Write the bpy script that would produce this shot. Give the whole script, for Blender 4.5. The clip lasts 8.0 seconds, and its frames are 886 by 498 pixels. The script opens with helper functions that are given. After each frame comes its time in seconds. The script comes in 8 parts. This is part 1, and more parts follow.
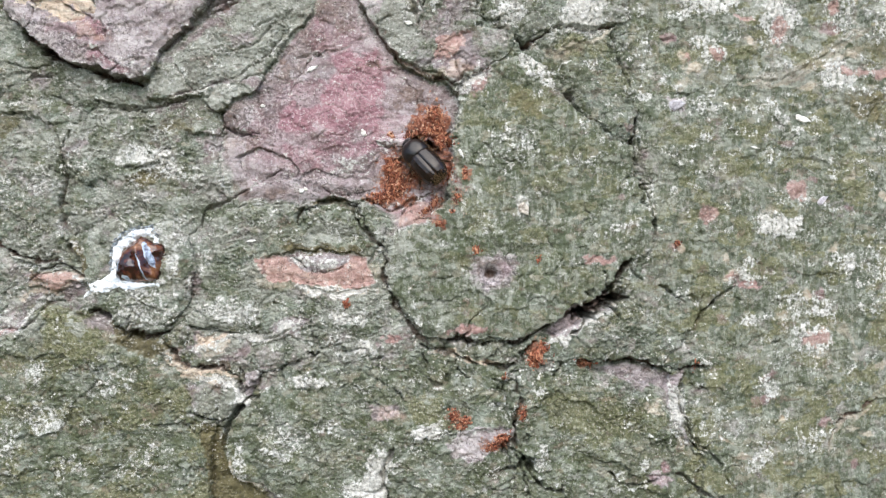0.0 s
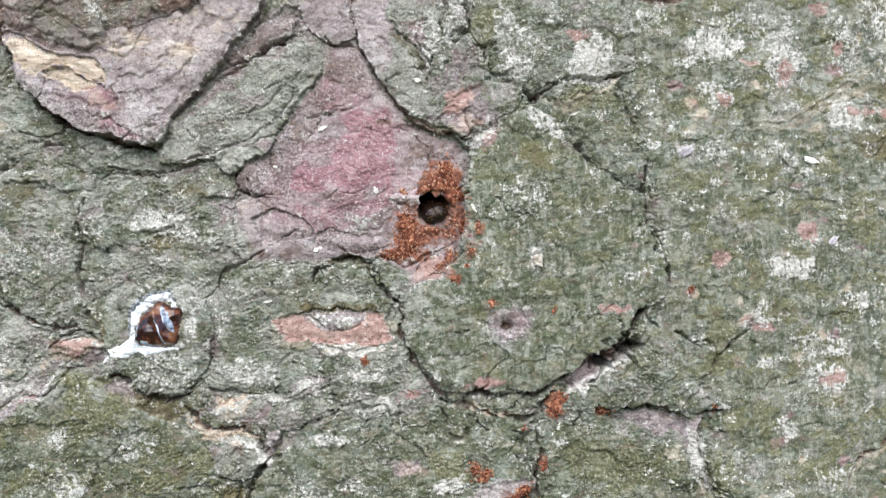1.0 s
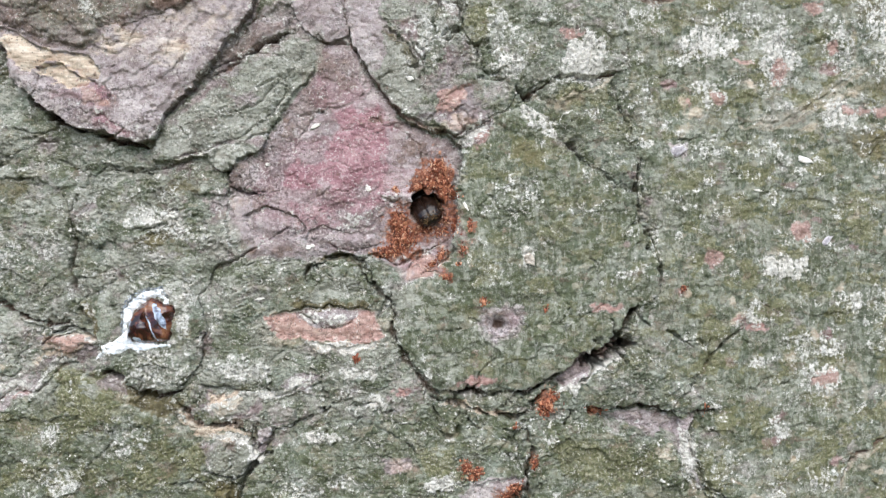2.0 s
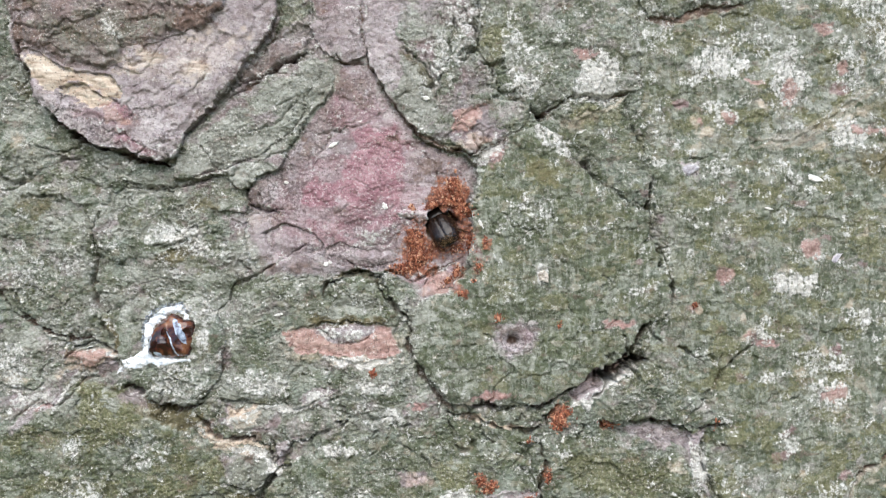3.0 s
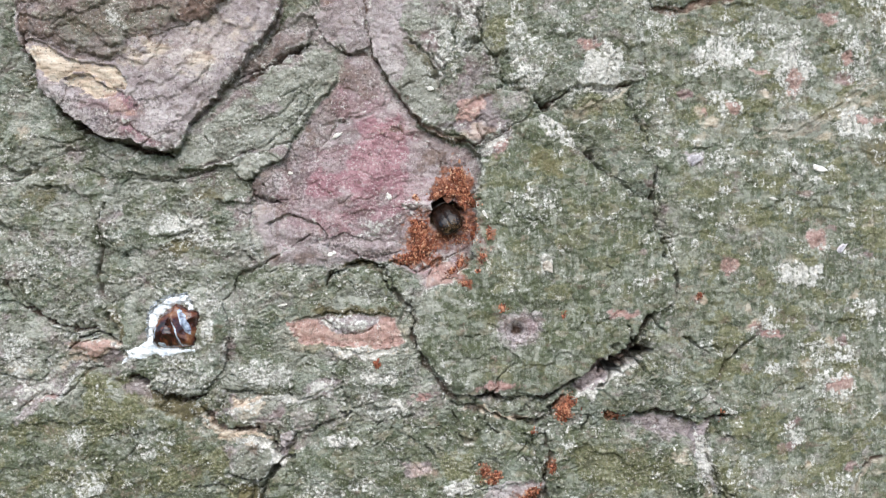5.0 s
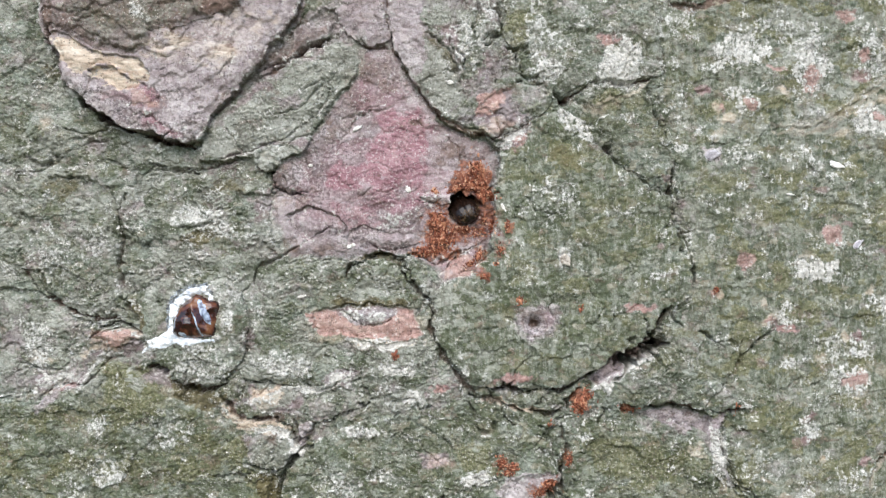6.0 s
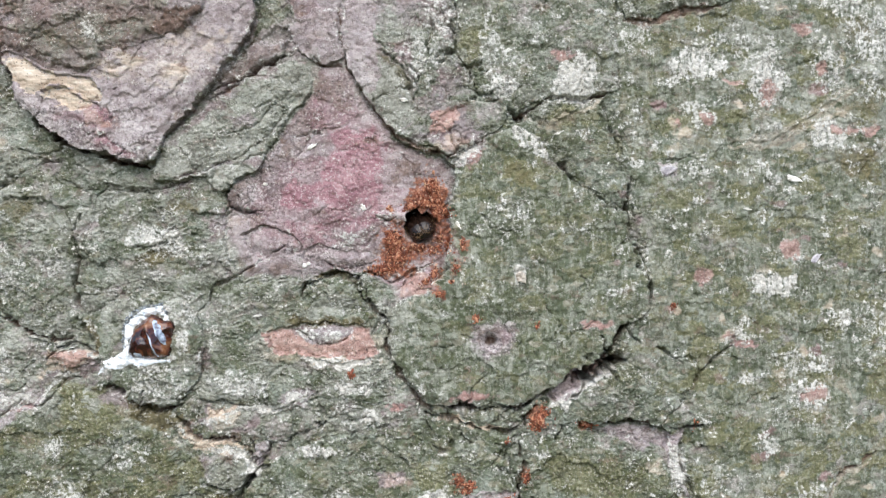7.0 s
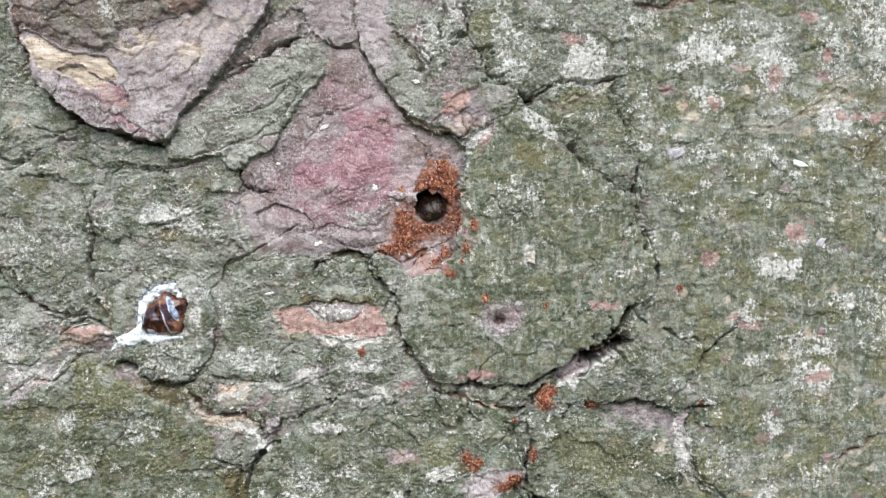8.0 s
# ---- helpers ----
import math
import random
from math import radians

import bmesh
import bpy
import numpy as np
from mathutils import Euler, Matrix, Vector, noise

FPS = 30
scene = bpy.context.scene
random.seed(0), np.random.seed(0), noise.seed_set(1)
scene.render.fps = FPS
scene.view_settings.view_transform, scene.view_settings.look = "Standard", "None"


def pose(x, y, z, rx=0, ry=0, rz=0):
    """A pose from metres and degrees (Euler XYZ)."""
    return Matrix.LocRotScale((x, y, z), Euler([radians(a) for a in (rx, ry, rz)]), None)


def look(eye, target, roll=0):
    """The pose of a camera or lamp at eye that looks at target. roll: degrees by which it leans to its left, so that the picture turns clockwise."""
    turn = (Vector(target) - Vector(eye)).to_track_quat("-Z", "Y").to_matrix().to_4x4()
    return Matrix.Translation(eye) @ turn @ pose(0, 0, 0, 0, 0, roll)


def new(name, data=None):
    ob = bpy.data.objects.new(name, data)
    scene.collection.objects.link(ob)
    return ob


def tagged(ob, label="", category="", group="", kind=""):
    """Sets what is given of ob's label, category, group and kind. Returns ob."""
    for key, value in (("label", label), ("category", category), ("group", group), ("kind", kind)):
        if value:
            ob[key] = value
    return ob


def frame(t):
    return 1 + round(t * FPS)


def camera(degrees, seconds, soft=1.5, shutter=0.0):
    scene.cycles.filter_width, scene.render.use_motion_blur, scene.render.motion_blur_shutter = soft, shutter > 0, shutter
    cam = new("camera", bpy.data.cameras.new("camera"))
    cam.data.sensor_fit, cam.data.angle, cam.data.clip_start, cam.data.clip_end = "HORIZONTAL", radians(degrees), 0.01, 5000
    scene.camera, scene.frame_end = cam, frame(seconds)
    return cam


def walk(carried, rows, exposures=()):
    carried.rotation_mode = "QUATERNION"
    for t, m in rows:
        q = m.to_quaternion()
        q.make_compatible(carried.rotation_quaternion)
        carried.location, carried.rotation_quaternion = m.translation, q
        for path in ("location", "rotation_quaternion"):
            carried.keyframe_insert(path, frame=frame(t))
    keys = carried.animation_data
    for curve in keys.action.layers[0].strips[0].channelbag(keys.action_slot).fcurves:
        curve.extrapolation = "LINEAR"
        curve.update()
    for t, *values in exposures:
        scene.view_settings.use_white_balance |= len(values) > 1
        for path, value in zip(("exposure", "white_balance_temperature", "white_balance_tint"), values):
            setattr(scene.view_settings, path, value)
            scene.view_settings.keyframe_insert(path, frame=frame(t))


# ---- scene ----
cam = camera(56.0, 8.0, soft=1.3)
# seconds; millimetres right, ahead and up from the middle of the bark's front; degrees of yaw, pitch and lean
PATH = [
    (0.0, 0.94, -64.37, -4.07, -0.699, -0.132, 1.302),
    (0.5, 0.73, -64.57, -1.99, -0.786, 0.099, -0.099),
    (1.0, -0.18, -64.74, -0.19, -0.641, 0.168, -0.639),
    (1.5, 1.21, -64.40, -0.56, -0.420, 0.018, -0.480),
    (3.0, -0.10, -65.87, 1.31, -0.052, -0.100, -0.250),
    (3.5, -0.00, -65.76, 0.00, -0.000, -0.000, 0.000),
    (4.0, 0.33, -66.08, 0.14, -0.005, -0.078, -0.010),
    (4.2, 1.30, -65.82, -0.62, -0.001, 0.088, -0.092),
    (5.3, -0.41, -65.94, 0.56, 0.373, 0.051, -0.268),
    (5.5, -0.46, -66.17, 0.35, 0.393, 0.009, -0.121),
    (6.0, -1.30, -66.34, -0.31, 0.461, 0.146, 0.138),
    (6.5, 0.26, -65.57, -0.31, 0.407, 0.011, -0.022),
    (7.0, 2.30, -66.07, 1.28, 0.521, -0.006, -0.345),
    (7.5, -1.51, -66.28, 0.02, 0.520, 0.282, -0.182),
    (8.0, 1.40, -66.97, -0.42, 0.448, 0.089, 0.189),
]
walk(cam, [(t, Matrix.Translation((x * 0.001, y * 0.001, 1.30 + z * 0.001)) @ pose(0, 0, 0, 0, 0, yaw) @ pose(0, 0, 0, 90 + pitch, 0, 0) @ pose(0, 0, 0, 0, 0, lean)) for t, x, y, z, yaw, pitch, lean in PATH], [(0, 0.81), (1.5, 0.77), (3.5, 0.74), (8, 0.72)])

# World: x to the right, y into the trunk, z up. Bark plans are in millimetres on the trunk's front,
# (0, 0) lying CENTRE_Z metres above the ground.
CENTRE_Z = 1.30
RADIUS = 300.0          # trunk radius, mm
AXIS_X = -4.0           # trunk axis, mm
MM = 0.001

# ---- light ----
world = bpy.data.worlds.new("overcast_sky")
scene.world = world
world.use_nodes = True
wn = world.node_tree.nodes
sky = wn.new("ShaderNodeTexSky")
sky.sky_type = "NISHITA"
sky.sun_disc = False
sky.sun_elevation = radians(40)
sky.sun_rotation = radians(170)
sky.dust_density = 1.6
sky.ozone_density = 1.0
wn["Background"].inputs["Strength"].default_value = 0.15
world.node_tree.links.new(sky.outputs["Color"], wn["Background"].inputs["Color"])

sun_data = bpy.data.lights.new("cloudy_sun", "SUN")
sun_data.energy = 1.8
sun_data.angle = radians(64)
sun_data.color = (1.0, 0.96, 0.9)
sun = new("cloudy_sun", sun_data)
sun.matrix_world = look((-0.5, -1.5, 3.3), (0, 0, 1.3))


# ---- materials ----
class Nodes:
    """A small hand for writing node materials."""

    def __init__(self, name):
        self.mat = bpy.data.materials.new(name)
        self.mat.use_nodes = True
        self.tree = self.mat.node_tree
        self.bsdf = self.tree.nodes["Principled BSDF"]
        self.coord = self.add("ShaderNodeTexCoord").outputs["Object"]

    def add(self, kind, **given):
        node = self.tree.nodes.new(kind)
        for key, value in given.items():
            node.inputs[key.replace("_", " ")].default_value = value
        return node

    def link(self, a, b):
        self.tree.links.new(a, b)

    def scaled(self, x, y, z):
        node = self.add("ShaderNodeMapping")
        node.inputs["Scale"].default_value = (x, y, z)
        self.link(self.coord, node.inputs["Vector"])
        return node.outputs["Vector"]

    def noise(self, vector, scale, detail=4.0, rough=0.6, distortion=0.0):
        node = self.add("ShaderNodeTexNoise", Scale=scale, Detail=detail, Roughness=rough, Distortion=distortion)
        self.link(vector, node.inputs["Vector"])
        return node.outputs["Fac"]

    def ramp(self, fac, *stops):
        node = self.add("ShaderNodeValToRGB")
        els = node.color_ramp.elements
        while len(els) < len(stops):
            els.new(0.5)
        for el, (at, colour) in zip(els, stops):
            el.position = at
            el.color = (*colour, 1) if isinstance(colour, tuple) else (colour, colour, colour, 1)
        self.link(fac, node.inputs["Fac"])
        return node.outputs["Color"]

    def step(self, fac, low, high):
        node = self.add("ShaderNodeMapRange")
        node.interpolation_type = "SMOOTHSTEP"
        node.inputs["From Min"].default_value = low
        node.inputs["From Max"].default_value = high
        self.link(fac, node.inputs["Value"])
        return node.outputs["Result"]

    def math(self, op, a, b):
        node = self.add("ShaderNodeMath")
        node.operation = op
        for socket, value in zip(node.inputs, (a, b)):
            if isinstance(value, (int, float)):
                socket.default_value = value
            else:
                self.link(value, socket)
        return node.outputs[0]

    def mix(self, fac, a, b, blend="MIX"):
        node = self.add("ShaderNodeMix")
        node.data_type = "RGBA"
        node.blend_type = blend
        for socket, value in ((node.inputs[0], fac), (node.inputs[6], a), (node.inputs[7], b)):
            if isinstance(value, (int, float)):
                socket.default_value = value
            elif isinstance(value, tuple):
                socket.default_value = (*value, 1)
            else:
                self.link(value, socket)
        return node.outputs[2]

    def masks(self, name):
        node = self.add("ShaderNodeAttribute")
        node.attribute_name = name
        split = self.add("ShaderNodeSeparateColor")
        self.link(node.outputs["Color"], split.inputs["Color"])
        return list(split.outputs)[:3] + [node.outputs["Alpha"]]

    def bump(self, fac, distance, strength=1.0):
        node = self.add("ShaderNodeBump", Strength=strength, Distance=distance)
        self.link(fac, node.inputs["Height"])
        self.link(node.outputs["Normal"], self.bsdf.inputs["Normal"])

    def finish(self, colour=None, rough=0.8, **given):
        if colour is not None:
            if isinstance(colour, tuple):
                self.bsdf.inputs["Base Color"].default_value = (*colour, 1)
            else:
                self.link(colour, self.bsdf.inputs["Base Color"])
        if isinstance(rough, (int, float)):
            self.bsdf.inputs["Roughness"].default_value = rough
        else:
            self.link(rough, self.bsdf.inputs["Roughness"])
        for key, value in given.items():
            self.bsdf.inputs[key.replace("_", " ")].default_value = value
        return self.mat


def bark_material():
    m = Nodes("weathered_pine_bark")
    mm = m.scaled(1000, 1000, 1000)
    moss, lichen, red, dust = m.masks("growth")
    tan, brown, stripe = m.masks("wear_shade")[:3]
    olive, grey, lilac, gold = m.masks("skin")
    broad = m.noise(mm, 0.33, 3, 0.6)
    cluster = m.noise(mm, 0.62, 4, 0.65)
    grain = m.noise(mm, 1.7, 6, 0.7, 0.4)
    fine = m.noise(mm, 4.2, 4, 0.68)
    fleck = m.noise(mm, 2.6, 5, 0.7, 0.3)
    speck = m.noise(mm, 4.6, 3, 0.6, 0.5)
    upright = m.noise(m.scaled(2700, 2700, 620), 1.0, 6, 0.72)
    level = m.noise(m.scaled(600, 900, 3000), 1.0, 5, 0.65)
    # hairline wrinkles, where a slow noise crosses its middle
    wrinkle = m.math("ABSOLUTE", m.math("SUBTRACT", m.noise(m.scaled(760, 1000, 1150), 1.0, 4, 0.55, 0.8), 0.5), 0)

    # granules of algae, each with its own tone
    granule = m.add("ShaderNodeTexVoronoi", Scale=4.3, Randomness=1.0)
    swirl = m.mix(0.12, mm, m.add("ShaderNodeTexNoise", Scale=1.4, Detail=2.0).outputs["Color"], "ADD")
    m.link(swirl, granule.inputs["Vector"])
    bead = granule.outputs["Distance"]
    tint = m.add("ShaderNodeSeparateColor")
    m.link(granule.outputs["Color"], tint.inputs["Color"])
    tint = tint.outputs[0]

    def warped(x, y, z, amount):
        wander = m.add("ShaderNodeTexNoise", Scale=2.6, Detail=3.0, Roughness=0.6)
        m.link(mm, wander.inputs["Vector"])
        return m.mix(amount, m.scaled(x, y, z), wander.outputs["Color"], "ADD")

    flakelet = m.add("ShaderNodeTexVoronoi", Scale=1.0)
    m.link(warped(1500, 1500, 2300, 0.9), flakelet.inputs["Vector"])
    chip_tone = m.add("ShaderNodeSeparateColor")
    m.link(flakelet.outputs["Color"], chip_tone.inputs["Color"])
    chip_a, chip_b = chip_tone.outputs[0], chip_tone.outputs[1]
    net = m.add("ShaderNodeTexVoronoi", Scale=1.0)
    net.feature = "DISTANCE_TO_EDGE"
    m.link(warped(1150, 1150, 800, 0.8), net.inputs["Vector"])
    hair = net.outputs["Distance"]

    def part_of(fac, low, high, amount):
        return m.math("MULTIPLY", m.step(fac, low, high), amount)

    def ragged(mask, by, amount, low, high):
        return m.step(m.math("ADD", mask, m.math("MULTIPLY", m.math("SUBTRACT", by, 0.5), amount)), low, high)

    drift = m.noise(m.scaled(1000, 1000, 1300), 0.30, 6, 0.68, 0.9)
    even = m.step(stripe, 0.78, 0.98)
    rough = m.math("SUBTRACT", 1.0, m.math("MULTIPLY", even, 0.42))
    # bare bark: grey, faintly lilac brown, in thin strata
    tone = m.math("ADD", m.math("MULTIPLY", drift, 0.72), m.math("MULTIPLY", fine, 0.28))
    bare = m.ramp(tone, (0.38, (0.135, 0.102, 0.098)), (0.46, (0.245, 0.194, 0.190)), (0.53, (0.345, 0.295, 0.300)), (0.63, (0.52, 0.475, 0.485)))
    bare = m.mix(part_of(m.noise(mm, 0.24, 5, 0.6, 0.6), 0.47, 0.58, 0.45), bare, (0.330, 0.312, 0.328))
    bare = m.mix(part_of(level, 0.54, 0.66, 0.35), bare, (0.205, 0.155, 0.145))
    # rough crumbled patches, salt and pepper in colour
    crumbled = m.math("MAXIMUM", part_of(m.noise(mm, 0.30, 5, 0.7, 0.5), 0.54, 0.60, 0.85), m.step(stripe, 0.15, 0.5))
    bare = m.mix(m.math("MULTIPLY", crumbled, part_of(speck, 0.50, 0.40, 0.75)), bare, (0.105, 0.090, 0.090))
    bare = m.mix(m.math("MULTIPLY", crumbled, part_of(speck, 0.55, 0.63, 0.5)), bare, (0.60, 0.57, 0.56))
    bare = m.mix(part_of(speck, 0.62, 0.70, 0.3), bare, (0.55, 0.51, 0.50))
    # a thin even breath of algae
    bare = m.mix(part_of(m.math("ADD", moss, m.math("MULTIPLY", m.math("SUBTRACT", drift, 0.5), 1.6)), 0.18, 0.60, 0.62), bare, m.ramp(fine, (0.34, (0.165, 0.175, 0.140)), (0.52, (0.290, 0.305, 0.255)), (0.68, (0.43, 0.44, 0.39))))
    # green algae film
    fine_film = m.math("ADD", m.math("MULTIPLY", m.math("SUBTRACT", fine, 0.5), rough), 0.5)
    film = m.ramp(fine_film, (0.30, (0.060, 0.071, 0.044)), (0.43, (0.124, 0.139, 0.096)), (0.56, (0.206, 0.219, 0.166)), (0.72, (0.38, 0.385, 0.325)))
    film = m.mix(part_of(grain, 0.50, 0.36, 0.58), film, (0.058, 0.076, 0.052))
    film = m.mix(part_of(grain, 0.52, 0.66, 0.55), film, (0.315, 0.325, 0.262))
    film = m.mix(part_of(broad, 0.42, 0.62, 0.40), film, (0.150, 0.160, 0.092))
    film = m.mix(part_of(m.noise(mm, 0.21, 4, 0.62, 0.4), 0.52, 0.64, 0.42), film, (0.235, 0.205, 0.115))
    film = m.mix(part_of(m.noise(m.scaled(1000, 1000, 1250), 0.27, 4, 0.62, 0.7), 0.50, 0.63, 0.45), film, (0.165, 0.205, 0.175))
    film = m.mix(m.math("MULTIPLY", part_of(m.noise(m.scaled(1000, 1000, 1500), 0.16, 5, 0.62, 0.8), 0.50, 0.60, 0.55), m.step(fine, 0.36, 0.56)), film, (0.37, 0.335, 0.265))
    film = m.mix(part_of(m.noise(m.scaled(1000, 1000, 1400), 0.19, 4, 0.6, 0.6), 0.47, 0.36, 0.45), film, (0.075, 0.090, 0.050))
    film = m.mix(m.math("MULTIPLY", part_of(drift, 0.49, 0.59, 0.66), m.math("SUBTRACT", 1.0, m.math("MULTIPLY", even, 0.5))), film, (0.285, 0.322, 0.276))
    film = m.mix(part_of(drift, 0.47, 0.40, 0.55), film, (0.072, 0.084, 0.046))
    film = m.mix(part_of(m.noise(mm, 0.36, 5, 0.66, 0.7), 0.54, 0.61, 0.30), film, (0.190, 0.175, 0.085))
    film = m.mix(m.math("MULTIPLY", part_of(m.noise(m.scaled(1000, 1000, 800), 0.75, 5, 0.62, 0.6), 0.53, 0.41, 0.50), m.math("ADD", m.math("MULTIPLY", even, 0.72), 0.28)), film, (0.060, 0.072, 0.040))
    film = m.mix(m.math("MULTIPLY", part_of(m.noise(m.scaled(1000, 1000, 900), 0.42, 5, 0.66, 0.8), 0.55, 0.63, 0.5), even), film, (0.36, 0.30, 0.225))
    film = m.mix(part_of(moss, 0.85, 1.15, 0.6), film, (0.085, 0.100, 0.038))
    film = m.mix(m.math("MULTIPLY", m.step(upright, 0.52, 0.64), m.math("MULTIPLY", stripe, 0.72)), film, (0.40, 0.40, 0.35))
    film = m.mix(m.math("MULTIPLY", m.step(upright, 0.48, 0.36), m.math("MULTIPLY", stripe, 0.72)), film, (0.070, 0.082, 0.055))
    film = m.mix(m.math("MULTIPLY", m.step(fleck, 0.53, 0.62), part_of(cluster, 0.40, 0.60, 0.66)), film, (0.47, 0.475, 0.425))
    film = m.mix(m.math("MULTIPLY", m.step(fleck, 0.45, 0.36), part_of(cluster, 0.62, 0.40, 0.50)), film, (0.055, 0.062, 0.040))
    dash = m.mix(m.step(stripe, 0.4, 0.9), m.noise(m.scaled(800, 1000, 1500), 1.05, 5, 0.62, 0.7), m.noise(m.scaled(1700, 1500, 620), 1.0, 5, 0.62, 0.5))
    film = m.mix(part_of(dash, 0.53, 0.63, 0.45), film, (0.385, 0.405, 0.350))
    film = m.mix(part_of(dash, 0.46, 0.37, 0.42), film, (0.068, 0.088, 0.050))
    film = m.mix(m.math("MULTIPLY", part_of(bead, 0.45, 0.75, 0.40), m.step(cluster, 0.36, 0.56)), film, (0.055, 0.066, 0.042))
    film = m.mix(part_of(tint, 0.72, 1.0, 0.30), film, (0.36, 0.375, 0.315))
    film = m.mix(part_of(tint, 0.30, 0.0, 0.24), film, (0.070, 0.085, 0.052))
    film = m.mix(m.math("MULTIPLY", part_of(chip_a, 0.80, 0.84, 0.50), m.step(drift, 0.40, 0.56)), film, (0.40, 0.41, 0.355))
    film = m.mix(m.math("MULTIPLY", part_of(chip_a, 0.20, 0.16, 0.50), m.step(drift, 0.60, 0.44)), film, (0.075, 0.090, 0.050))
    film = m.mix(part_of(chip_b, 0.92, 0.95, 0.40), film, (0.33, 0.285, 0.215))
    film = m.mix(1.0, film, (0.945, 0.98, 0.975), "MULTIPLY")
    colour = m.mix(ragged(moss, grain, 1.5, 0.42, 0.72), bare, film)
    # yellowed algae
    yellowed = m.ramp(fine_film, (0.30, (0.070, 0.075, 0.032)), (0.43, (0.128, 0.132, 0.062)), (0.56, (0.205, 0.205, 0.112)), (0.72, (0.36, 0.355, 0.245)))
    yellowed = m.mix(part_of(dash, 0.46, 0.38, 0.40), yellowed, (0.078, 0.084, 0.040))
    yellowed = m.mix(part_of(fleck, 0.56, 0.64, 0.5), yellowed, (0.44, 0.43, 0.335))
    colour = m.mix(m.math("MULTIPLY", ragged(gold, grain, 0.9, 0.22, 0.72), 0.85), colour, yellowed)
    # smooth weathered skins: pale grey-green, light lilac, wet olive
    pale = m.ramp(tone, (0.38, (0.172, 0.178, 0.148)), (0.47, (0.280, 0.296, 0.252)), (0.55, (0.370, 0.388, 0.340)), (0.66, (0.48, 0.495, 0.455)))
    pale = m.mix(part_of(dash, 0.47, 0.38, 0.5), pale, (0.125, 0.130, 0.092))
    pale = m.mix(part_of(speck, 0.42, 0.33, 0.5), pale, (0.11, 0.105, 0.085))
    colour = m.mix(m.math("MULTIPLY", ragged(grey, grain, 0.7, 0.20, 0.75), 0.88), colour, pale)
    mauve = m.ramp(tone, (0.37, (0.220, 0.180, 0.188)), (0.46, (0.345, 0.296, 0.308)), (0.54, (0.450, 0.402, 0.414)), (0.65, (0.60, 0.560, 0.570)))
    mauve = m.mix(part_of(grain, 0.49, 0.36, 0.62), mauve, (0.150, 0.112, 0.108))
    mauve = m.mix(part_of(fleck, 0.55, 0.64, 0.45), mauve, (0.56, 0.51, 0.485))
    mauve = m.mix(part_of(dash, 0.47, 0.38, 0.40), mauve, (0.205, 0.172, 0.150))
    gritty = m.step(stripe, 0.15, 0.5)
    mauve = m.mix(m.math("MULTIPLY", gritty, part_of(speck, 0.53, 0.43, 0.8)), mauve, (0.095, 0.082, 0.088))
    mauve = m.mix(m.math("MULTIPLY", gritty, part_of(speck, 0.56, 0.64, 0.55)), mauve, (0.60, 0.57, 0.57))
    mauve = m.mix(part_of(chip_a, 0.82, 0.86, 0.40), mauve, (0.54, 0.49, 0.48))
    mauve = m.mix(part_of(chip_a, 0.18, 0.14, 0.40), mauve, (0.175, 0.135, 0.130))
    colour = m.mix(m.math("MULTIPLY", ragged(lilac, grain, 0.7, 0.20, 0.75), 0.90), colour, mauve)
    # purple-red freshly exposed bark, tan inner layers, brown crack faces and painted crevice shade
    rose = m.ramp(tone, (0.38, (0.200, 0.094, 0.112)), (0.48, (0.305, 0.150, 0.180)), (0.56, (0.385, 0.216, 0.244)), (0.66, (0.50, 0.345, 0.355)))
    rose = m.mix(part_of(grain, 0.48, 0.36, 0.45), rose, (0.165, 0.085, 0.095))
    rose = m.mix(part_of(fleck, 0.56, 0.64, 0.40), rose, (0.52, 0.42, 0.43))
    rose = m.mix(part_of(speck, 0.57, 0.63, 0.55), rose, (0.58, 0.48, 0.50))
    colour = m.mix(m.math("MULTIPLY", ragged(red, cluster, 0.5, 0.12, 0.80), 0.92), colour, rose)
    buff = m.ramp(m.noise(m.scaled(450, 900, 2600), 1.0, 5, 0.6), (0.32, (0.43, 0.32, 0.24)), (0.5, (0.64, 0.54, 0.43)), (0.68, (0.82, 0.76, 0.66)))
    colour = m.mix(m.math("MULTIPLY", ragged(tan, grain, 0.5, 0.12, 0.80), 0.95), colour, buff)
    salmon = m.ramp(grain, (0.32, (0.28, 0.150, 0.115)), (0.5, (0.40, 0.246, 0.226)), (0.68, (0.62, 0.45, 0.39)))
    colour = m.mix(m.math("MULTIPLY", m.step(m.math("MULTIPLY", red, tan), 0.06, 0.24), 0.78), colour, salmon)
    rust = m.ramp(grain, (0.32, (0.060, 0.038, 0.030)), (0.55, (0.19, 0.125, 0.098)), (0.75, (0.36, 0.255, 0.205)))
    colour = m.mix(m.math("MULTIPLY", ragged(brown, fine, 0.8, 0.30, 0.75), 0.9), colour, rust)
    wet = m.ramp(grain, (0.30, (0.060, 0.052, 0.022)), (0.5, (0.122, 0.104, 0.046)), (0.70, (0.210, 0.185, 0.100)))
    colour = m.mix(m.math("MULTIPLY", ragged(olive, grain, 0.6, 0.20, 0.75), 0.9), colour, wet)
    # pale lichen crust, granular at its edge
    crust = m.ramp(fine, (0.32, (0.25, 0.255, 0.23)), (0.46, (0.46, 0.465, 0.435)), (0.62, (0.72, 0.725, 0.70)))
    spread = m.math("ADD", m.math("MULTIPLY", m.math("SUBTRACT", grain, 0.5), 2.2), m.math("MULTIPLY", m.math("SUBTRACT", fine, 0.5), 1.9))
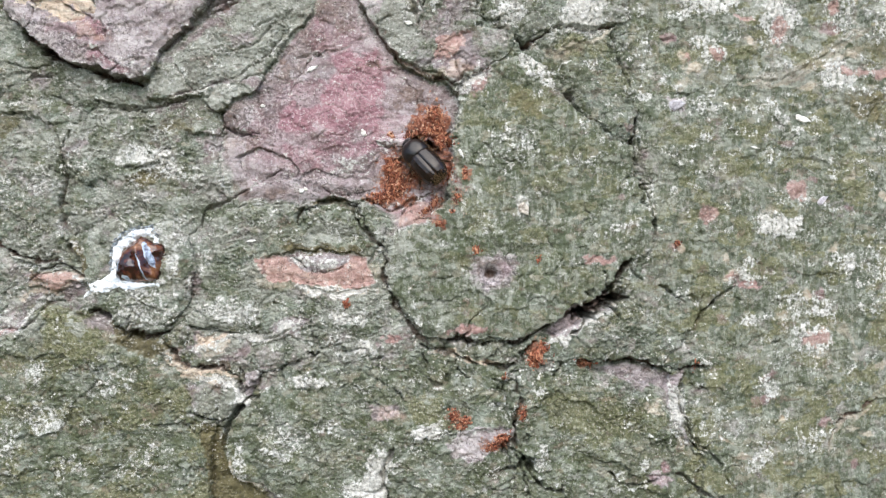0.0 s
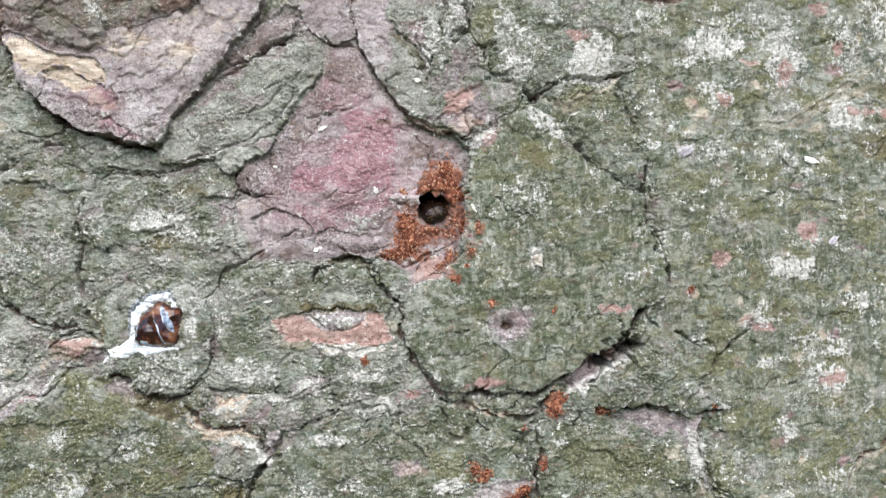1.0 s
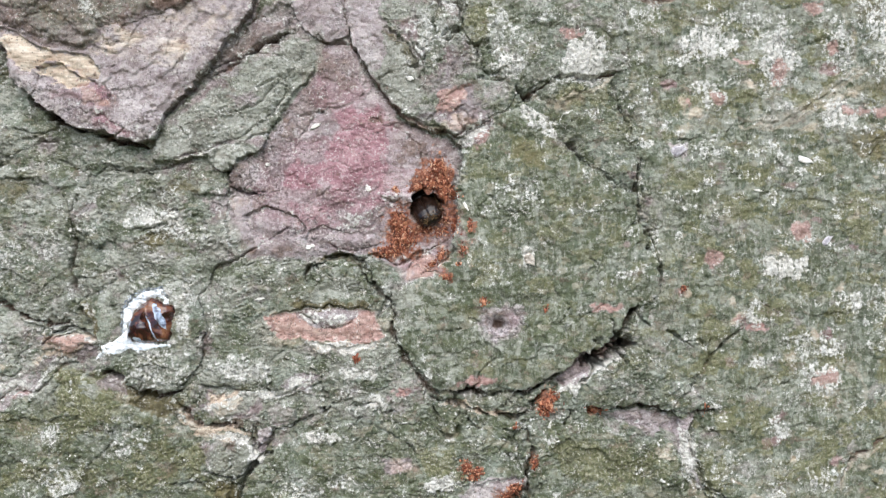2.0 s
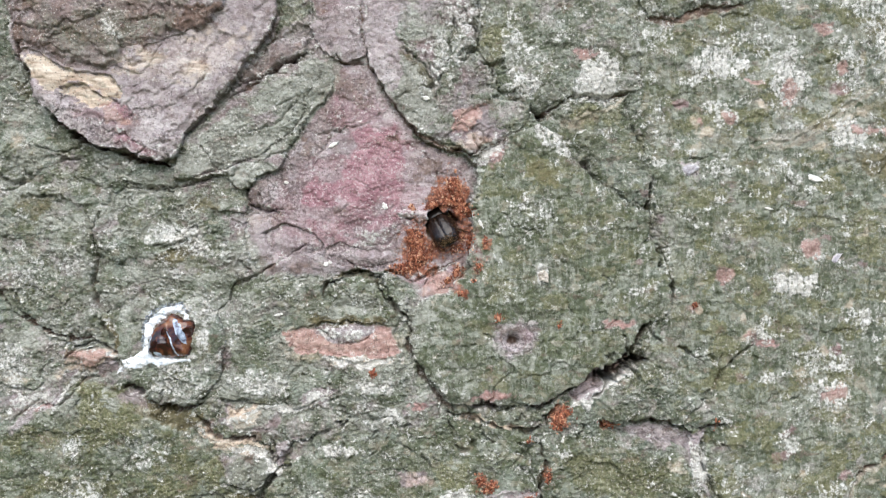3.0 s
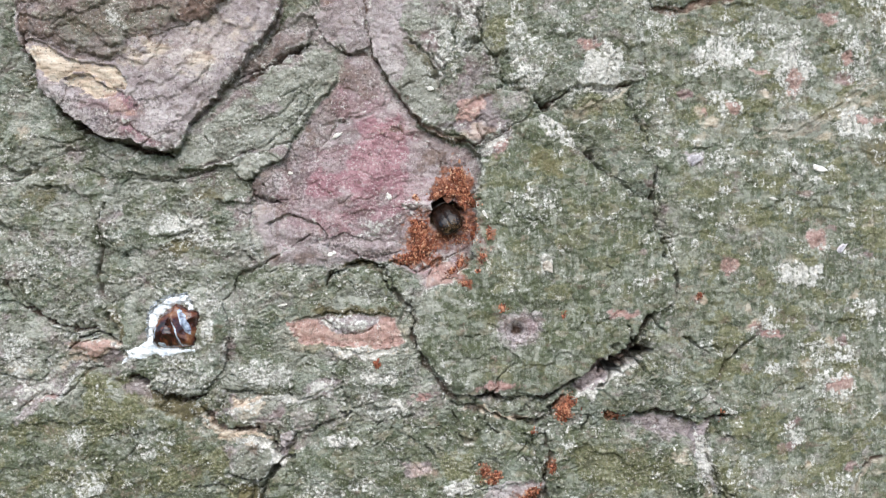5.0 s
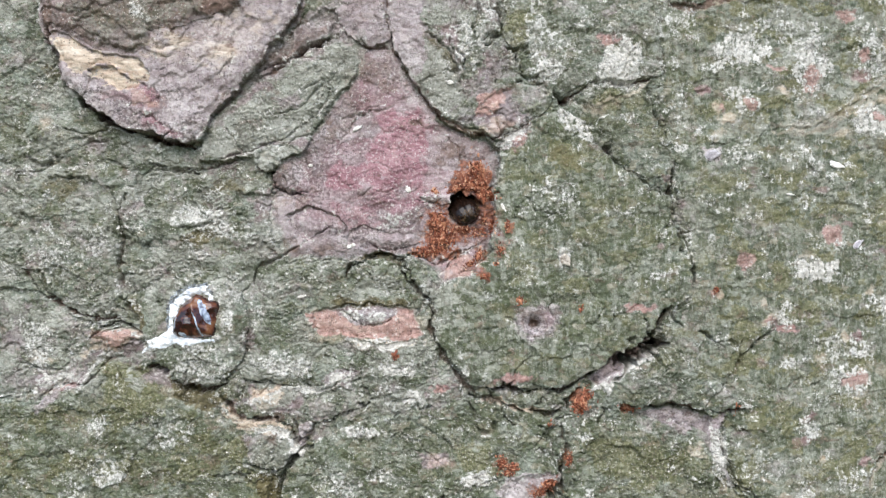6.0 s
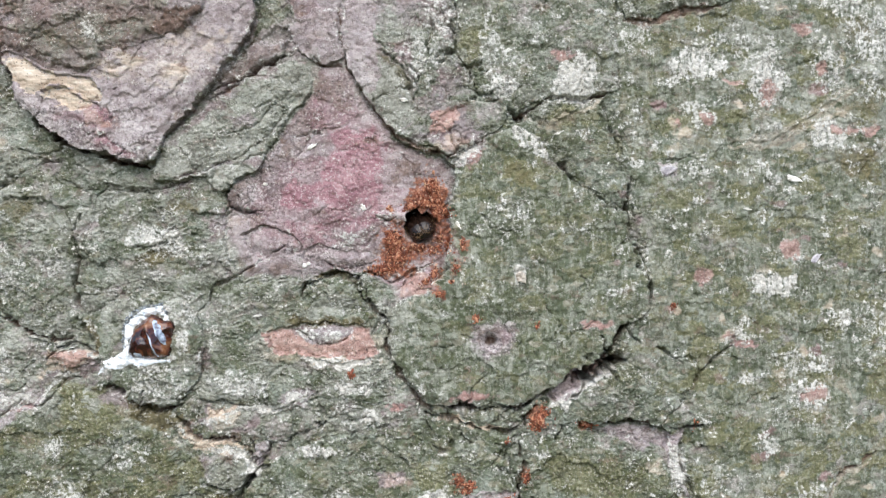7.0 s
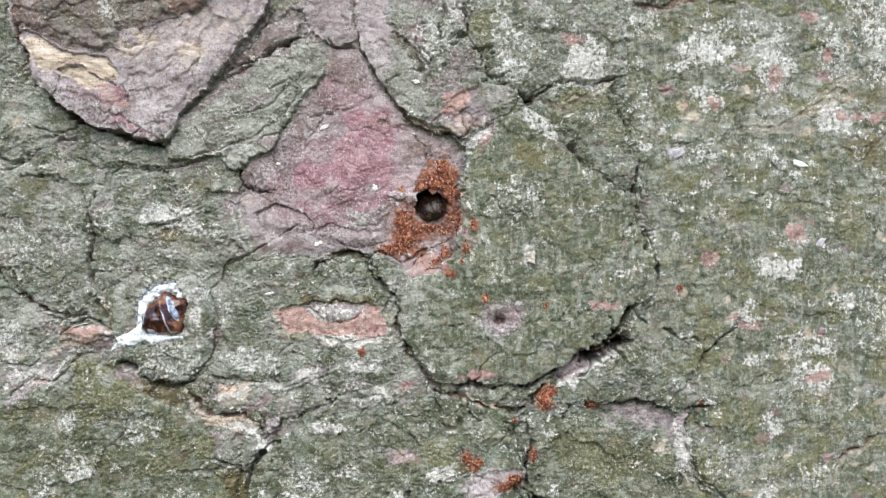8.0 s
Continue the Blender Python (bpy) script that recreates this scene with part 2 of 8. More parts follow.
    cover = m.math("ADD", part_of(m.math("ADD", lichen, spread), 0.30, 0.75, 0.32), part_of(m.math("ADD", lichen, spread), 0.58, 0.88, 0.64))
    solid = m.step(m.math("ADD", lichen, m.math("MULTIPLY", spread, 0.28)), 0.84, 1.02)
    crust = m.mix(m.math("MULTIPLY", solid, 0.75), crust, m.ramp(fine, (0.32, (0.42, 0.425, 0.40)), (0.5, (0.61, 0.60, 0.56)), (0.64, (0.77, 0.76, 0.72))))
    colour = m.mix(m.math("MAXIMUM", cover, m.math("MULTIPLY", solid, 0.95)), colour, crust)
    # fine orange boring dust caught in the grain
    powder = m.ramp(fine, (0.32, (0.10, 0.026, 0.014)), (0.5, (0.26, 0.085, 0.046)), (0.68, (0.50, 0.25, 0.15)))
    colour = m.mix(m.math("MULTIPLY", ragged(dust, fine, 1.4, 0.32, 0.78), 0.85), colour, powder)
    # scattered pale and dark specks
    colour = m.mix(m.math("MULTIPLY", part_of(speck, 0.63, 0.72, 0.45), rough), colour, (0.54, 0.535, 0.49))
    colour = m.mix(m.math("MULTIPLY", part_of(speck, 0.38, 0.29, 0.5), rough), colour, (0.045, 0.044, 0.032))
    grit = m.add("ShaderNodeTexVoronoi", Scale=5.4)
    m.link(swirl, grit.inputs["Vector"])
    grit_tone = m.add("ShaderNodeSeparateColor")
    m.link(grit.outputs["Color"], grit_tone.inputs["Color"])
    dot = m.math("MULTIPLY", m.step(grit.outputs["Distance"], 0.44, 0.30), m.math("ADD", m.math("MULTIPLY", m.step(m.noise(mm, 0.45, 4, 0.6), 0.42, 0.58), 0.75), 0.25))
    dot = m.math("MULTIPLY", dot, m.math("SUBTRACT", 1.0, m.math("MULTIPLY", even, 0.6)))
    colour = m.mix(m.math("MULTIPLY", dot, part_of(grit_tone.outputs[0], 0.80, 0.88, 0.55)), colour, (0.60, 0.585, 0.55))
    colour = m.mix(m.math("MULTIPLY", dot, part_of(grit_tone.outputs[0], 0.22, 0.14, 0.62)), colour, (0.065, 0.058, 0.050))
    lines = m.math("MULTIPLY", m.step(wrinkle, 0.030, 0.006), m.step(cluster, 0.42, 0.56))
    lines = m.math("MAXIMUM", m.math("MULTIPLY", lines, 0.6), m.math("MULTIPLY", m.step(hair, 0.055, 0.015), m.step(m.noise(mm, 0.55, 4, 0.6, 0.4), 0.50, 0.60)))
    calm = m.math("MULTIPLY", m.math("SUBTRACT", 1.0, m.math("MULTIPLY", stripe, 0.8)), m.math("ADD", m.math("MULTIPLY", m.step(moss, 0.15, 0.6), 0.25), 0.75))
    colour = m.mix(m.math("MULTIPLY", m.math("MULTIPLY", lines, m.math("SUBTRACT", 1.0, m.math("MULTIPLY", m.step(lilac, 0.3, 0.9), 0.7))), 0.45), colour, (0.045, 0.040, 0.030))
    relief = m.math("ADD", m.math("MULTIPLY", grain, 0.5), m.math("MULTIPLY", fine, m.math("ADD", m.math("MULTIPLY", moss, 1.0), 0.5)))
    relief = m.math("ADD", relief, m.math("MULTIPLY", m.step(wrinkle, 0.0, 0.06), m.math("MULTIPLY", calm, 0.6)))
    relief = m.math("SUBTRACT", relief, m.math("MULTIPLY", m.math("MULTIPLY", bead, m.step(moss, 0.2, 0.7)), 0.8))
    relief = m.math("ADD", relief, m.math("SUBTRACT", m.math("MULTIPLY", m.step(chip_b, 0.0, 1.0), 0.7), lines))
    m.bump(m.math("MULTIPLY", m.math("MULTIPLY", relief, rough), m.math("ADD", m.math("MULTIPLY", m.math("MAXIMUM", m.step(moss, 0.15, 0.6), crumbled), 0.5), 0.5)), 0.00008, 0.6)
    return m.finish(colour, m.ramp(fine, (0.3, 0.95), (0.7, 0.6)), Specular_IOR_Level=0.35)


def plain_bark_material():
    m = Nodes("distant_pine_bark")
    v = m.scaled(60, 60, 25)
    n = m.noise(v, 1.0, 6, 0.65, 0.6)
    m.bump(n, 0.004)
    return m.finish(m.ramp(n, (0.3, (0.06, 0.05, 0.035)), (0.5, (0.16, 0.165, 0.10)), (0.7, (0.3, 0.27, 0.22))), 0.9)


def ground_material():
    m = Nodes("forest_floor")
    n = m.noise(m.scaled(5, 5, 5), 1.0, 8, 0.7, 0.4)
    far = m.noise(m.scaled(0.3, 0.3, 0.3), 1.0, 4, 0.6)
    colour = m.ramp(n, (0.3, (0.05, 0.035, 0.02)), (0.5, (0.15, 0.11, 0.065)), (0.7, (0.24, 0.19, 0.11)))
    colour = m.mix(m.step(far, 0.45, 0.6), colour, (0.08, 0.11, 0.04))
    m.bump(n, 0.03)
    return m.finish(colour, 0.95)


def unseen_forest_material():
    m = Nodes("dark_unseen_forest")
    n = m.noise(m.scaled(0.6, 0.6, 0.35), 1.0, 6, 0.7)
    return m.finish(m.ramp(n, (0.3, (0.015, 0.022, 0.010)), (0.5, (0.045, 0.060, 0.025)), (0.7, (0.09, 0.11, 0.05))), 0.95)


def frass_material():
    m = Nodes("orange_boring_dust")
    info = m.add("ShaderNodeNewGeometry").outputs["Random Per Island"]
    colour = m.ramp(info, (0.0, (0.070, 0.020, 0.012)), (0.35, (0.215, 0.062, 0.032)), (0.65, (0.365, 0.126, 0.066)), (0.85, (0.50, 0.235, 0.135)), (1.0, (0.62, 0.42, 0.29)))
    n = m.noise(m.scaled(1000, 1000, 1000), 9.0, 3)
    m.bump(n, 0.00005)
    return m.finish(colour, 0.55, Specular_IOR_Level=0.4)


def resin_material():
    m = Nodes("amber_resin")
    n = m.noise(m.scaled(1000, 1000, 1000), 0.75, 3, 0.55, 0.6)
    colour = m.ramp(n, (0.38, (0.014, 0.004, 0.004)), (0.48, (0.050, 0.011, 0.008)), (0.57, (0.14, 0.050, 0.024)), (0.70, (0.30, 0.155, 0.085)))
    m.bump(m.noise(m.scaled(1000, 1000, 1000), 0.9, 2), 0.00025, 0.5)
    return m.finish(colour, 0.14, Specular_IOR_Level=0.6, Coat_Weight=0.4, Coat_Roughness=0.06)


def dried_resin_material():
    m = Nodes("dried_white_resin")
    n = m.noise(m.scaled(1000, 1000, 1000), 2.4, 4)
    m.bump(n, 0.0001)
    return m.finish(m.ramp(n, (0.3, (0.62, 0.72, 0.86)), (0.45, (0.84, 0.90, 0.96)), (0.6, (0.92, 0.95, 0.98))), 0.38)


# bluish white of the sky's reflection in the resin, as a plain colour
def resin_glare_material():
    m = Nodes("bluish_resin_glare")
    n = m.noise(m.scaled(1000, 1000, 1000), 1.8, 4, 0.6, 0.5)
    return m.finish(m.ramp(n, (0.36, (0.10, 0.11, 0.16)), (0.47, (0.34, 0.43, 0.58)), (0.60, (0.62, 0.72, 0.86))), 0.16)


def resin_stain_material():
    m = Nodes("bluish_resin_stain")
    n = m.noise(m.scaled(1000, 1000, 1000), 3.2, 4, 0.6, 0.5)
    m.bump(n, 0.00006)
    return m.finish(m.ramp(n, (0.40, (0.085, 0.100, 0.130)), (0.52, (0.20, 0.23, 0.26)), (0.62, (0.52, 0.60, 0.70))), 0.5)


def chip_material(name, dark, light):
    m = Nodes(name)
    n = m.noise(m.scaled(1000, 1000, 1000), 4.0, 4, 0.65)
    m.bump(n, 0.00008)
    return m.finish(m.ramp(n, (0.35, dark), (0.6, light)), 0.55)


def shell_material(name, dark, light, rough):
    m = Nodes(name)
    n = m.noise(m.scaled(1000, 1000, 1000), 5.0, 4, 0.6)
    m.bump(n, 0.00003, 0.6)
    return m.finish(m.ramp(n, (0.35, dark), (0.7, light)), rough, Specular_IOR_Level=0.42, Coat_Weight=0.12, Coat_Roughness=0.12)


BARK = bark_material()
FAR_BARK = plain_bark_material()
GROUND = ground_material()
UNSEEN_FOREST = unseen_forest_material()
FRASS = frass_material()
RESIN = resin_material()
DRIED = dried_resin_material()
GLARE = resin_glare_material()
STAIN = resin_stain_material()
CHIP = chip_material("white_bark_chip", (0.62, 0.60, 0.55), (0.88, 0.87, 0.84))
PALE_CHIP = chip_material("lilac_bark_scale", (0.30, 0.28, 0.32), (0.58, 0.56, 0.60))
TAN_CHIP = chip_material("tan_bark_crumb", (0.20, 0.16, 0.12), (0.66, 0.61, 0.54))
SHELL = shell_material("dark_brown_wing_case", (0.005, 0.003, 0.0025), (0.022, 0.011, 0.007), 0.22)
COLLAR = shell_material("black_brown_chitin", (0.005, 0.004, 0.004), (0.016, 0.010, 0.008), 0.28)
LIMB = shell_material("reddish_brown_chitin", (0.030, 0.013, 0.006), (0.085, 0.038, 0.017), 0.4)
HAIR = shell_material("amber_bristle", (0.15, 0.085, 0.035), (0.30, 0.19, 0.085), 0.5)


# ---- helpers of this scene ----
def link_mesh(name, mesh, material, parent=None, label=""):
    mesh.materials.append(material)
    ob = new(name, mesh)
    if parent is not None:
        ob.parent = parent
    return tagged(ob, label)


def part(name, bm, material, parent=None, label="", smooth=True):
    mesh = bpy.data.meshes.new(name)
    bm.to_mesh(mesh)
    bm.free()
    if smooth:
        mesh.shade_smooth()
    return link_mesh(name, mesh, material, parent, label)


def lattice(x, y, seed):
    """Gradient noise in about -0.7..0.7 over arrays."""
    table = np.random.RandomState(seed).rand(64, 64) * 2 * math.pi
    xi, yi = np.floor(x).astype(int), np.floor(y).astype(int)
    fx, fy = x - xi, y - yi
    u, v = fx * fx * fx * (fx * (fx * 6 - 15) + 10), fy * fy * fy * (fy * (fy * 6 - 15) + 10)

    def corner(i, j):
        a = table[(xi + i) % 64, (yi + j) % 64]
        return np.cos(a) * (fx - i) + np.sin(a) * (fy - j)

    low = corner(0, 0) * (1 - u) + corner(1, 0) * u
    high = corner(0, 1) * (1 - u) + corner(1, 1) * u
    return low * (1 - v) + high * v


def fbm(x, y, seed, octaves=4, gain=0.5):
    total, size = np.zeros_like(x), 1.0
    for n in range(octaves):
        total = total + size * lattice(x * 2**n + 17.3 * n, y * 2**n + 9.1 * n, seed + n)
        size *= gain
    return total


def smooth(a, low, high):
    t = np.clip((a - low) / (high - low), 0, 1)
    return t * t * (3 - 2 * t)


def polygon_distance(x, y, outline):
    """Signed distance to a closed outline, positive inside."""
    near, inside = np.full_like(x, 1e9), np.zeros(x.shape, bool)
    for (ax, ay), (bx, by) in zip(outline, outline[1:] + outline[:1]):
        dx, dy = bx - ax, by - ay
        t = np.clip(((x - ax) * dx + (y - ay) * dy) / (dx * dx + dy * dy + 1e-9), 0, 1)
        near = np.minimum(near, (x - ax - t * dx) ** 2 + (y - ay - t * dy) ** 2)
        if dy:
            inside ^= ((ay > y) != (by > y)) & (x < dx * (y - ay) / dy + ax)
    return np.where(inside, 1, -1) * np.sqrt(near)


def line_distance(x, y, points):
    """Distance to an open line, and how far along it (0..1) the nearest point lies."""
    near, along = np.full_like(x, 1e9), np.zeros_like(x)
    for n, ((ax, ay), (bx, by)) in enumerate(zip(points, points[1:])):
        dx, dy = bx - ax, by - ay
        t = np.clip(((x - ax) * dx + (y - ay) * dy) / (dx * dx + dy * dy + 1e-9), 0, 1)
        d = np.hypot(x - ax - t * dx, y - ay - t * dy)
        along = np.where(d < near, (n + t) / (len(points) - 1), along)
        near = np.minimum(near, d)
    return near, along


# ---- the bark: one relief over the trunk's front, split into its plates ----
STEP = 0.085
LEFT, RIGHT, LOW, HIGH = -42.0, 42.0, -28.5, 25.5
gx, gz = np.meshgrid(np.arange(LEFT, RIGHT, STEP), np.arange(LOW, HIGH, STEP))
# a ragged copy of the plan, by which all outlines wander
wx = gx + 0.42 * fbm(gx / 2.2, gz / 2.2, 3, 5, 0.62)
wz = gz + 0.42 * fbm(gx / 2.2, gz / 2.2, 23, 5, 0.62)
width_noise = np.clip(0.62 + 1.5 * fbm(gx / 1.5, gz / 1.5, 41, 4, 0.6), 0.12, 1.6)
fine_x, fine_z = 0.16 * fbm(gx / 0.7, gz / 0.7, 43, 2), 0.16 * fbm(gx / 0.7, gz / 0.7, 47, 2)
rag_noise = fbm(gx / 1.1, gz / 1.1, 61, 4, 0.7)


def window(xs, zs, margin):
    """The part of the grid that holds these plan places, with a margin in millimetres."""
    i0, i1 = (int(np.clip((v - LOW) / STEP, 0, gx.shape[0])) for v in (min(zs) - margin, max(zs) + margin))
    j0, j1 = (int(np.clip((v - LEFT) / STEP, 0, gx.shape[1])) for v in (min(xs) - margin, max(xs) + margin))
    return slice(i0, i1), slice(j0, j1)


height = np.zeros_like(gx)
lean_x, lean_z = np.zeros_like(gx), np.zeros_like(gx)
plate_of = np.zeros(gx.shape, int)
moss = np.full_like(gx, 0.72)
lichen = np.zeros_like(gx)
red = np.zeros_like(gx)
tan = np.zeros_like(gx)
brown = np.zeros_like(gx)
stripe = np.zeros_like(gx)
dust = np.zeros_like(gx)
flaky = np.full_like(gx, 1.0)
olive, grey, lilac, gold = (np.zeros_like(gx) for _ in range(4))
PLATES = ["bark base layer between the plates"]


def plate(label, outline, rise, green, rosy=0.0, dirt=0.0, streaks=0.0, flakes=1.0, overhang=0.0, slope=(0.0, 0.0), edge=0.35, strata=0.0, lips=0.6):
    """Lays one scale of bark over what is there: its outline, its rise and its growth."""
    w = window([p[0] for p in outline], [p[1] for p in outline], 2.5)
    far = polygon_distance(wx[w], wz[w], outline)
    cx, cz = np.mean([p[0] for p in outline]), np.mean([p[1] for p in outline])
    inside = far > 0
    top = rise - 0.22 * (1 - smooth(far, 0.0, edge * 2.2)) + slope[0] * (gx[w] - cx) + slope[1] * (gz[w] - cz)
    if strata:
        band = far / 1.9 + 1.3 * fbm(gx[w] / 4.5, gz[w] / 4.5, 33, 4, 0.55)
        share = band - np.floor(band)
        top = top + strata * (np.floor(band) + smooth(share, 0.0, 0.07)).clip(-1, 5) - 0.14 * np.exp(-((share / 0.05) ** 2)) * smooth(rag_noise[w], -0.1, 0.2)
    height[w][inside] = top[inside]
    lichen[w] *= 1 - smooth(far, -0.05, 0.3)
    soft = smooth(far, -0.05, 0.5)
    for field in (olive, grey, lilac):
        field[w] *= 1 - soft
    for field, value in ((moss, green), (red, rosy), (brown, dirt), (stripe, streaks), (flaky, flakes)):
        field[w] = field[w] * (1 - soft) + value * soft
    plate_of[w][inside] = len(PLATES)
    PLATES.append(label)
    lean_x[w][inside] = 0
    lean_z[w][inside] = 0
    if overhang:
        gz_far, gx_far = np.gradient(polygon_distance(gx[w], gz[w], outline), STEP)
        push = overhang * smooth(far, 0.0, 0.02) * (1 - smooth(far, 0.1, 1.6))
        lean_x[w][inside] = (-gx_far * push)[inside]
        lean_z[w][inside] = (-gz_far * push)[inside]
    # pale rim: lichen, plus the light an edge catches put into its colour
    rim = smooth(far, 0.0, 0.05) * (1 - smooth(far, 0.15, 0.5)) * smooth(rag_noise[w], -0.05, 0.3)
    lichen[w] = np.maximum(lichen[w], lips * rim)


def crack(points, wide, deep, dirt=0.7):
    """Opens a joint along a line."""
    w = window([p[0] for p in points], [p[1] for p in points], 2.5)
    x, z = gx[w], gz[w]
    d, along = line_distance(x + 0.8 * (wx[w] - x) + fine_x[w], z + 0.8 * (wz[w] - z) + fine_z[w], points)
    half = wide * width_noise[w] * (0.35 + 0.65 * smooth(np.minimum(along, 1 - along), 0, 0.15))
    cut = 1 - smooth(d, 0.35 * half, half)
    height[w] -= deep * cut
    lean_x[w] *= 1 - cut
    lean_z[w] *= 1 - cut
    brown[w] = np.maximum(brown[w], dirt * (1 - smooth(d, 0.4 * half, 1.25 * half)))
    # pale lip beside the joint: lichen and painted edge light
    lip = smooth(d, half, 1.3 * half) * (1 - smooth(d, 1.6 * half + 0.1, 2.2 * half + 0.25)) * (rag_noise[w] > 0.02)
    lichen[w] = np.maximum(lichen[w], 0.55 * lip * smooth(rag_noise[w], 0.0, 0.3))


def split(points, wide, deep, dirt=0.45, branches=3):
    """A joint with short side splits."""
    crack(points, wide, deep * 1.2, dirt)
    for _ in range(branches):
        k = splits.randrange(len(points) - 1)
        t, a = splits.random(), splits.uniform(-math.pi, math.pi)
        x = points[k][0] + (points[k + 1][0] - points[k][0]) * t
        z = points[k][1] + (points[k + 1][1] - points[k][1]) * t
        hairline(x, z, a, splits.uniform(0.6, 2.4), wide * splits.uniform(0.25, 0.5), deep * 0.5)


def hairline(x, z, a, length, wide, deep):
    """A short wandering split that starts at a place."""
    line = [(x, z)]
    for _ in range(4):
        a += splits.uniform(-0.5, 0.5)
        line.append((line[-1][0] + math.cos(a) * length / 4, line[-1][1] + math.sin(a) * length / 4))
    crack(line, wide, deep, 0.35)


splits = random.Random(5)


def patch(field, x, z, wide, tall, amount, turn=0.0, ragged=0.8, soft=0.5):
    """A stain or growth of uneven outline."""
    w = window((x - max(wide, tall) * 2, x + max(wide, tall) * 2), (z - max(wide, tall) * 2, z + max(wide, tall) * 2), 0.5)
    c, s = math.cos(radians(turn)), math.sin(radians(turn))
    ux, uz = wx[w] - x, wz[w] - z
    r = np.hypot((c * ux + s * uz) / wide, (c * uz - s * ux) / tall) + ragged * rag_noise[w]
    field[w] = np.maximum(field[w], amount * (1 - smooth(r, 1 - soft, 1 + soft)))


def band(field, points, half, amount):
    """A narrow growth or worn edge along a line."""
    w = window([p[0] for p in points], [p[1] for p in points], 1.5)
    d, along = line_distance(wx[w] + fine_x[w], wz[w] + fine_z[w], points)
    d = d / (half * (0.5 + 0.8 * width_noise[w]) * (0.3 + 0.7 * smooth(np.minimum(along, 1 - along), 0, 0.2)))
    field[w] = np.maximum(field[w], amount * (1 - smooth(d, 0.5, 1.4)))


def area(field, outline, amount, soft=0.5, ragged=0.35):
    """A growth or colour that fills a ragged outline."""
    w = window([p[0] for p in outline], [p[1] for p in outline], 1.5)
    far = polygon_distance(wx[w] + fine_x[w], wz[w] + fine_z[w], outline) + ragged * rag_noise[w]
    field[w] = field[w] + (amount - field[w]) * smooth(far, -soft, soft)


def scrape(x, z, wide, tall, amount, turn=0.0):
    """Wears algae off."""
    worn = np.zeros_like(moss)
    patch(worn, x, z, wide, tall, amount, turn)
    moss[:] = moss * (1 - worn)


def sample_moss(x, z):
    return float(moss[int((z - LOW) / STEP), int((x - LEFT) / STEP)])


plate("green bark field with upright fibres and pale lichen crusts", [(15.12, 26.15), (44.22, 27.45), (44.22, -32.08), (22.05, -30.81), (21.12, -17.63), (22.75, -12.9), (16.04, -7.7), (18.57, -2.67), (16.96, 5.01), (15.58, 10.85)], 0.35, 0.86, streaks=1.0, flakes=0.5)
plate("thick bark scale with a brown broken edge", [(15.12, 26.15), (29.16, 26.64), (27.24, 21.98), (23.92, 20.97), (20.88, 20.39), (18.34, 19.56), (16.5, 19.34), (15.49, 20.76)], 0.85, 0.85, overhang=0.1)
plate("greenish bark plate with pale flecks", [(2.41, 25.94), (15.35, 26.16), (15.58, 13.78), (12.39, 13.16), (9.68, 13.13), (7.2, 11.77), (4.74, 13.45), (2.95, 16.57)], 0.45, 0.74, streaks=0.7, flakes=0.7)
plate("grey-green bark plate with a cracked upper edge", [(7.2, 11.36), (9.68, 12.77), (12.39, 12.8), (14.76, 13.18), (15.58, 10.85), (16.04, 8.61), (16.5, 6.36), (16.04, 4.55), (12.39, 6.51), (10.13, 8.74)], 0.35, 0.95, streaks=0.2)
plate("bare pinkish grey inner bark with a purple-red patch", [(-11.79, 25.95), (-6.42, 25.92), (-5.98, 16.99), (-4.19, 12.98), (-1.07, 9.64), (1.61, 8.53), (2.95, 7.64), (2.32, 4.96), (2.28, 0.04), (0.27, -2.1), (-1.96, -2.27), (-4.19, -1.29), (-6.42, -0.62), (-10, -1.07), (-14.04, -0.76), (-15.84, 0.94), (-15.39, 4.52), (-15.84, 5.86), (-12.69, 8.53), (-10.67, 11.65), (-8.66, 13.88)], -0.30, 0.12, rosy=0.20, dirt=0.05, flakes=0.5, slope=(-0.03, -0.005))
plate("rounded brownish lobe of inner bark", [(-14.22, 2.73), (-12.33, 3.13), (-10.36, 2.54), (-9.46, 1.65), (-10.45, 0.76), (-12.47, 0.49), (-13.86, 1.3)], -0.24, 0.06, rosy=0.12, dirt=0.12, flakes=0.3)
plate("low brown lump of inner bark", [(-15.57, 5.95), (-14.94, 6.76), (-13.59, 6.84), (-12.42, 5.76), (-12.33, 4.51), (-14.4, 4.25), (-15.39, 4.79)], 0.10, 0.08, dirt=0.25, flakes=0.4)
plate("ragged grey lobe of inner bark", [(-8.39, 1.74), (-6.42, 1.47), (-4.19, 1.29), (-3.75, 0.22), (-5.53, -0.22), (-8.21, 0.04), (-9.73, 0.4), (-9.46, 1.21)], -0.20, 0.10, rosy=0.12, flakes=0.4)
plate("peeled pinkish brown curl below the hole", [(-2.32, -2.27), (-0.71, -1.03), (0.71, 0.22), (1.43, -0.13), (1.07, -1.29), (0.36, -1.92), (1.43, -2.28), (0.27, -2.63), (-1.43, -2.72)], 0.02, 0.0, rosy=0.40, dirt=0.15, flakes=0.6, overhang=0.08)
plate("striated pale flake beside the hole", [(-7.05, 2.36), (-6.07, 3.26), (-3.97, 3.7), (-3.3, 3.08), (-4.19, 2.1), (-5.98, 1.65)], -0.08, 0.05, rosy=0.2, flakes=0.4)
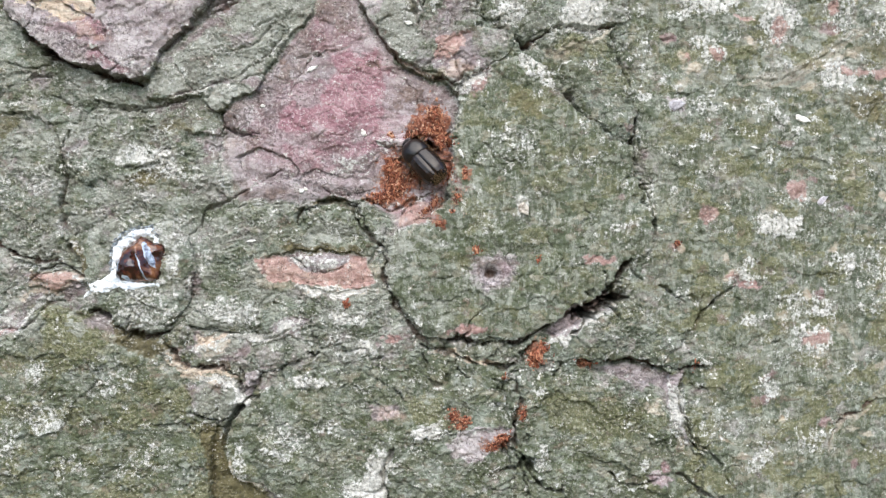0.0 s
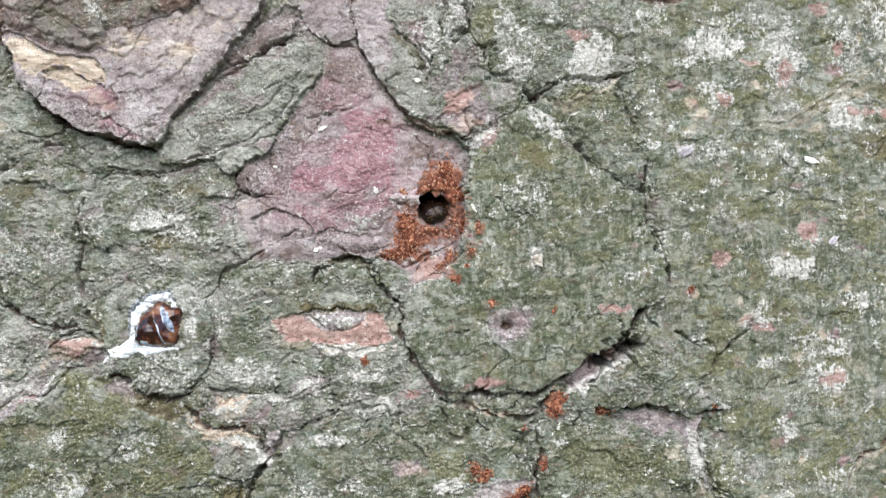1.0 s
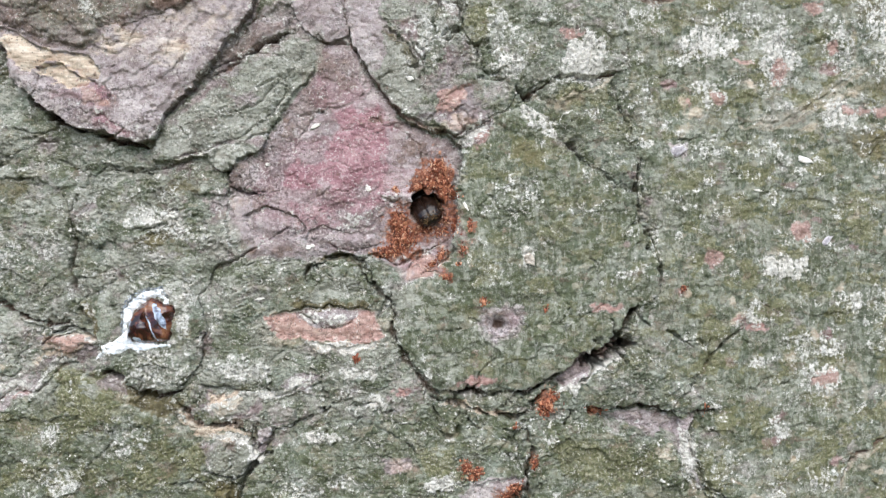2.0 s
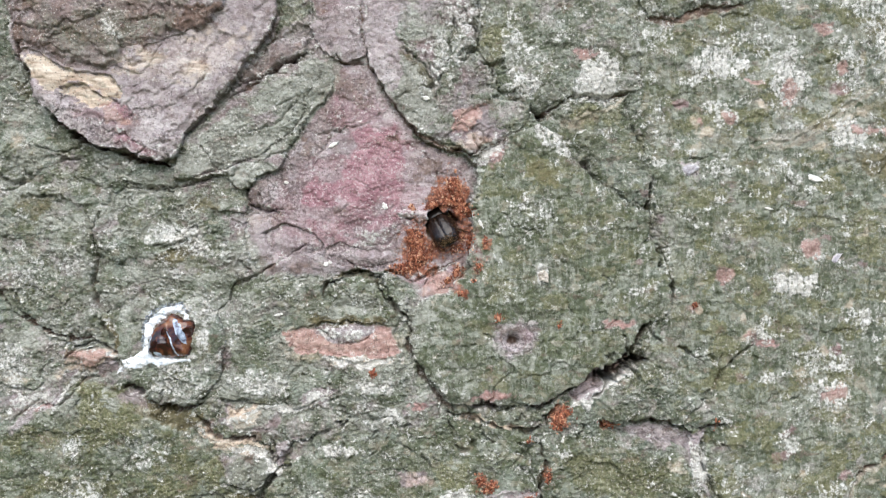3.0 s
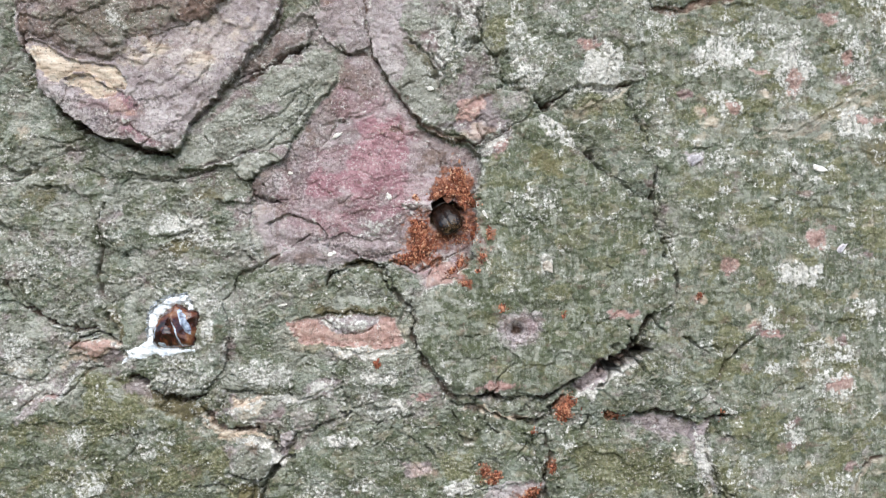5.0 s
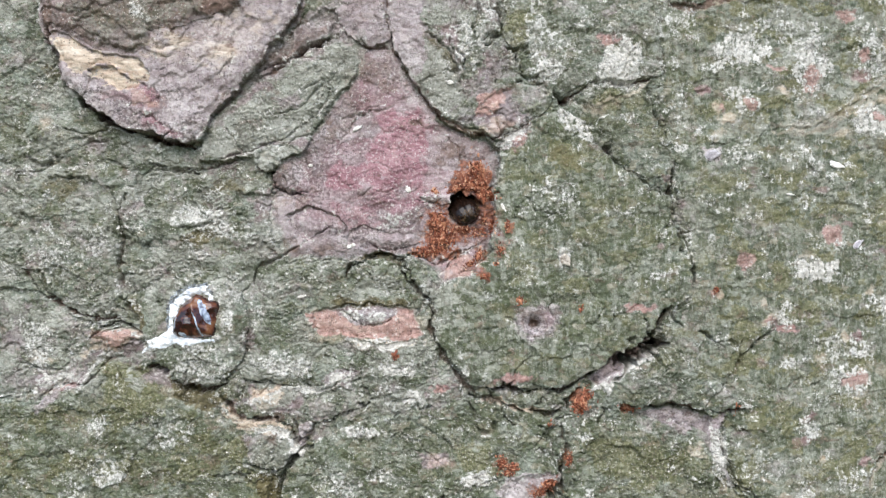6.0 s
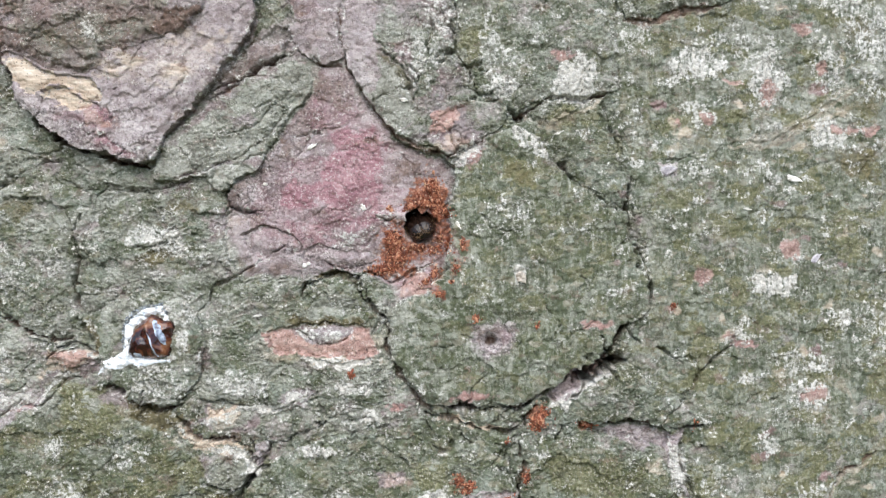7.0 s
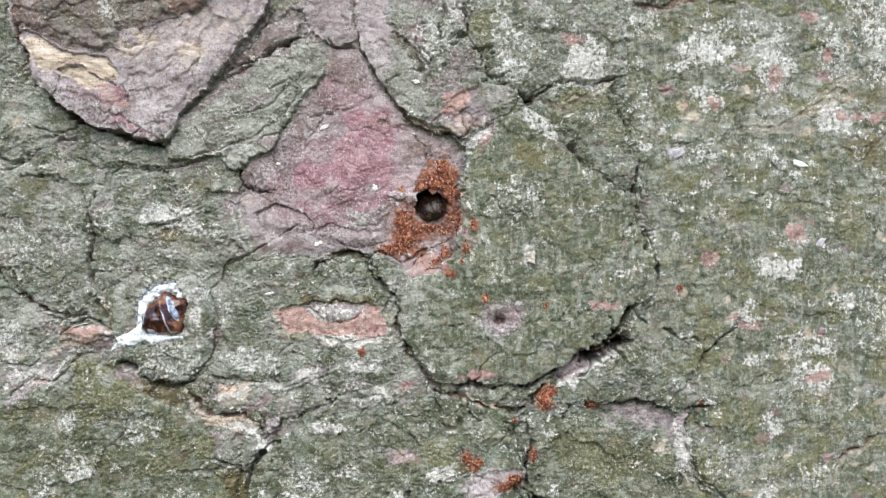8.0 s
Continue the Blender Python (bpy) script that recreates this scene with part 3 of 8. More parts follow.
plate("pale bark tongue over the hole's edge", [(-4.19, 4.24), (-2.41, 4.42), (-0.89, 4.06), (-0.71, 3.52), (-1.87, 3.26), (-3.66, 3.57)], -0.05, 0.0, rosy=0.1, flakes=0.4)
plate("green bark plate pressed between cracks", [(-43.8, 6.54), (-32.98, 6.6), (-28.71, 6.61), (-24.75, 5.64), (-27.78, 1.76), (-28.01, -1.76), (-27.78, -4.03), (-27.08, -5.74), (-30.13, -5.54), (-32.88, -4.74), (-35.38, -2.47), (-43.8, -1.81)], 0.30, 0.72)
plate("mossy bark plate beside the bare patch", [(-27.78, 1.76), (-24.75, 5.64), (-17.66, 6.23), (-15.75, 4.3), (-15.93, 2.51), (-15.39, 0.49), (-14.04, -0.76), (-17.2, -1.57), (-17.88, -3.54), (-20.39, -1.75), (-24.06, -2.21), (-25.68, -3.57), (-26.38, -5.37), (-27.87, -1.86)], 0.22, 0.72)
plate("low brownish bark strip below the green plate", [(-43.8, -2.74), (-34.9, -3.61), (-32.02, -5.41), (-28.71, -6.3), (-26.14, -7.09), (-25.36, -8.98), (-28.71, -9.01), (-32.98, -11.8), (-43.8, -12.57)], -0.10, 0.62, dirt=0.12)
plate("peeling orange-brown bark curl", [(-31.31, -6.86), (-29.66, -6.44), (-26.84, -6.73), (-25.73, -7.36), (-26.28, -8.08), (-28.71, -7.97), (-30.6, -7.76)], 0.45, 0.0, dirt=0.45, rosy=0.3, flakes=1.4, lips=0.3)
plate("smooth olive curved lip beside the crack", [(-28.9, -3.58), (-27.68, -3.3), (-26.56, -4.47), (-26.19, -6.19), (-26.84, -6.28), (-27.31, -5.11), (-28.06, -4.39)], 0.55, 1.1, flakes=0.1, lips=0.1)
plate("rounded bark scale that carries the resin drop", [(-26.28, -5.37), (-25.68, -3.66), (-24.06, -2.3), (-20.39, -1.93), (-18.02, -3.63), (-17.29, -6.23), (-17.75, -8.92), (-19.47, -10.72), (-21.76, -11.1), (-23.83, -10.41), (-25.22, -8.98)], 0.55, 0.80, overhang=0.12)
plate("grey-green bark field with a torn pinkish flake", [(-17.2, -2.64), (-14.04, -0.94), (-10, -1.16), (-9.19, -2.72), (-4.64, -3.61), (-3.03, -7.09), (-2.19, -9.32), (-3.75, -11.11), (-7.32, -10.75), (-10, -11.56), (-12.69, -11.13), (-16.3, -10.79), (-17.56, -8.92), (-17.2, -6.23)], 0.25, 0.78)
plate("torn pinkish flake of inner bark", [(-12.47, -5.32), (-11.34, -4.78), (-8.21, -4.42), (-5.53, -4.64), (-3.75, -4.64), (-3.48, -6.42), (-3.75, -7.09), (-6.42, -7.36), (-10, -7.1), (-12.15, -6.66)], 0.12, 0.0, rosy=0.5, dirt=0.12, flakes=0.8, lips=0.15)
plate("pale grey scale inside the torn flake", [(-10.18, -4.82), (-7.76, -4.51), (-5.75, -4.91), (-5.35, -5.31), (-6.87, -6.11), (-8.21, -6.11), (-9.64, -5.4)], 0.30, 0.18, flakes=0.4, lips=0.3)
plate("cream sliver below the torn flake", [(-9.33, -7.28), (-7.32, -7.81), (-4.19, -7.45), (-4.01, -7.81), (-6.42, -8.21), (-8.21, -8.08)], 0.34, 0.0, flakes=0.4)
plate("small dark green bark block", [(-9.1, -1.47), (-5.98, -1.2), (-4.28, -2.27), (-3.17, -3.17), (-4.19, -3.52), (-8.21, -3.35), (-9.19, -2.63)], 0.22, 0.85)
plate("pale bark scale with a tan core", [(-17.29, -11.33), (-15.39, -10.96), (-13.14, -11.13), (-12.47, -11.57), (-12.78, -12.91), (-13.14, -13.72), (-14.72, -13.55), (-16.75, -13.21)], 0.28, 0.34)
plate("rounded grey-green bark scale", [(-12.51, -11.84), (-11.34, -11.66), (-10.36, -12.19), (-10.13, -13.12), (-11.12, -13.8), (-12.42, -13.94), (-12.78, -12.91)], 0.36, 0.40, overhang=0.08)
plate("broad mossy bark plate", [(-43.8, -13.22), (-32.98, -12.34), (-28.71, -9.28), (-24.98, -10.51), (-21.3, -12.36), (-19.02, -14.49), (-17.2, -15.81), (-14.04, -14.98), (-13.32, -16.14), (-15.48, -18.3), (-14.94, -20.53), (-14.04, -30.36), (-43.8, -31.5)], 0.35, 1.12, slope=(0.0, 0.01))
plate("smooth olive-brown ledge under the resin scale", [(-25.82, -10.25), (-24.71, -9.78), (-23.51, -10.63), (-21.76, -11.33), (-19.66, -11.58), (-18.75, -12.6), (-19.93, -12.97), (-21.76, -12.63), (-24.06, -11.94), (-25.63, -11.06)], 0.10, 0.80, dirt=0.05, flakes=0.05, lips=0.0, edge=0.6)
plate("smooth olive recess beside the rounded plate", [(-15.3, -18.12), (-14.22, -18.38), (-14.04, -21.87), (-12.92, -23.02), (-10.67, -23.53), (-8.21, -24.5), (-5.98, -30.29), (-15.39, -30.38), (-15.75, -23.23), (-15.93, -20.55)], -0.12, 1.2, flakes=0.2, lips=0.0)
plate("grey-green bark plate with a rounded lower corner", [(-12.47, -16.13), (-10.67, -14.78), (-7.32, -13.7), (-3.75, -13.42), (-1.07, -13.56), (2.95, -13.71), (6.75, -15.43), (7.34, -18.3), (6.98, -20.53), (7.88, -23.23), (8.1, -30.4), (-6.42, -30.29), (-8.66, -24.28), (-10.9, -23.09), (-11.79, -22.56), (-13.14, -22.53), (-14.04, -21.69), (-14.45, -19.9), (-13.86, -17.84)], 0.45, 1.00, overhang=0.2)
plate("small grey bark knob in a crack", [(-13.59, -14.08), (-12.47, -14.16), (-12.29, -14.79), (-12.87, -15.6), (-13.46, -15.42)], 0.42, 0.12, flakes=0.3, overhang=0.06)
plate("green bark scale with a pale lip", [(-17.93, -14.84), (-15.39, -14.86), (-14.22, -15.11), (-13.19, -16.09), (-13.59, -16.76), (-14.72, -17.53), (-16.66, -17.78), (-17.47, -16.98)], 0.45, 0.62, overhang=0.1)
plate("smooth lilac-grey bark scale", [(2.86, -19.87), (3.48, -18.76), (5.18, -17.97), (6.8, -17.76), (7.29, -18.84), (6.35, -19.63), (4.83, -20.24), (3.39, -20.5)], 0.48, 0.02, flakes=0.3, overhang=0.08)
plate("green bark plate below the long crack", [(9.68, -13.4), (12.39, -13.52), (14.67, -14.44), (18.8, -15.23), (19.54, -16.24), (20.09, -18.06), (22.52, -20.16), (22.52, -30.82), (8.1, -30.4), (7.43, -20.09), (7.97, -16.07)], 0.20, 1.12, streaks=0.2)
plate("lilac-grey bark laid bare in the long crack", [(12.3, -12.8), (14.67, -12.73), (16.5, -12.58), (18.8, -13.06), (19.82, -13.53), (19.45, -14.88), (16.96, -14.39), (14.21, -13.63), (12.39, -13.16)], -0.60, 0.22)
plate("grey upright bark splinter", [(19.63, -13.61), (20.93, -13.46), (20.65, -15.81), (21.21, -17.72), (22.14, -19.37), (21.21, -19.53), (20.09, -17.88), (19.82, -15.79)], 0.10, 0.16)
plate("green bark wedge with a pale broken lip", [(16.18, -7.89), (22.75, -12.76), (20.65, -13), (14.67, -12.37), (12.39, -12.26), (9.68, -12.77), (9, -11.87), (12.39, -9.83)], 0.50, 0.80, overhang=0.15)
plate("thin bark lip below the shield-shaped plate", [(-2.68, -7.18), (-1.07, -9.32), (0.71, -11.29), (7.88, -11.55), (12.39, -9.34), (14.94, -7.88), (15.95, -7.88), (13.3, -9.66), (10.13, -11.52), (7.88, -12.67), (6.53, -13.1), (3.39, -12.37), (0.71, -11.91), (-1.07, -11.02), (-2.19, -8.97)], 0.12, 0.70)
plate("shield-shaped green bark plate with upright fibres", [(2.95, 7.99), (4.74, 9.88), (7.43, 11.01), (10.58, 8.83), (12.39, 6.47), (14.67, 4.81), (16.31, 4.1), (17.05, 0.95), (18.24, -1.67), (18.24, -3.57), (16.27, -5.27), (15.03, -6.98), (13.07, -8.09), (11.03, -9.64), (7.88, -10.88), (4.29, -11.08), (0.71, -10.84), (-0.85, -9.28), (-2.19, -7.72), (-2.59, -5.98), (-2.36, -3.79), (-1.78, -2.63), (0.27, -2.28), (2.14, -0.04), (2.41, 4.96)], 0.62, 1.06, streaks=0.95, flakes=0.5, overhang=0.1)
plate("grey bark plate with a deep shadowed edge", [(-6.42, 25.92), (-6.2, 17.89), (-5.75, 15.88), (-5.17, 14.67), (-4.01, 12.89), (-2.77, 11.2), (-0.85, 10.13), (1.96, 9.15), (3.04, 9.33), (4.29, 9.78), (6.08, 10.78), (7.07, 11.68), (6.31, 12.66), (4.65, 13.54), (2.72, 16.65), (2.32, 25.94)], 0.42, 0.46, overhang=0.05, strata=0.06, flakes=0.45)
plate("torn rosy-brown bark at the corner of the grey plate", [(0.62, 10.53), (1.24, 11.33), (2.49, 12.4), (3.38, 12.76), (3.56, 11.43), (4.54, 10.54), (4.98, 9.74), (3.91, 9.29), (2.76, 8.67), (1.78, 8.66), (1.07, 9.46), (0.36, 9.99)], 0.62, 0.05, rosy=0.25, dirt=0.25, flakes=1.4, lips=0.3)
plate("smooth grey-green bark plate", [(-20.93, 8.49), (-20.16, 10.1), (-17.88, 12.32), (-15.39, 14.72), (-12.96, 17.56), (-11.34, 19.16), (-9.1, 18.52), (-8.39, 16.73), (-8.66, 14.32), (-10, 12.9), (-10.67, 11.56), (-12.15, 10.14), (-12.6, 8.53), (-14.49, 6.93), (-15.57, 6.31), (-16.48, 6.36), (-16.98, 7.3), (-18.11, 7.04), (-21.53, 6.88)], 0.38, 0.40, flakes=0.3, overhang=0.0, strata=0.05, slope=(-0.06, -0.03), edge=0.9)
plate("brownish bark ledge in the gap", [(-13.77, 17.48), (-12.69, 17.74), (-10.67, 17.9), (-10.85, 16.74), (-12.47, 15.95), (-13.68, 15.33), (-14.22, 14.8)], 0.50, 0.02, dirt=0.40, flakes=0.6)
plate("rounded grey bark scale at the top", [(-10.36, 18.89), (-8.21, 20.57), (-5.89, 20.56), (-6.16, 16.55), (-7.32, 15.97), (-8.3, 16.15), (-9.19, 17.09), (-10, 17.81)], 0.30, 0.10, flakes=0.5, overhang=0.08)
plate("ragged bark tab", [(-16.75, 7.75), (-14.04, 8), (-12.6, 8.8), (-12.78, 7.91), (-14.27, 6.89), (-15.48, 6.18), (-16.48, 6.31), (-16.98, 7.12)], 0.72, 0.40, overhang=0.15)
plate("thick layered grey-brown bark plate standing proud", [(-34.66, 26.53), (-34.42, 18.76), (-33.7, 16.46), (-32.41, 14.97), (-32.6, 13.61), (-31.55, 12.5), (-28.71, 10.64), (-27.22, 9.63), (-24.52, 9.06), (-22.22, 8.32), (-20.75, 8.58), (-20.29, 10.19), (-19.66, 11.26), (-17.88, 13.04), (-16.3, 14.6), (-15.62, 16.16), (-14.4, 17.31), (-13.05, 19.71), (-12.24, 25.96)], 1.40, 0.06, flakes=0.15, overhang=0.16, slope=(-0.03, -0.02), strata=0.12)
plate("dark weathered crust on the thick bark plate", [(-34.74, 23.69), (-34.26, 20.49), (-33.78, 18.66), (-32.92, 17.37), (-31.4, 16.97), (-30.08, 16.12), (-28.58, 15.46), (-26.25, 15.06), (-25.14, 15.76), (-24.59, 16.74), (-23.4, 17.26), (-21.66, 17.41), (-20.02, 18.01), (-18.39, 18.7), (-17.12, 19.84), (-16.22, 23.22)], 1.95, 0.22, dirt=0.12, streaks=0.3, flakes=1.5, overhang=0.08, strata=0.16, lips=0.2)
plate("upper torn cream layer of the thick bark plate", [(-33.3, 17.1), (-32.73, 17.27), (-31.4, 16.33), (-29.99, 15.85), (-28.58, 15.15), (-26.25, 14.79), (-25.51, 14.42), (-25.14, 13.69), (-25.42, 13.16), (-26.25, 13.17), (-26.62, 13.54), (-27.65, 14.05), (-28.58, 14.29), (-29.52, 14.49), (-30.17, 14.18), (-30.55, 13.69), (-31.4, 13.89), (-32.35, 14.91), (-32.92, 15.82)], 1.72, 0.0, flakes=0.6, lips=0.1)
plate("lower torn cream layer of the thick bark plate", [(-30.08, 14.14), (-28.58, 14.15), (-27.55, 13.87), (-26.72, 13.31), (-25.61, 13.07), (-25.24, 12.84), (-26.44, 12.41), (-27.41, 12.38), (-28.11, 12.89), (-29.05, 12.95), (-29.75, 13.5)], 1.60, 0.0, flakes=0.5, lips=0.1)
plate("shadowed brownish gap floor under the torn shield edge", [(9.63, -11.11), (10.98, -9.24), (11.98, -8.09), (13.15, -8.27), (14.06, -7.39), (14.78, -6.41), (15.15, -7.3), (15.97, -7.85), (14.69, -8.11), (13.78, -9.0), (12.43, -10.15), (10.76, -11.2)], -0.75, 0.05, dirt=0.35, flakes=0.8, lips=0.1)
plate("pale broken lip of the bark wedge", [(9.63, -11.46), (10.71, -10.67), (11.98, -9.88), (13.15, -9.17), (13.97, -8.55), (15.05, -8.11), (15.87, -8.03), (15.51, -8.47), (14.15, -9.0), (13.06, -9.71), (11.88, -10.5), (10.35, -11.65)], 0.62, 0.08, flakes=0.2, lips=1.0)

# joints, undercut edges and splits
split([(-33.7, 18.74), (-33.46, 16.46), (-32.5, 14.98), (-32.69, 13.16), (-30.6, 11.3), (-28.25, 9.91), (-25.45, 8.8), (-21.76, 8.05)], 0.45, 1.0, 0.8)
split([(-36.84, 5.77), (-33.46, 6.79), (-32.5, 7.69), (-30.13, 8.58), (-28.71, 8.42)], 0.18, 0.4)
split([(-28.25, 8.74), (-25.91, 7), (-23.6, 6.08), (-20.39, 6.38), (-17.66, 7.12)], 0.16, 0.35)
split([(-16.84, 6.94), (-16.07, 6.18), (-15.39, 6.04), (-15.66, 4.97), (-14.94, 4.7), (-13.59, 4.25), (-12.69, 4.07)], 0.28, 0.6)
split([(-27.5, 4.12), (-27.96, 2.76), (-27.73, 0.5), (-28.06, -1.76), (-27.64, -4.03), (-26.84, -5.38), (-26.28, -6.05)], 0.24, 0.6)
split([(-36.35, -1.51), (-35, -3.61), (-32.88, -4.92), (-30.13, -5.67), (-28.01, -5.93)], 0.28, 0.6, 0.9)
split([(-25.63, -9.7), (-24.89, -9.42), (-23.97, -10.14), (-23.05, -11.03), (-21.3, -11.55), (-19.38, -11.17)], 0.50, 1.0, 0.7)
split([(-19.7, -11.98), (-18.93, -12.96), (-18.11, -13.63), (-16.75, -13.84), (-15.17, -13.91), (-14.04, -14.62), (-13.68, -15.42), (-12.96, -15.95)], 0.34, 0.8, 0.7)
split([(-12.96, -15.95), (-12.02, -16.04)], 0.40, 0.8, 0.3, 1)
split([(-12.96, -15.95), (-13.5, -16.72), (-14.22, -17.66), (-14.67, -18.83), (-14.85, -20.09)], 0.36, 0.8, 0.3)
split([(-17.2, -17.25), (-16.48, -17.78), (-15.39, -17.76), (-14.4, -17.67)], 0.26, 0.6, 0.2)
split([(-13.82, -13.82), (-13.5, -14.71), (-12.96, -15.69), (-12.33, -14.92), (-12.15, -14.25), (-10.67, -13.8)], 0.24, 0.5, 0.3, 1)
split([(-12.15, -14.25), (-10.67, -13.84), (-9.91, -13.26), (-8.21, -12.9), (-7.23, -12.09)], 0.24, 0.5, 0.3)
split([(-8.84, -12.09), (-8.21, -12.81), (-7.67, -12.45)], 0.4, 0.6, 0.3, 1)
split([(-17.75, -10.53), (-16.98, -10.88), (-15.39, -10.96), (-14.04, -11.04)], 0.20, 0.5, 0.3)
split([(-12.69, -10.77), (-12.02, -11.39), (-10.9, -11.3), (-9.1, -10.22)], 0.16, 0.35, 0.3)
split([(-9.1, -9.1), (-8.39, -9.77), (-8.3, -10.49), (-9.55, -11.11)], 0.14, 0.3, 0.2)
split([(-6.42, -12.53), (-4.19, -12.18), (-3.75, -12.89), (-2.41, -12.8)], 0.16, 0.35, 0.3)
split([(-29.75, -6.49), (-28.71, -6.16), (-27.68, -6.29), (-26.75, -6.82)], 0.22, 0.5, 0.4)
split([(-36.35, -9.66), (-34.9, -9.96), (-33.36, -9.89), (-32.41, -9.51)], 0.20, 0.5, 0.3)
split([(-32.88, -9.06), (-32.02, -8.14), (-31.45, -7.77)], 0.14, 0.3, 0.2)
split([(-34.8, -12.56), (-34.42, -12.01), (-33.46, -11.35), (-32.69, -10.7)], 0.16, 0.4, 0.6)
split([(-17.29, -3.32), (-16.84, -2.06), (-14.04, -0.09), (-12.47, 0.58), (-10.9, 1.61)], 0.18, 0.4)
split([(-9.37, -1.65), (-8.21, -1.12), (-7.09, -0.8), (-5.53, -1.29), (-4.55, -2.63), (-3.75, -3.43), (-2.68, -4.42)], 0.34, 0.7, 0.5)
split([(-2.77, -3.97), (-2.9, -6.2), (-1.74, -8.88), (-0.18, -10.71), (0.85, -11.65)], 0.32, 0.65, 0.6)
split([(0.71, -11.11), (2.95, -11.16), (5.63, -11.44), (7.97, -11.15), (10.22, -9.82), (12.39, -8.76), (14.21, -7.6), (15.12, -6.71), (15.58, -5.63), (16.31, -4.91)], 0.40, 1.0, 0.6)
split([(11.94, -9.47), (13.21, -8.58), (14.21, -7.87), (15.22, -7.61), (16.27, -7.8)], 0.72, 1.6, 0.6)
split([(13.07, -8.58), (14.21, -7.69), (15.03, -7.16)], 0.6, 0.9, 0.5)
split([(0.27, -11.65), (2.05, -12.28), (4.29, -12.82), (6.98, -13.33), (7.97, -12.85)], 0.34, 0.9, 0.5)
split([(12.21, -12.71), (14.67, -12.6), (16.5, -12.4), (18.8, -12.97), (20.65, -13.13), (22.7, -12.85)], 0.34, 0.7, 0.8)
split([(14.85, 13.46), (12.39, 12.98), (10.58, 13.41), (8.87, 12.36), (7.74, 11.64), (6.98, 12.12)], 0.24, 0.5, 0.8)
split([(-3.84, 12.71), (-2.77, 11.11), (-0.62, 9.68), (0.71, 8.97), (2.5, 8.71), (3.93, 9.43), (6.17, 10.42)], 0.20, 0.16, 0.8)
split([(0.98, 8.97), (2.14, 8.62), (3.48, 9.25)], 0.45, 0.5, 0.8, 1)
split([(6.98, 12.48), (7.43, 12.04), (7.97, 11.24)], 0.5, 0.8, 0.3, 1)
split([(3.75, 13.18), (4.51, 13.18)], 0.3, 0.5, 0.2, 1)
split([(-6.42, 20.56), (-6.29, 17.89), (-5.71, 15.57), (-5, 14.23), (-3.84, 12.53)], 0.18, 0.2, 0.7)
split([(7.65, 10.34), (9.68, 8.74), (11.49, 7.63), (12.39, 6.33), (14.67, 4.95), (16.41, 4.06)], 0.12, 0.2, 0.2)
split([(10.85, 8.12), (11.49, 7.49), (12.12, 6.6)], 0.34, 0.6, 0.2, 1)
split([(16.77, 6.81), (16.31, 4.33), (16.54, 1.85), (17, 0.05), (18.15, -1.76), (18.38, -3.21)], 0.34, 0.6, 0.2)
split([(14.67, 13.09), (14.85, 10.85), (15.67, 9.41)], 0.2, 0.4, 0.4)
split([(18.8, -6.64), (20.09, -7.56), (21.12, -7.39), (22.05, -7.76)], 0.18, 0.4, 0.2)
split([(20.28, -10.64), (21.68, -10.11), (22.33, -8.85), (23.55, -7.41), (25.1, -6.7)], 0.24, 0.4, 0.4)
split([(24.87, 9.79), (28.2, 9.84), (30.12, 10.93), (32.56, 12.41), (35.02, 14.22)], 0.14, 0.10, 0.3)
split([(7.65, -14.28), (7.97, -16.07), (7.52, -18.3), (7.88, -20.54), (9, -23.25)], 0.26, 0.6, 0.5)
split([(7.65, -17.68), (7.34, -18.75), (6.53, -19.54), (7.2, -20.54)], 0.34, 0.8, 0.5)
split([(32.95, -19.43), (33.74, -17.15), (35.02, -16.45), (37.02, -15.58)], 0.2, 0.4, 0.7)
split([(20.74, -13.72), (20.74, -16.26), (21.68, -18.55), (23.45, -19.95), (24.87, -22.27)], 0.18, 0.5, 0.3)
split([(-16.3, 14.28), (-15.57, 15.26), (-14.94, 15.88), (-14.22, 16.95), (-13.05, 18.55)], 0.18, 0.15, 0.8)
split([(-17.2, 12.95), (-15.17, 13.96), (-14.04, 14.71), (-13.05, 15.46), (-10.9, 16.75)], 0.20, 0.4, 0.6)
split([(-24.71, 12.67), (-24.52, 12.13), (-23.97, 10.95)], 0.08, 0.2, 0.3, 0)
split([(-26.14, 10.79), (-24.06, 9.69), (-22.91, 9.14)], 0.10, 0.2, 0.3, 1)
split([(-24.52, 15.55), (-23.14, 15.8), (-21.76, 17.13)], 0.10, 0.2, 0.3, 1)
split([(-32.98, -11.34), (-30.84, -11.31), (-28.71, -9.1), (-27.54, -8.82)], 0.22, 0.4, 0.5)
split([(-1.87, -19.58), (-2.32, -21.01), (-2.5, -22.26), (-1.96, -24.04)], 0.34, 0.8, 0.3)
split([(6.53, -21.16), (7.65, -21.08), (8.24, -20.91), (7.79, -19.83)], 0.40, 0.8, 0.3)
split([(8.15, -21), (8.78, -22.08), (10.49, -22.51), (11.94, -23.48)], 0.24, 0.6, 0.3)
split([(1.16, 5.4), (2.5, 4.29), (2.86, 4.51)], 0.14, 0.3, 0.2)
split([(-4.19, -0.62), (-2.41, -1.52), (-1.07, -0.62), (1.61, 0.49)], 0.22, 0.3, 0.7)
split([(-3.75, 12.98), (-1.96, 13.96), (-0.62, 14.05)], 0.10, 0.2, 0.3)
split([(-10, 10.49), (-8.21, 10.66), (-6.42, 10.93)], 0.10, 0.2, 0.4)
split([(2.95, 17.01), (2.41, 18.8), (2.77, 21.03)], 0.16, 0.3, 0.2)
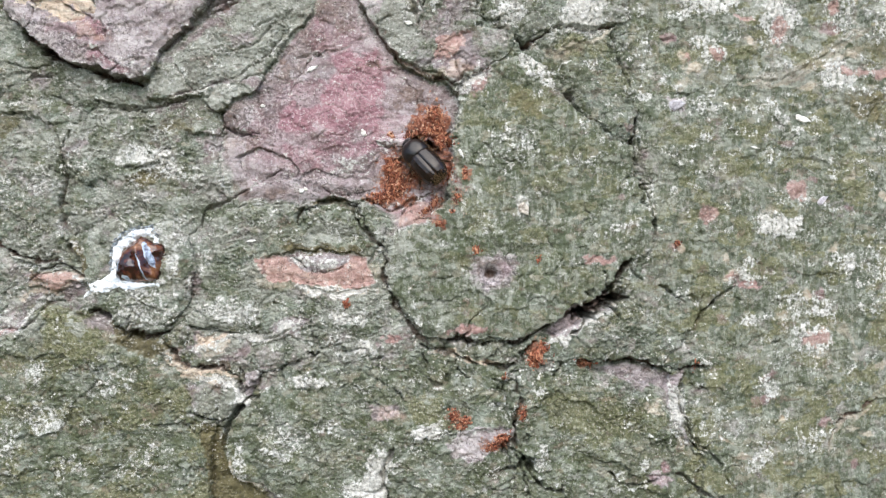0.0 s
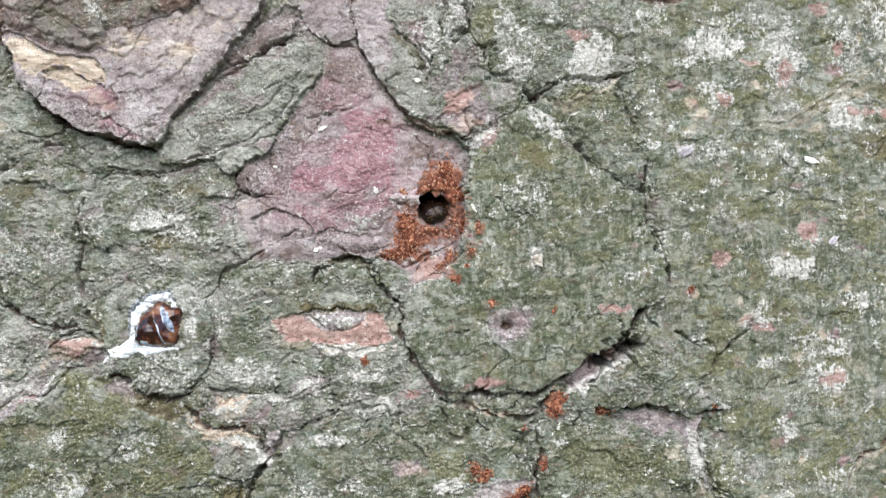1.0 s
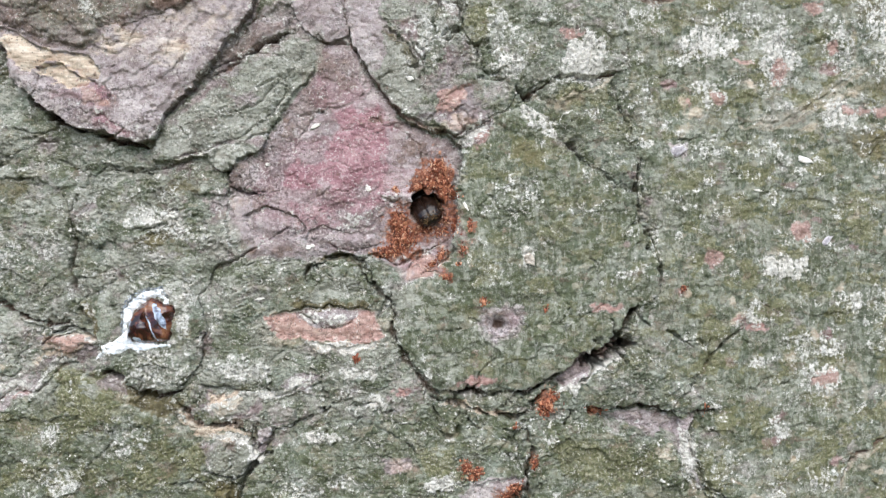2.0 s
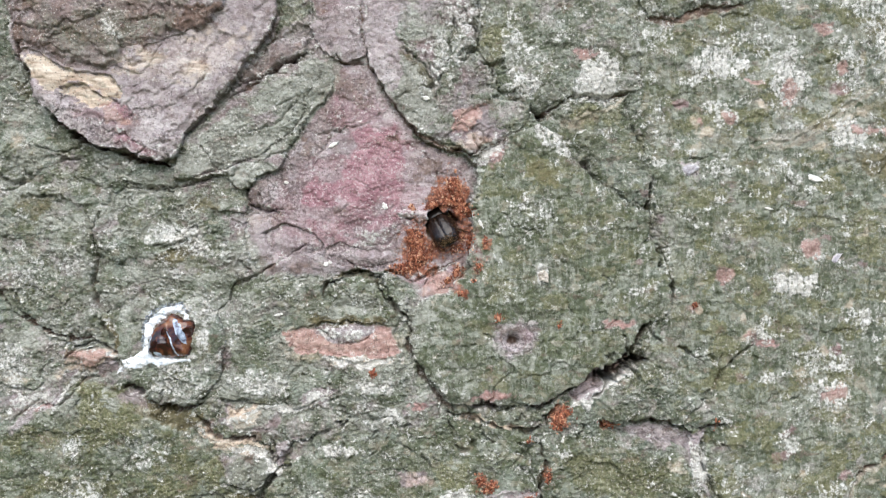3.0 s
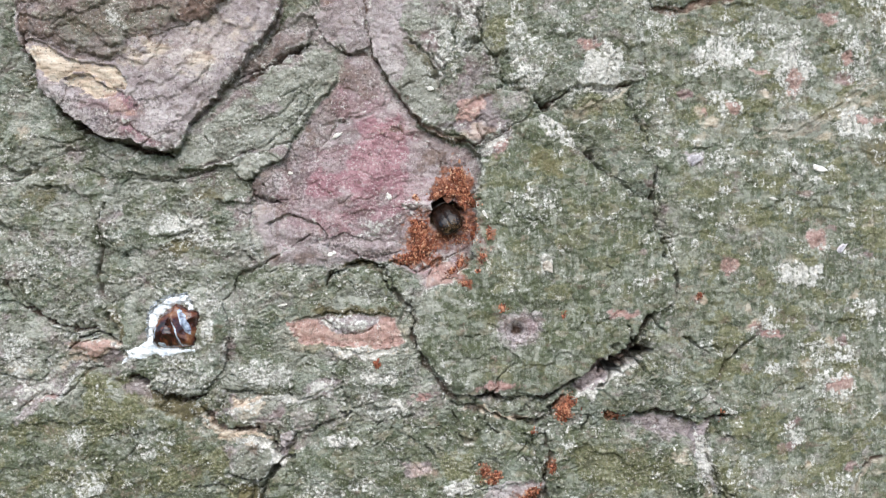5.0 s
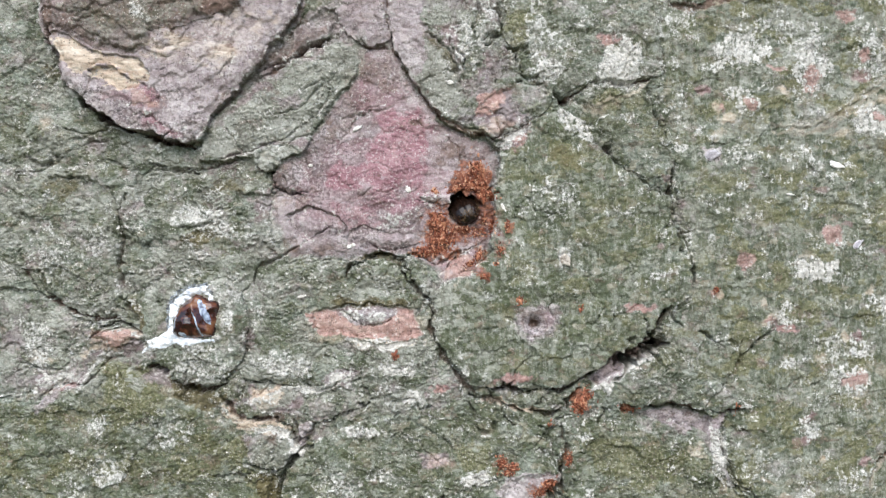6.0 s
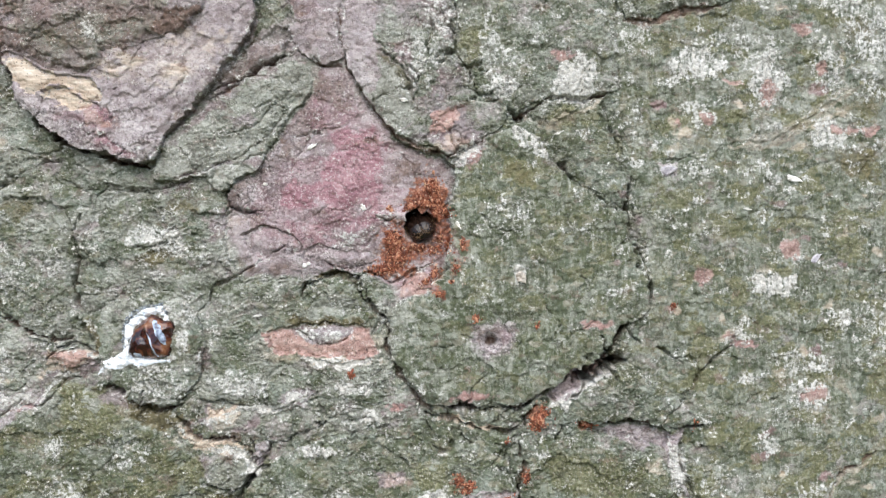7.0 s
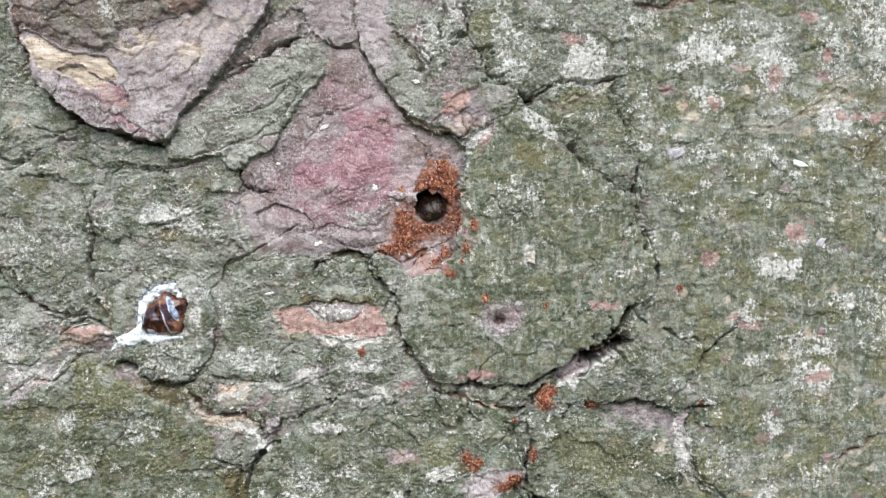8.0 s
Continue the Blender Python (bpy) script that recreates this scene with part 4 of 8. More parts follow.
split([(-1.52, 17), (-1.07, 15.21), (-0.18, 13.88), (-0.36, 12.54)], 0.16, 0.3, 0.2)
split([(-21.3, -18.38), (-18.11, -18.15), (-16.75, -18.85), (-14.72, -17.76)], 0.18, 0.35, 0.4)
split([(2.95, -12.1), (3.26, -12.73)], 0.22, 0.5, 0.2, 0)
split([(2.95, -13.17), (2.9, -13.71), (3.93, -14.16)], 0.18, 0.4, 0.2, 1)
split([(0.09, -12.27), (0.49, -12.99), (1.16, -13.43)], 0.22, 0.5, 0.2, 1)
split([(0.45, -14.06), (1.25, -14.59), (1.96, -14.6), (2.32, -13.88)], 0.24, 0.5, 0.2, 1)
split([(5.54, -14.17), (6.44, -14.45), (6.8, -15.43)], 0.20, 0.4, 0.2, 1)
split([(10.67, -12.6), (11.03, -13.05), (10.76, -13.95)], 0.36, 0.5, 0.2, 0)
split([(7.97, -12.67), (8.55, -11.6), (9.23, -11.24)], 0.5, 0.9, 0.4, 1)
split([(-6.42, -13.96), (-4.19, -13.87), (-2.77, -14.5), (-1.74, -15.3), (-0.85, -16.19)], 0.16, 0.35, 0.3)

# the star-shaped opening, and smaller joints
split([(12.88, -9.35), (13.78, -8.64), (14.51, -7.75), (15.24, -7.75), (15.97, -7.89)], 0.55, 1.3, 0.5, 1)
split([(11.43, -10.76), (12.43, -10.15), (13.51, -9.26), (14.15, -8.46)], 0.30, 0.9, 0.6, 0)
split([(14.6, -7.66), (14.96, -6.94), (15.15, -6.05), (15.69, -5.34), (16.33, -4.8)], 0.30, 0.9, 0.3, 1)
split([(0.49, 15.77), (1.38, 16.48), (2.76, 17.02)], 0.22, 0.4, 0.3, 1)
split([(2.71, 15.69), (3.82, 15.52), (4.98, 16.06)], 0.20, 0.4, 0.3, 1)
split([(3.91, 13.12), (4.8, 12.94), (6.5, 13.04)], 0.14, 0.3, 0.3, 1)
split([(-33.06, 10.02), (-32.06, 9.33), (-30.36, 9.17), (-28.58, 9.69)], 0.14, 0.3, 0.4, 1)
split([(-35.7, 6.97), (-34.93, 6.59), (-33.97, 6.86), (-33.2, 7.39), (-32.25, 7.84)], 0.20, 0.4, 0.4, 1)
split([(-24.96, 6.24), (-23.4, 5.87), (-21.48, 5.95)], 0.20, 0.45, 0.4, 1)
split([(-15.5, 5.75), (-15.32, 4.94), (-15.59, 4.14)], 0.20, 0.5, 0.5, 1)
split([(-35.7, 1.23), (-35.12, 0.5), (-34.74, -0.23)], 0.14, 0.3, 0.3, 1)
split([(-27.37, 2.3), (-26.44, 0.94), (-25.24, -0.4)], 0.12, 0.3, 0.3, 1)
split([(-19.11, -2.72), (-18.84, -3.53), (-18.21, -3.7), (-17.48, -2.99)], 0.14, 0.35, 0.3, 1)
split([(-25.1, -9.61), (-24.41, -9.92), (-23.76, -10.27)], 0.42, 0.9, 0.6, 0)
split([(-31.12, -17.59), (-30.17, -18.2), (-29.05, -18.45)], 0.12, 0.3, 0.3, 1)
split([(-17.03, -17.26), (-16.22, -17.87), (-14.33, -17.67), (-13.35, -16.69)], 0.20, 0.5, 0.3, 1)
split([(7.84, -14.21), (6.5, -14.74), (6.28, -15.54)], 0.16, 0.4, 0.3, 1)
split([(18.71, -6.7), (19.91, -7.34), (21.02, -7.98)], 0.12, 0.3, 0.3, 1)
split([(21.95, -8.99), (22.6, -8.45), (23.44, -7.74)], 0.22, 0.45, 0.4, 1)
split([(19.82, -11.21), (21.02, -10.78), (21.85, -10.25)], 0.12, 0.3, 0.3, 1)
split([(14.6, 4.52), (15.51, 4.26), (16.42, 4.26)], 0.18, 0.4, 0.2, 1)
split([(16.6, 6.33), (16.51, 5.16), (16.42, 4.26)], 0.34, 0.6, 0.2, 1)
split([(16.88, 1.66), (17.61, 0.22), (18.07, -1.3), (18.16, -2.83)], 0.22, 0.5, 0.2, 1)

split([(-19.84, 7.1), (-17.84, 7.54), (-15.77, 7.97), (-13.98, 8.86), (-11.74, 10.89), (-10.58, 12.31)], 0.14, 0.3, 0.4, 1)
split([(-16.22, 10.21), (-14.78, 10.73), (-13.53, 10.9), (-11.74, 12.49), (-10.13, 14.26)], 0.10, 0.22, 0.3, 1)
split([(-14.87, 7.7), (-13.62, 8.59), (-12.63, 8.94)], 0.16, 0.35, 0.4, 1)
split([(-13.62, 15.53), (-12.36, 15.97), (-10.85, 16.67)], 0.30, 0.6, 0.6, 1)
split([(-16.76, 13.69), (-15.32, 14.39), (-13.71, 15.0)], 0.20, 0.45, 0.5, 1)
split([(-8.35, 16.57), (-7.99, 16.03), (-7.19, 15.76), (-6.13, 16.03)], 0.16, 0.3, 0.5, 0)
split([(-6.39, 1.73), (-5.51, 1.47), (-4.17, 1.82), (-3.64, 2.53)], 0.10, 0.14, 0.4, 0)
split([(-3.73, 3.95), (-3.2, 3.51), (-2.66, 3.33)], 0.14, 0.3, 0.5, 0)
split([(1.6, 4.67), (2.22, 5.11), (2.93, 5.38)], 0.16, 0.35, 0.3, 0)
split([(13.42, -9.35), (14.15, -8.55), (14.69, -7.93)], 0.9, 2.4, 0.6, 0)

split([(-9.6, -2.8), (-9.42, -1.38), (-8.62, -0.93), (-6.57, -0.58), (-5.33, -0.93), (-4.62, -1.82), (-4.08, -2.89)], 0.26, 0.6, 0.5, 1)
split([(-3.73, -5.28), (-2.75, -3.51), (-2.66, -4.75)], 0.16, 0.4, 0.4, 0)
split([(-30.36, -7.45), (-29.33, -6.45), (-28.11, -6.13), (-26.72, -6.61), (-26.07, -7.15)], 0.20, 0.5, 0.6, 1)
split([(-29.61, -7.0), (-28.58, -6.63), (-27.46, -6.71)], 0.12, 0.25, 0.5, 0)
split([(-34.74, -1.77), (-34.26, -3.59), (-32.54, -5.03), (-31.97, -5.66)], 0.24, 0.5, 0.5, 1)
split([(7.13, -19.37), (8.11, -19.83), (8.38, -21.08), (9.63, -22.17), (11.61, -23.18)], 0.32, 0.8, 0.4, 1)
split([(8.02, -20.45), (8.38, -20.81), (8.74, -21.53)], 0.75, 1.6, 0.3, 0)
split([(14.87, -21.19), (15.97, -22.2), (17.79, -22.42), (19.36, -21.56), (20.56, -21.5), (22.88, -23.01), (24.47, -23.61)], 0.30, 0.7, 0.5, 2)
split([(21.02, -17.36), (21.3, -18.45), (22.13, -19.47), (23.16, -20.04)], 0.16, 0.4, 0.3, 1)
split([(-3.55, 16.91), (-2.49, 16.65), (-1.6, 15.76), (-0.89, 13.99), (-0.62, 12.3)], 0.14, 0.35, 0.4, 1)
split([(0.71, 19.59), (0.98, 18.44), (0.62, 17.28), (0.89, 16.3)], 0.16, 0.4, 0.3, 2)
split([(1.69, 20.48), (2.04, 18.97), (2.76, 18.27)], 0.16, 0.4, 0.3, 2)
split([(1.51, 15.86), (2.04, 16.4), (2.58, 16.84)], 0.26, 0.5, 0.3, 1)
split([(-0.89, 15.85), (-0.18, 15.14), (-0.36, 14.08)], 0.14, 0.35, 0.3, 1)
split([(-23.12, 1.48), (-22.02, 1.66), (-20.93, 1.83), (-19.56, 1.83)], 0.18, 0.4, 0.3, 1)
split([(-20.66, 3.98), (-19.84, 3.62), (-19.29, 2.9)], 0.12, 0.3, 0.3, 1)
split([(-2.22, -2.26), (-1.07, -1.02), (0.27, -0.4), (1.07, 0.49)], 0.12, 0.22, 0.7, 0)
split([(-0.8, -2.09), (0.09, -1.73), (0.8, -1.91)], 0.10, 0.2, 0.6, 0)
# broken edges of the inner bark's lobes
split([(-15.57, 6.31), (-15.39, 4.97), (-14.4, 4.2), (-12.33, 4.42)], 0.18, 0.4, 0.6, 1)
crack([(-14.4, 2.55), (-12.33, 3.17), (-10.36, 2.59), (-9.01, 2.45)], 0.11, 0.14, 0.45)
crack([(-13.86, 1.25), (-12.47, 0.45), (-10.45, 0.71), (-9.46, 1.61)], 0.11, 0.14, 0.45)
crack([(-10.67, 6.74), (-10, 8.53), (-8.66, 10.53), (-6.42, 11.73)], 0.09, 0.2, 0.4)
crack([(-4.19, 10.08), (-2.19, 9.32), (-0.62, 7.99), (-0.27, 6.29)], 0.09, 0.2, 0.5)
crack([(-8.21, 0.04), (-5.98, -0.27), (-3.75, 0.22)], 0.11, 0.25, 0.5)

# hairline splits all over the algae-covered plates
for _ in range(150):
    x, z = splits.uniform(-40, 40), splits.uniform(-27, 24)
    if sample_moss(x, z) > 0.3 or splits.random() < 0.35:
        level = x < 2 or splits.random() < 0.4
        hairline(x, z, splits.gauss(0 if level else 1.57, 0.5), splits.uniform(0.8, 2.6 if x > 12 else 4.5), splits.uniform(0.06, 0.13), splits.uniform(0.15, 0.35))

# crack faces and smooth ledges stay free of algae
for spot in (
    (-32.98, -10.89, 2.0, 0.8, 0.9, 10), (-34.9, -8.63, 1.0, 1.6, 0.8), (-10, -10.49, 1.0, 0.4, 1.1, 35), (-11.79, -11.21, 1.8, 0.3, 1.0, 5),
    (-4.19, -12.22, 0.9, 0.5, 1.2), (-8.21, -14.68, 1.6, 0.4, 0.9), (-14.72, -9.57, 1.8, 0.8, 0.8), (-5.53, -9.54, 2.0, 0.6, 0.9),
):
    patch(lichen, *spot)
for spot in (
    (-3.3, -21.81, 0.5, 1.4, 1.1), (-4.86, -22.7, 1.3, 0.6, 0.85), (-6.42, -18.24, 2.0, 0.6, 0.55, -15), (-26.7, -21.87, 1.6, 1.0, 0.50),
    (-31.79, -19.96, 1.0, 1.6, 0.50), (-20.02, -20.29, 1.2, 0.4, 0.55), (-21.76, -21.53, 1.4, 1.2, 0.5), (-13.41, -20.74, 0.4, 1.6, 0.7),
    (0.94, -18.25, 1.2, 0.5, 1.1, 15), (-13.37, -16.14, 0.5, 0.6, 1.1), (-15.39, -14.81, 1.4, 0.3, 1.0, -12), (-16.3, -12.27, 1.6, 0.4, 0.8, 20),
):
    patch(lichen, *spot)

# worn pale lips and strokes
band(lichen, [(10.04, -11.61), (11.58, -10.64), (12.94, -9.79), (14.21, -9.09), (15.4, -8.37)], 0.26, 2.2)
band(lichen, [(7.52, 10.52), (8.24, 9.8), (9.23, 9.18), (9.77, 8.92)], 0.30, 1.9)
band(lichen, [(7.97, 10.43), (9, 10.08), (9.95, 9.55)], 0.18, 1.6)
band(lichen, [(9.86, 9.81), (10.58, 10.45), (11.22, 10.54)], 0.10, 1.2)
band(lichen, [(-9.37, -7.36), (-8.21, -7.81), (-6.42, -8.07), (-4.01, -7.63)], 0.22, 1.5)
band(lichen, [(-15.84, -11.68), (-14.04, -11.22), (-12.69, -11.48), (-10.9, -11.21), (-8.93, -10.22)], 0.18, 1.2)
band(lichen, [(-31.17, -11.5), (-30.51, -10.12), (-29.56, -8.93), (-27.78, -8.55)], 0.20, 0.9)
band(lichen, [(-34.71, -10.55), (-33.46, -11.08), (-32.02, -10.33)], 0.3, 1.0)
band(lichen, [(-12.69, -13.9), (-11.79, -14.07), (-10.67, -13.71)], 0.16, 1.1)
band(lichen, [(-14.22, -15.34), (-13.5, -15.87), (-13.32, -16.4)], 0.3, 1.2)
band(lichen, [(2.95, 7.99), (3.66, 8.44), (4.47, 9.25)], 0.32, 1.2)
band(lichen, [(16.04, -6.71), (16.5, -5.36), (16.96, -4.46)], 0.2, 0.8)
band(lichen, [(20.28, -15.12), (20.65, -16.26), (21.12, -17.63)], 0.4, 1.1)
band(tan, [(0.71, -12.14), (3.39, -12.42), (5.41, -12.83), (6.89, -12.97)], 0.13, 1.0)
band(tan, [(-19.38, -12.88), (-17.88, -13.85), (-15.84, -14.1), (-14.04, -14.71)], 0.24, 1.0)
band(tan, [(24.87, 9.34), (28.2, 9.57), (30.37, 10.61), (33.05, 12.42), (35.27, 13.95)], 0.40, 0.36)
band(brown, [(24.87, 9.43), (28.2, 9.66), (30.37, 10.7), (33.05, 12.51), (35.27, 14.04)], 0.2, 0.4)
band(tan, [(33.05, -19.25), (34.03, -17.29), (36.52, -16.12)], 0.3, 0.40)
band(tan, [(-0.62, 9.59), (0.71, 9.06), (2.5, 9.15)], 0.2, 0.6)
band(tan, [(10.13, 11.43), (11.94, 11.81), (13.85, 12.63), (14.76, 13.27)], 0.2, 0.42)
band(brown, [(-3.08, -1.29), (-1.74, -0.49), (-0.4, -0.49), (0.71, 0.04), (1.07, -0.49), (0.71, -1.52)], 0.3, 0.7)
band(red, [(-2.85, -1.56), (-1.07, -0.94), (0.27, -1.29), (1.25, -2.1)], 0.4, 0.5)
band(brown, [(-20.29, 10.19), (-19.66, 11.26), (-17.88, 13.04), (-16.3, 14.6), (-15.62, 16.16), (-14.4, 17.31), (-13.05, 19.71)], 0.3, 0.5)
scrape(5.41, -5.95, 1.4, 1.4, 0.7)
scrape(-16.07, 2.73, 0.9, 2.2, 0.5)
scrape(-16.07, -0.18, 2.0, 0.8, 0.5)
scrape(-18.11, 6.32, 2.6, 0.5, 0.5)
scrape(-10, -10.49, 1.6, 0.6, 0.8, 20)
scrape(-2.19, -11.11, 1.4, 0.8, 0.35)
scrape(-15.84, -12.13, 2.2, 0.8, 0.7)
scrape(-32.98, -10.89, 2.2, 0.9, 0.7)

band(brown, [(16.31, 19.24), (18.34, 19.33), (20.88, 20.2), (24.02, 20.79)], 0.4, 0.9)
band(tan, [(16.5, 19.07), (18.34, 19.15), (20.88, 19.98), (24.02, 20.61)], 0.3, 0.5)
band(tan, [(-14.04, -20.75), (-13.86, -21.77), (-13.05, -22.48), (-11.79, -22.51)], 0.35, 0.5)
# three broad pale patches in the upper right corner
for spot in ((37.53, 18.67, 3.0, 3.0, 0.85), (34.53, 21.34, 2.4, 1.2, 0.8), (36.77, 14.92, 1.2, 2.0, 0.7)):
    patch(lichen, *spot)

# lichen crusts and pale scales
for spot in (
    (12.3, 14.5, 1.6, 1.7, 1.35), (6.31, 14, 1.1, 0.7, 1.15), (22.05, 15.83, 2.4, 1.1, 1.05), (27.96, 15.05, 1.5, 2.0, 1.2),
    (28.29, -1.79, 1.5, 0.8, 1.2), (22.52, 11.85, 1.3, 1.0, 0.75), (7.07, 3.98, 2.0, 1.2, 0.70), (25.72, -5.52, 1.2, 1.2, 0.75),
    (12.17, 2.96, 0.8, 0.7, 0.6), (33.15, 10.57, 1.5, 1.1, 1.2), (31.58, -8.33, 2.4, 0.7, 0.8), (33.64, -4.67, 1.2, 1.0, 0.85),
    (25.34, 17.46, 1.8, 1.1, 0.75), (33.05, 15.74, 1.2, 2.0, 0.8), (5.41, 17.48, 0.9, 2.4, 0.6), (7.88, -0.67, 0.75, 0.9, 1.2),
):
    patch(lichen, *spot)
for spot in (
    (-21.21, -9.3, 2.2, 1.5, 0.62), (-19.02, -5.34, 0.8, 2.6, 0.6), (-13.59, -9.88, 1.5, 1.0, 0.7), (-15.39, -9.35, 1.8, 1.1, 0.62),
    (-7.09, -5.4, 1.6, 0.6, 0.45), (-6.42, -7.85, 2.2, 0.42, 1.0), (-29.66, -14.56, 1.0, 1.3, 0.58), (-23.83, -14.91, 2.4, 1.3, 0.52),
    (-21.3, 2.56, 2.6, 0.6, 0.7), (-19.47, 1.3, 2.0, 0.7, 0.66), (20.47, -16.25, 0.6, 1.7, 0.9), (27.81, -14.68, 0.9, 1.0, 0.75),
    (31.19, -18.91, 2.4, 1.2, 0.66), (5.18, -2.19, 1.1, 0.9, 0.62),
):
    patch(lichen, *spot)
for spot in (
    (19.63, 7.42, 0.8, 0.5, 0.85, 20), (3.75, 9.07, 1.2, 0.6, 1.1, 35), (0.49, 16.91, 1.2, 1.4, 0.62),
    (30.61, -11.9, 2.6, 2.6, 0.52), (17.88, -0.86, 0.8, 1.6, 0.5), (-34.9, -7.26, 1.4, 1.1, 0.62), (-32.98, -0.87, 3.0, 1.4, 0.5),
    (-2.32, 3.84, 1.6, 0.5, 0.62, -8), (-5.53, 2.19, 1.8, 0.6, 0.55, 15), (-6.42, -11.11, 1.2, 0.7, 0.6), (23.45, -17.68, 2.2, 2.0, 0.5), (37.02, -5.53, 2.0, 3.4, 0.62),
    (29.64, 0.5, 2.0, 0.6, 0.6), (16.5, 18.53, 1.6, 2.4, 0.55), (-10, -19.15, 2.0, 1.6, 0.55), (-28.71, -18.3, 1.6, 1.0, 0.5),
):
    patch(lichen, *spot)
# small scattered crusts, thickest on the field to the right
scatter = random.Random(12)
for _ in range(240):
    x, z = scatter.uniform(12, 40), scatter.uniform(-26, 24)
    patch(lichen, x, z, scatter.uniform(0.25, 0.9), scatter.uniform(0.15, 0.5), scatter.uniform(0.36, 0.68) * (1.15 if z > 2 else 0.8))
for _ in range(170):
    x, z = scatter.uniform(-40, 16), scatter.uniform(-26, 8)
    patch(lichen, x, z, scatter.uniform(0.25, 0.9), scatter.uniform(0.15, 0.45), scatter.uniform(0.42, 0.68) * (0.4 + 0.6 * sample_moss(x, z)) * (0.75 if z < -11 else 1.0))

# purple-red and pinkish bare spots
for spot in (
    (-8.57, 3.35, 2.0, 0.9, 0.55),
):
    patch(red, *spot)
for spot in (
    (22.98, 11.77, 0.5, 0.45, 0.7), (11.49, 16.47, 0.9, 0.6, 0.6), (3.84, -10.41, 1.6, 0.4, 0.7), (6.31, -5.41, 0.9, 0.6, 0.3),
    (13.76, -4.72, 1.2, 0.35, 0.6), (25.81, -6.57, 0.9, 0.35, 0.8), (-1.07, -1.29, 1.8, 0.7, 0.5), (0.94, 1.38, 2.0, 1.4, 0.5), (-32.5, -11.33, 1.2, 0.5, 0.6), (-2.19, -11.33, 0.6, 0.4, 0.7), (-2.54, -16.82, 1.4, 0.7, 0.3), (-25.45, 11.87, 1.3, 0.7, 0.6, -15), (4.11, 8.71, 0.9, 0.8, 0.6, 40), (-27.31, 11.8, 2.4, 0.5, 0.42, -15),
):
    patch(red, *spot)
for spot in (
    (28.01, 13.68, 0.6, 1.2, 1.0), (29.98, 1.15, 0.85, 0.8, 0.9), (22.75, -0.86, 0.8, 0.6, 0.85), (32.07, -10.46, 1.2, 0.7, 0.85),
):
    patch(red, *spot[:4], 0.5 * spot[4])
    patch(tan, *spot[:4], 0.45)
for spot in ((22.98, 11.77, 0.5, 0.45), (11.49, 16.47, 0.9, 0.6), (3.84, -10.41, 1.6, 0.4), (13.76, -4.72, 1.2, 0.35), (25.81, -6.57, 0.9, 0.35), (-2.54, -16.82, 1.4, 0.7), (-32.5, -11.33, 1.2, 0.5), (-2.19, -11.33, 0.6, 0.4), (4.11, 8.71, 0.9, 0.8)):
    patch(tan, *spot, 0.36)
for _ in range(60):
    x, z = scatter.uniform(14, 40), scatter.uniform(-26, 24)
    patch(red if scatter.random() < 0.45 else tan, x, z, scatter.uniform(0.3, 0.9), scatter.uniform(0.2, 0.55), scatter.uniform(0.35, 0.55), scatter.uniform(-20, 20))
# torn tan layers
patch(tan, -7.99, -5.98, 5.0, 1.6, 0.48, 0, 0.3)
for spot in (
    (-28.81, -7.2, 2.0, 0.55, 0.75),
):
    patch(tan, *spot)
for spot in (
    (-6.42, -7.81, 2.6, 0.4, 0.8), (-17.88, -13.94, 1.8, 0.32, 0.9, -16), (-22.22, -11.92, 3.0, 0.6, 0.36, -14), (-15.84, -11.86, 1.5, 0.6, 0.7, 12), (-23.5, 15.2, 1.6, 0.3, 0.6), (4.29, -12.82, 1.6, 0.14, 0.7, -8), (-10.9, -7.1, 1.4, 0.5, 0.4), (2.72, 9.64, 1.4, 0.6, 0.45),
    (-20.39, -13.97, 1.2, 0.3, 0.4), (33.05, 11.59, 2.6, 0.4, 0.5, 25), (35.02, -17.56, 0.9, 1.2, 0.25), (10.58, 11.25, 1.8, 0.6, 0.35),
):
    patch(tan, *spot)
# the pale grey scale inside the torn flake keeps its own colour
inner = np.zeros_like(moss)
patch(inner, -7.67, -5.31, 2.3, 0.75, 1.0, -3, 0.25, 0.25)
red *= 1 - inner
tan *= 1 - inner
lichen[:] = np.maximum(lichen, 0.42 * inner)
crack([(-10.18, -4.82), (-9.33, -5.49), (-8.12, -6.11), (-6.87, -6.11), (-5.89, -5.66), (-5.35, -5.22)], 0.12, 0.25, 0.6)
crack([(-10.18, -4.78), (-7.76, -4.46), (-5.75, -4.86)], 0.08, 0.15, 0.4)
patch(tan, -0.18, -1.47, 1.8, 1.2, 0.45, 35)
band(lichen, [(-0.62, -0.94), (0.62, 0.04), (1.25, -0.13), (0.89, -1.29), (0.27, -1.92)], 0.10, 1.0)
# brown rot and darker algae
for spot in (
    (-28.71, -7.56, 2.2, 0.5, 0.45), (-24.89, -10.24, 0.8, 0.4, 0.62), (-15.39, -13.74, 1.6, 0.4, 0.6),
    (2.95, 11.21, 1.8, 0.8, 0.25), (0.71, 1.83, 2.4, 2.0, 0.55), (-2.19, 0.94, 1.6, 1.8, 0.7), (0.49, 5.18, 1.4, 1.2, 0.75), (-32.98, 18.27, 0.9, 1.0, 0.6), (-19.47, 19.11, 1.4, 0.9, 0.8),
    (13.3, 9.71, 0.5, 0.5, 0.5), (0.71, 0.04, 1.8, 1.2, 0.35), (2.95, 8.53, 0.35, 0.35, 0.5), (-14.04, 4.07, 2.0, 1.4, 0.30),
):
    patch(brown, *spot)
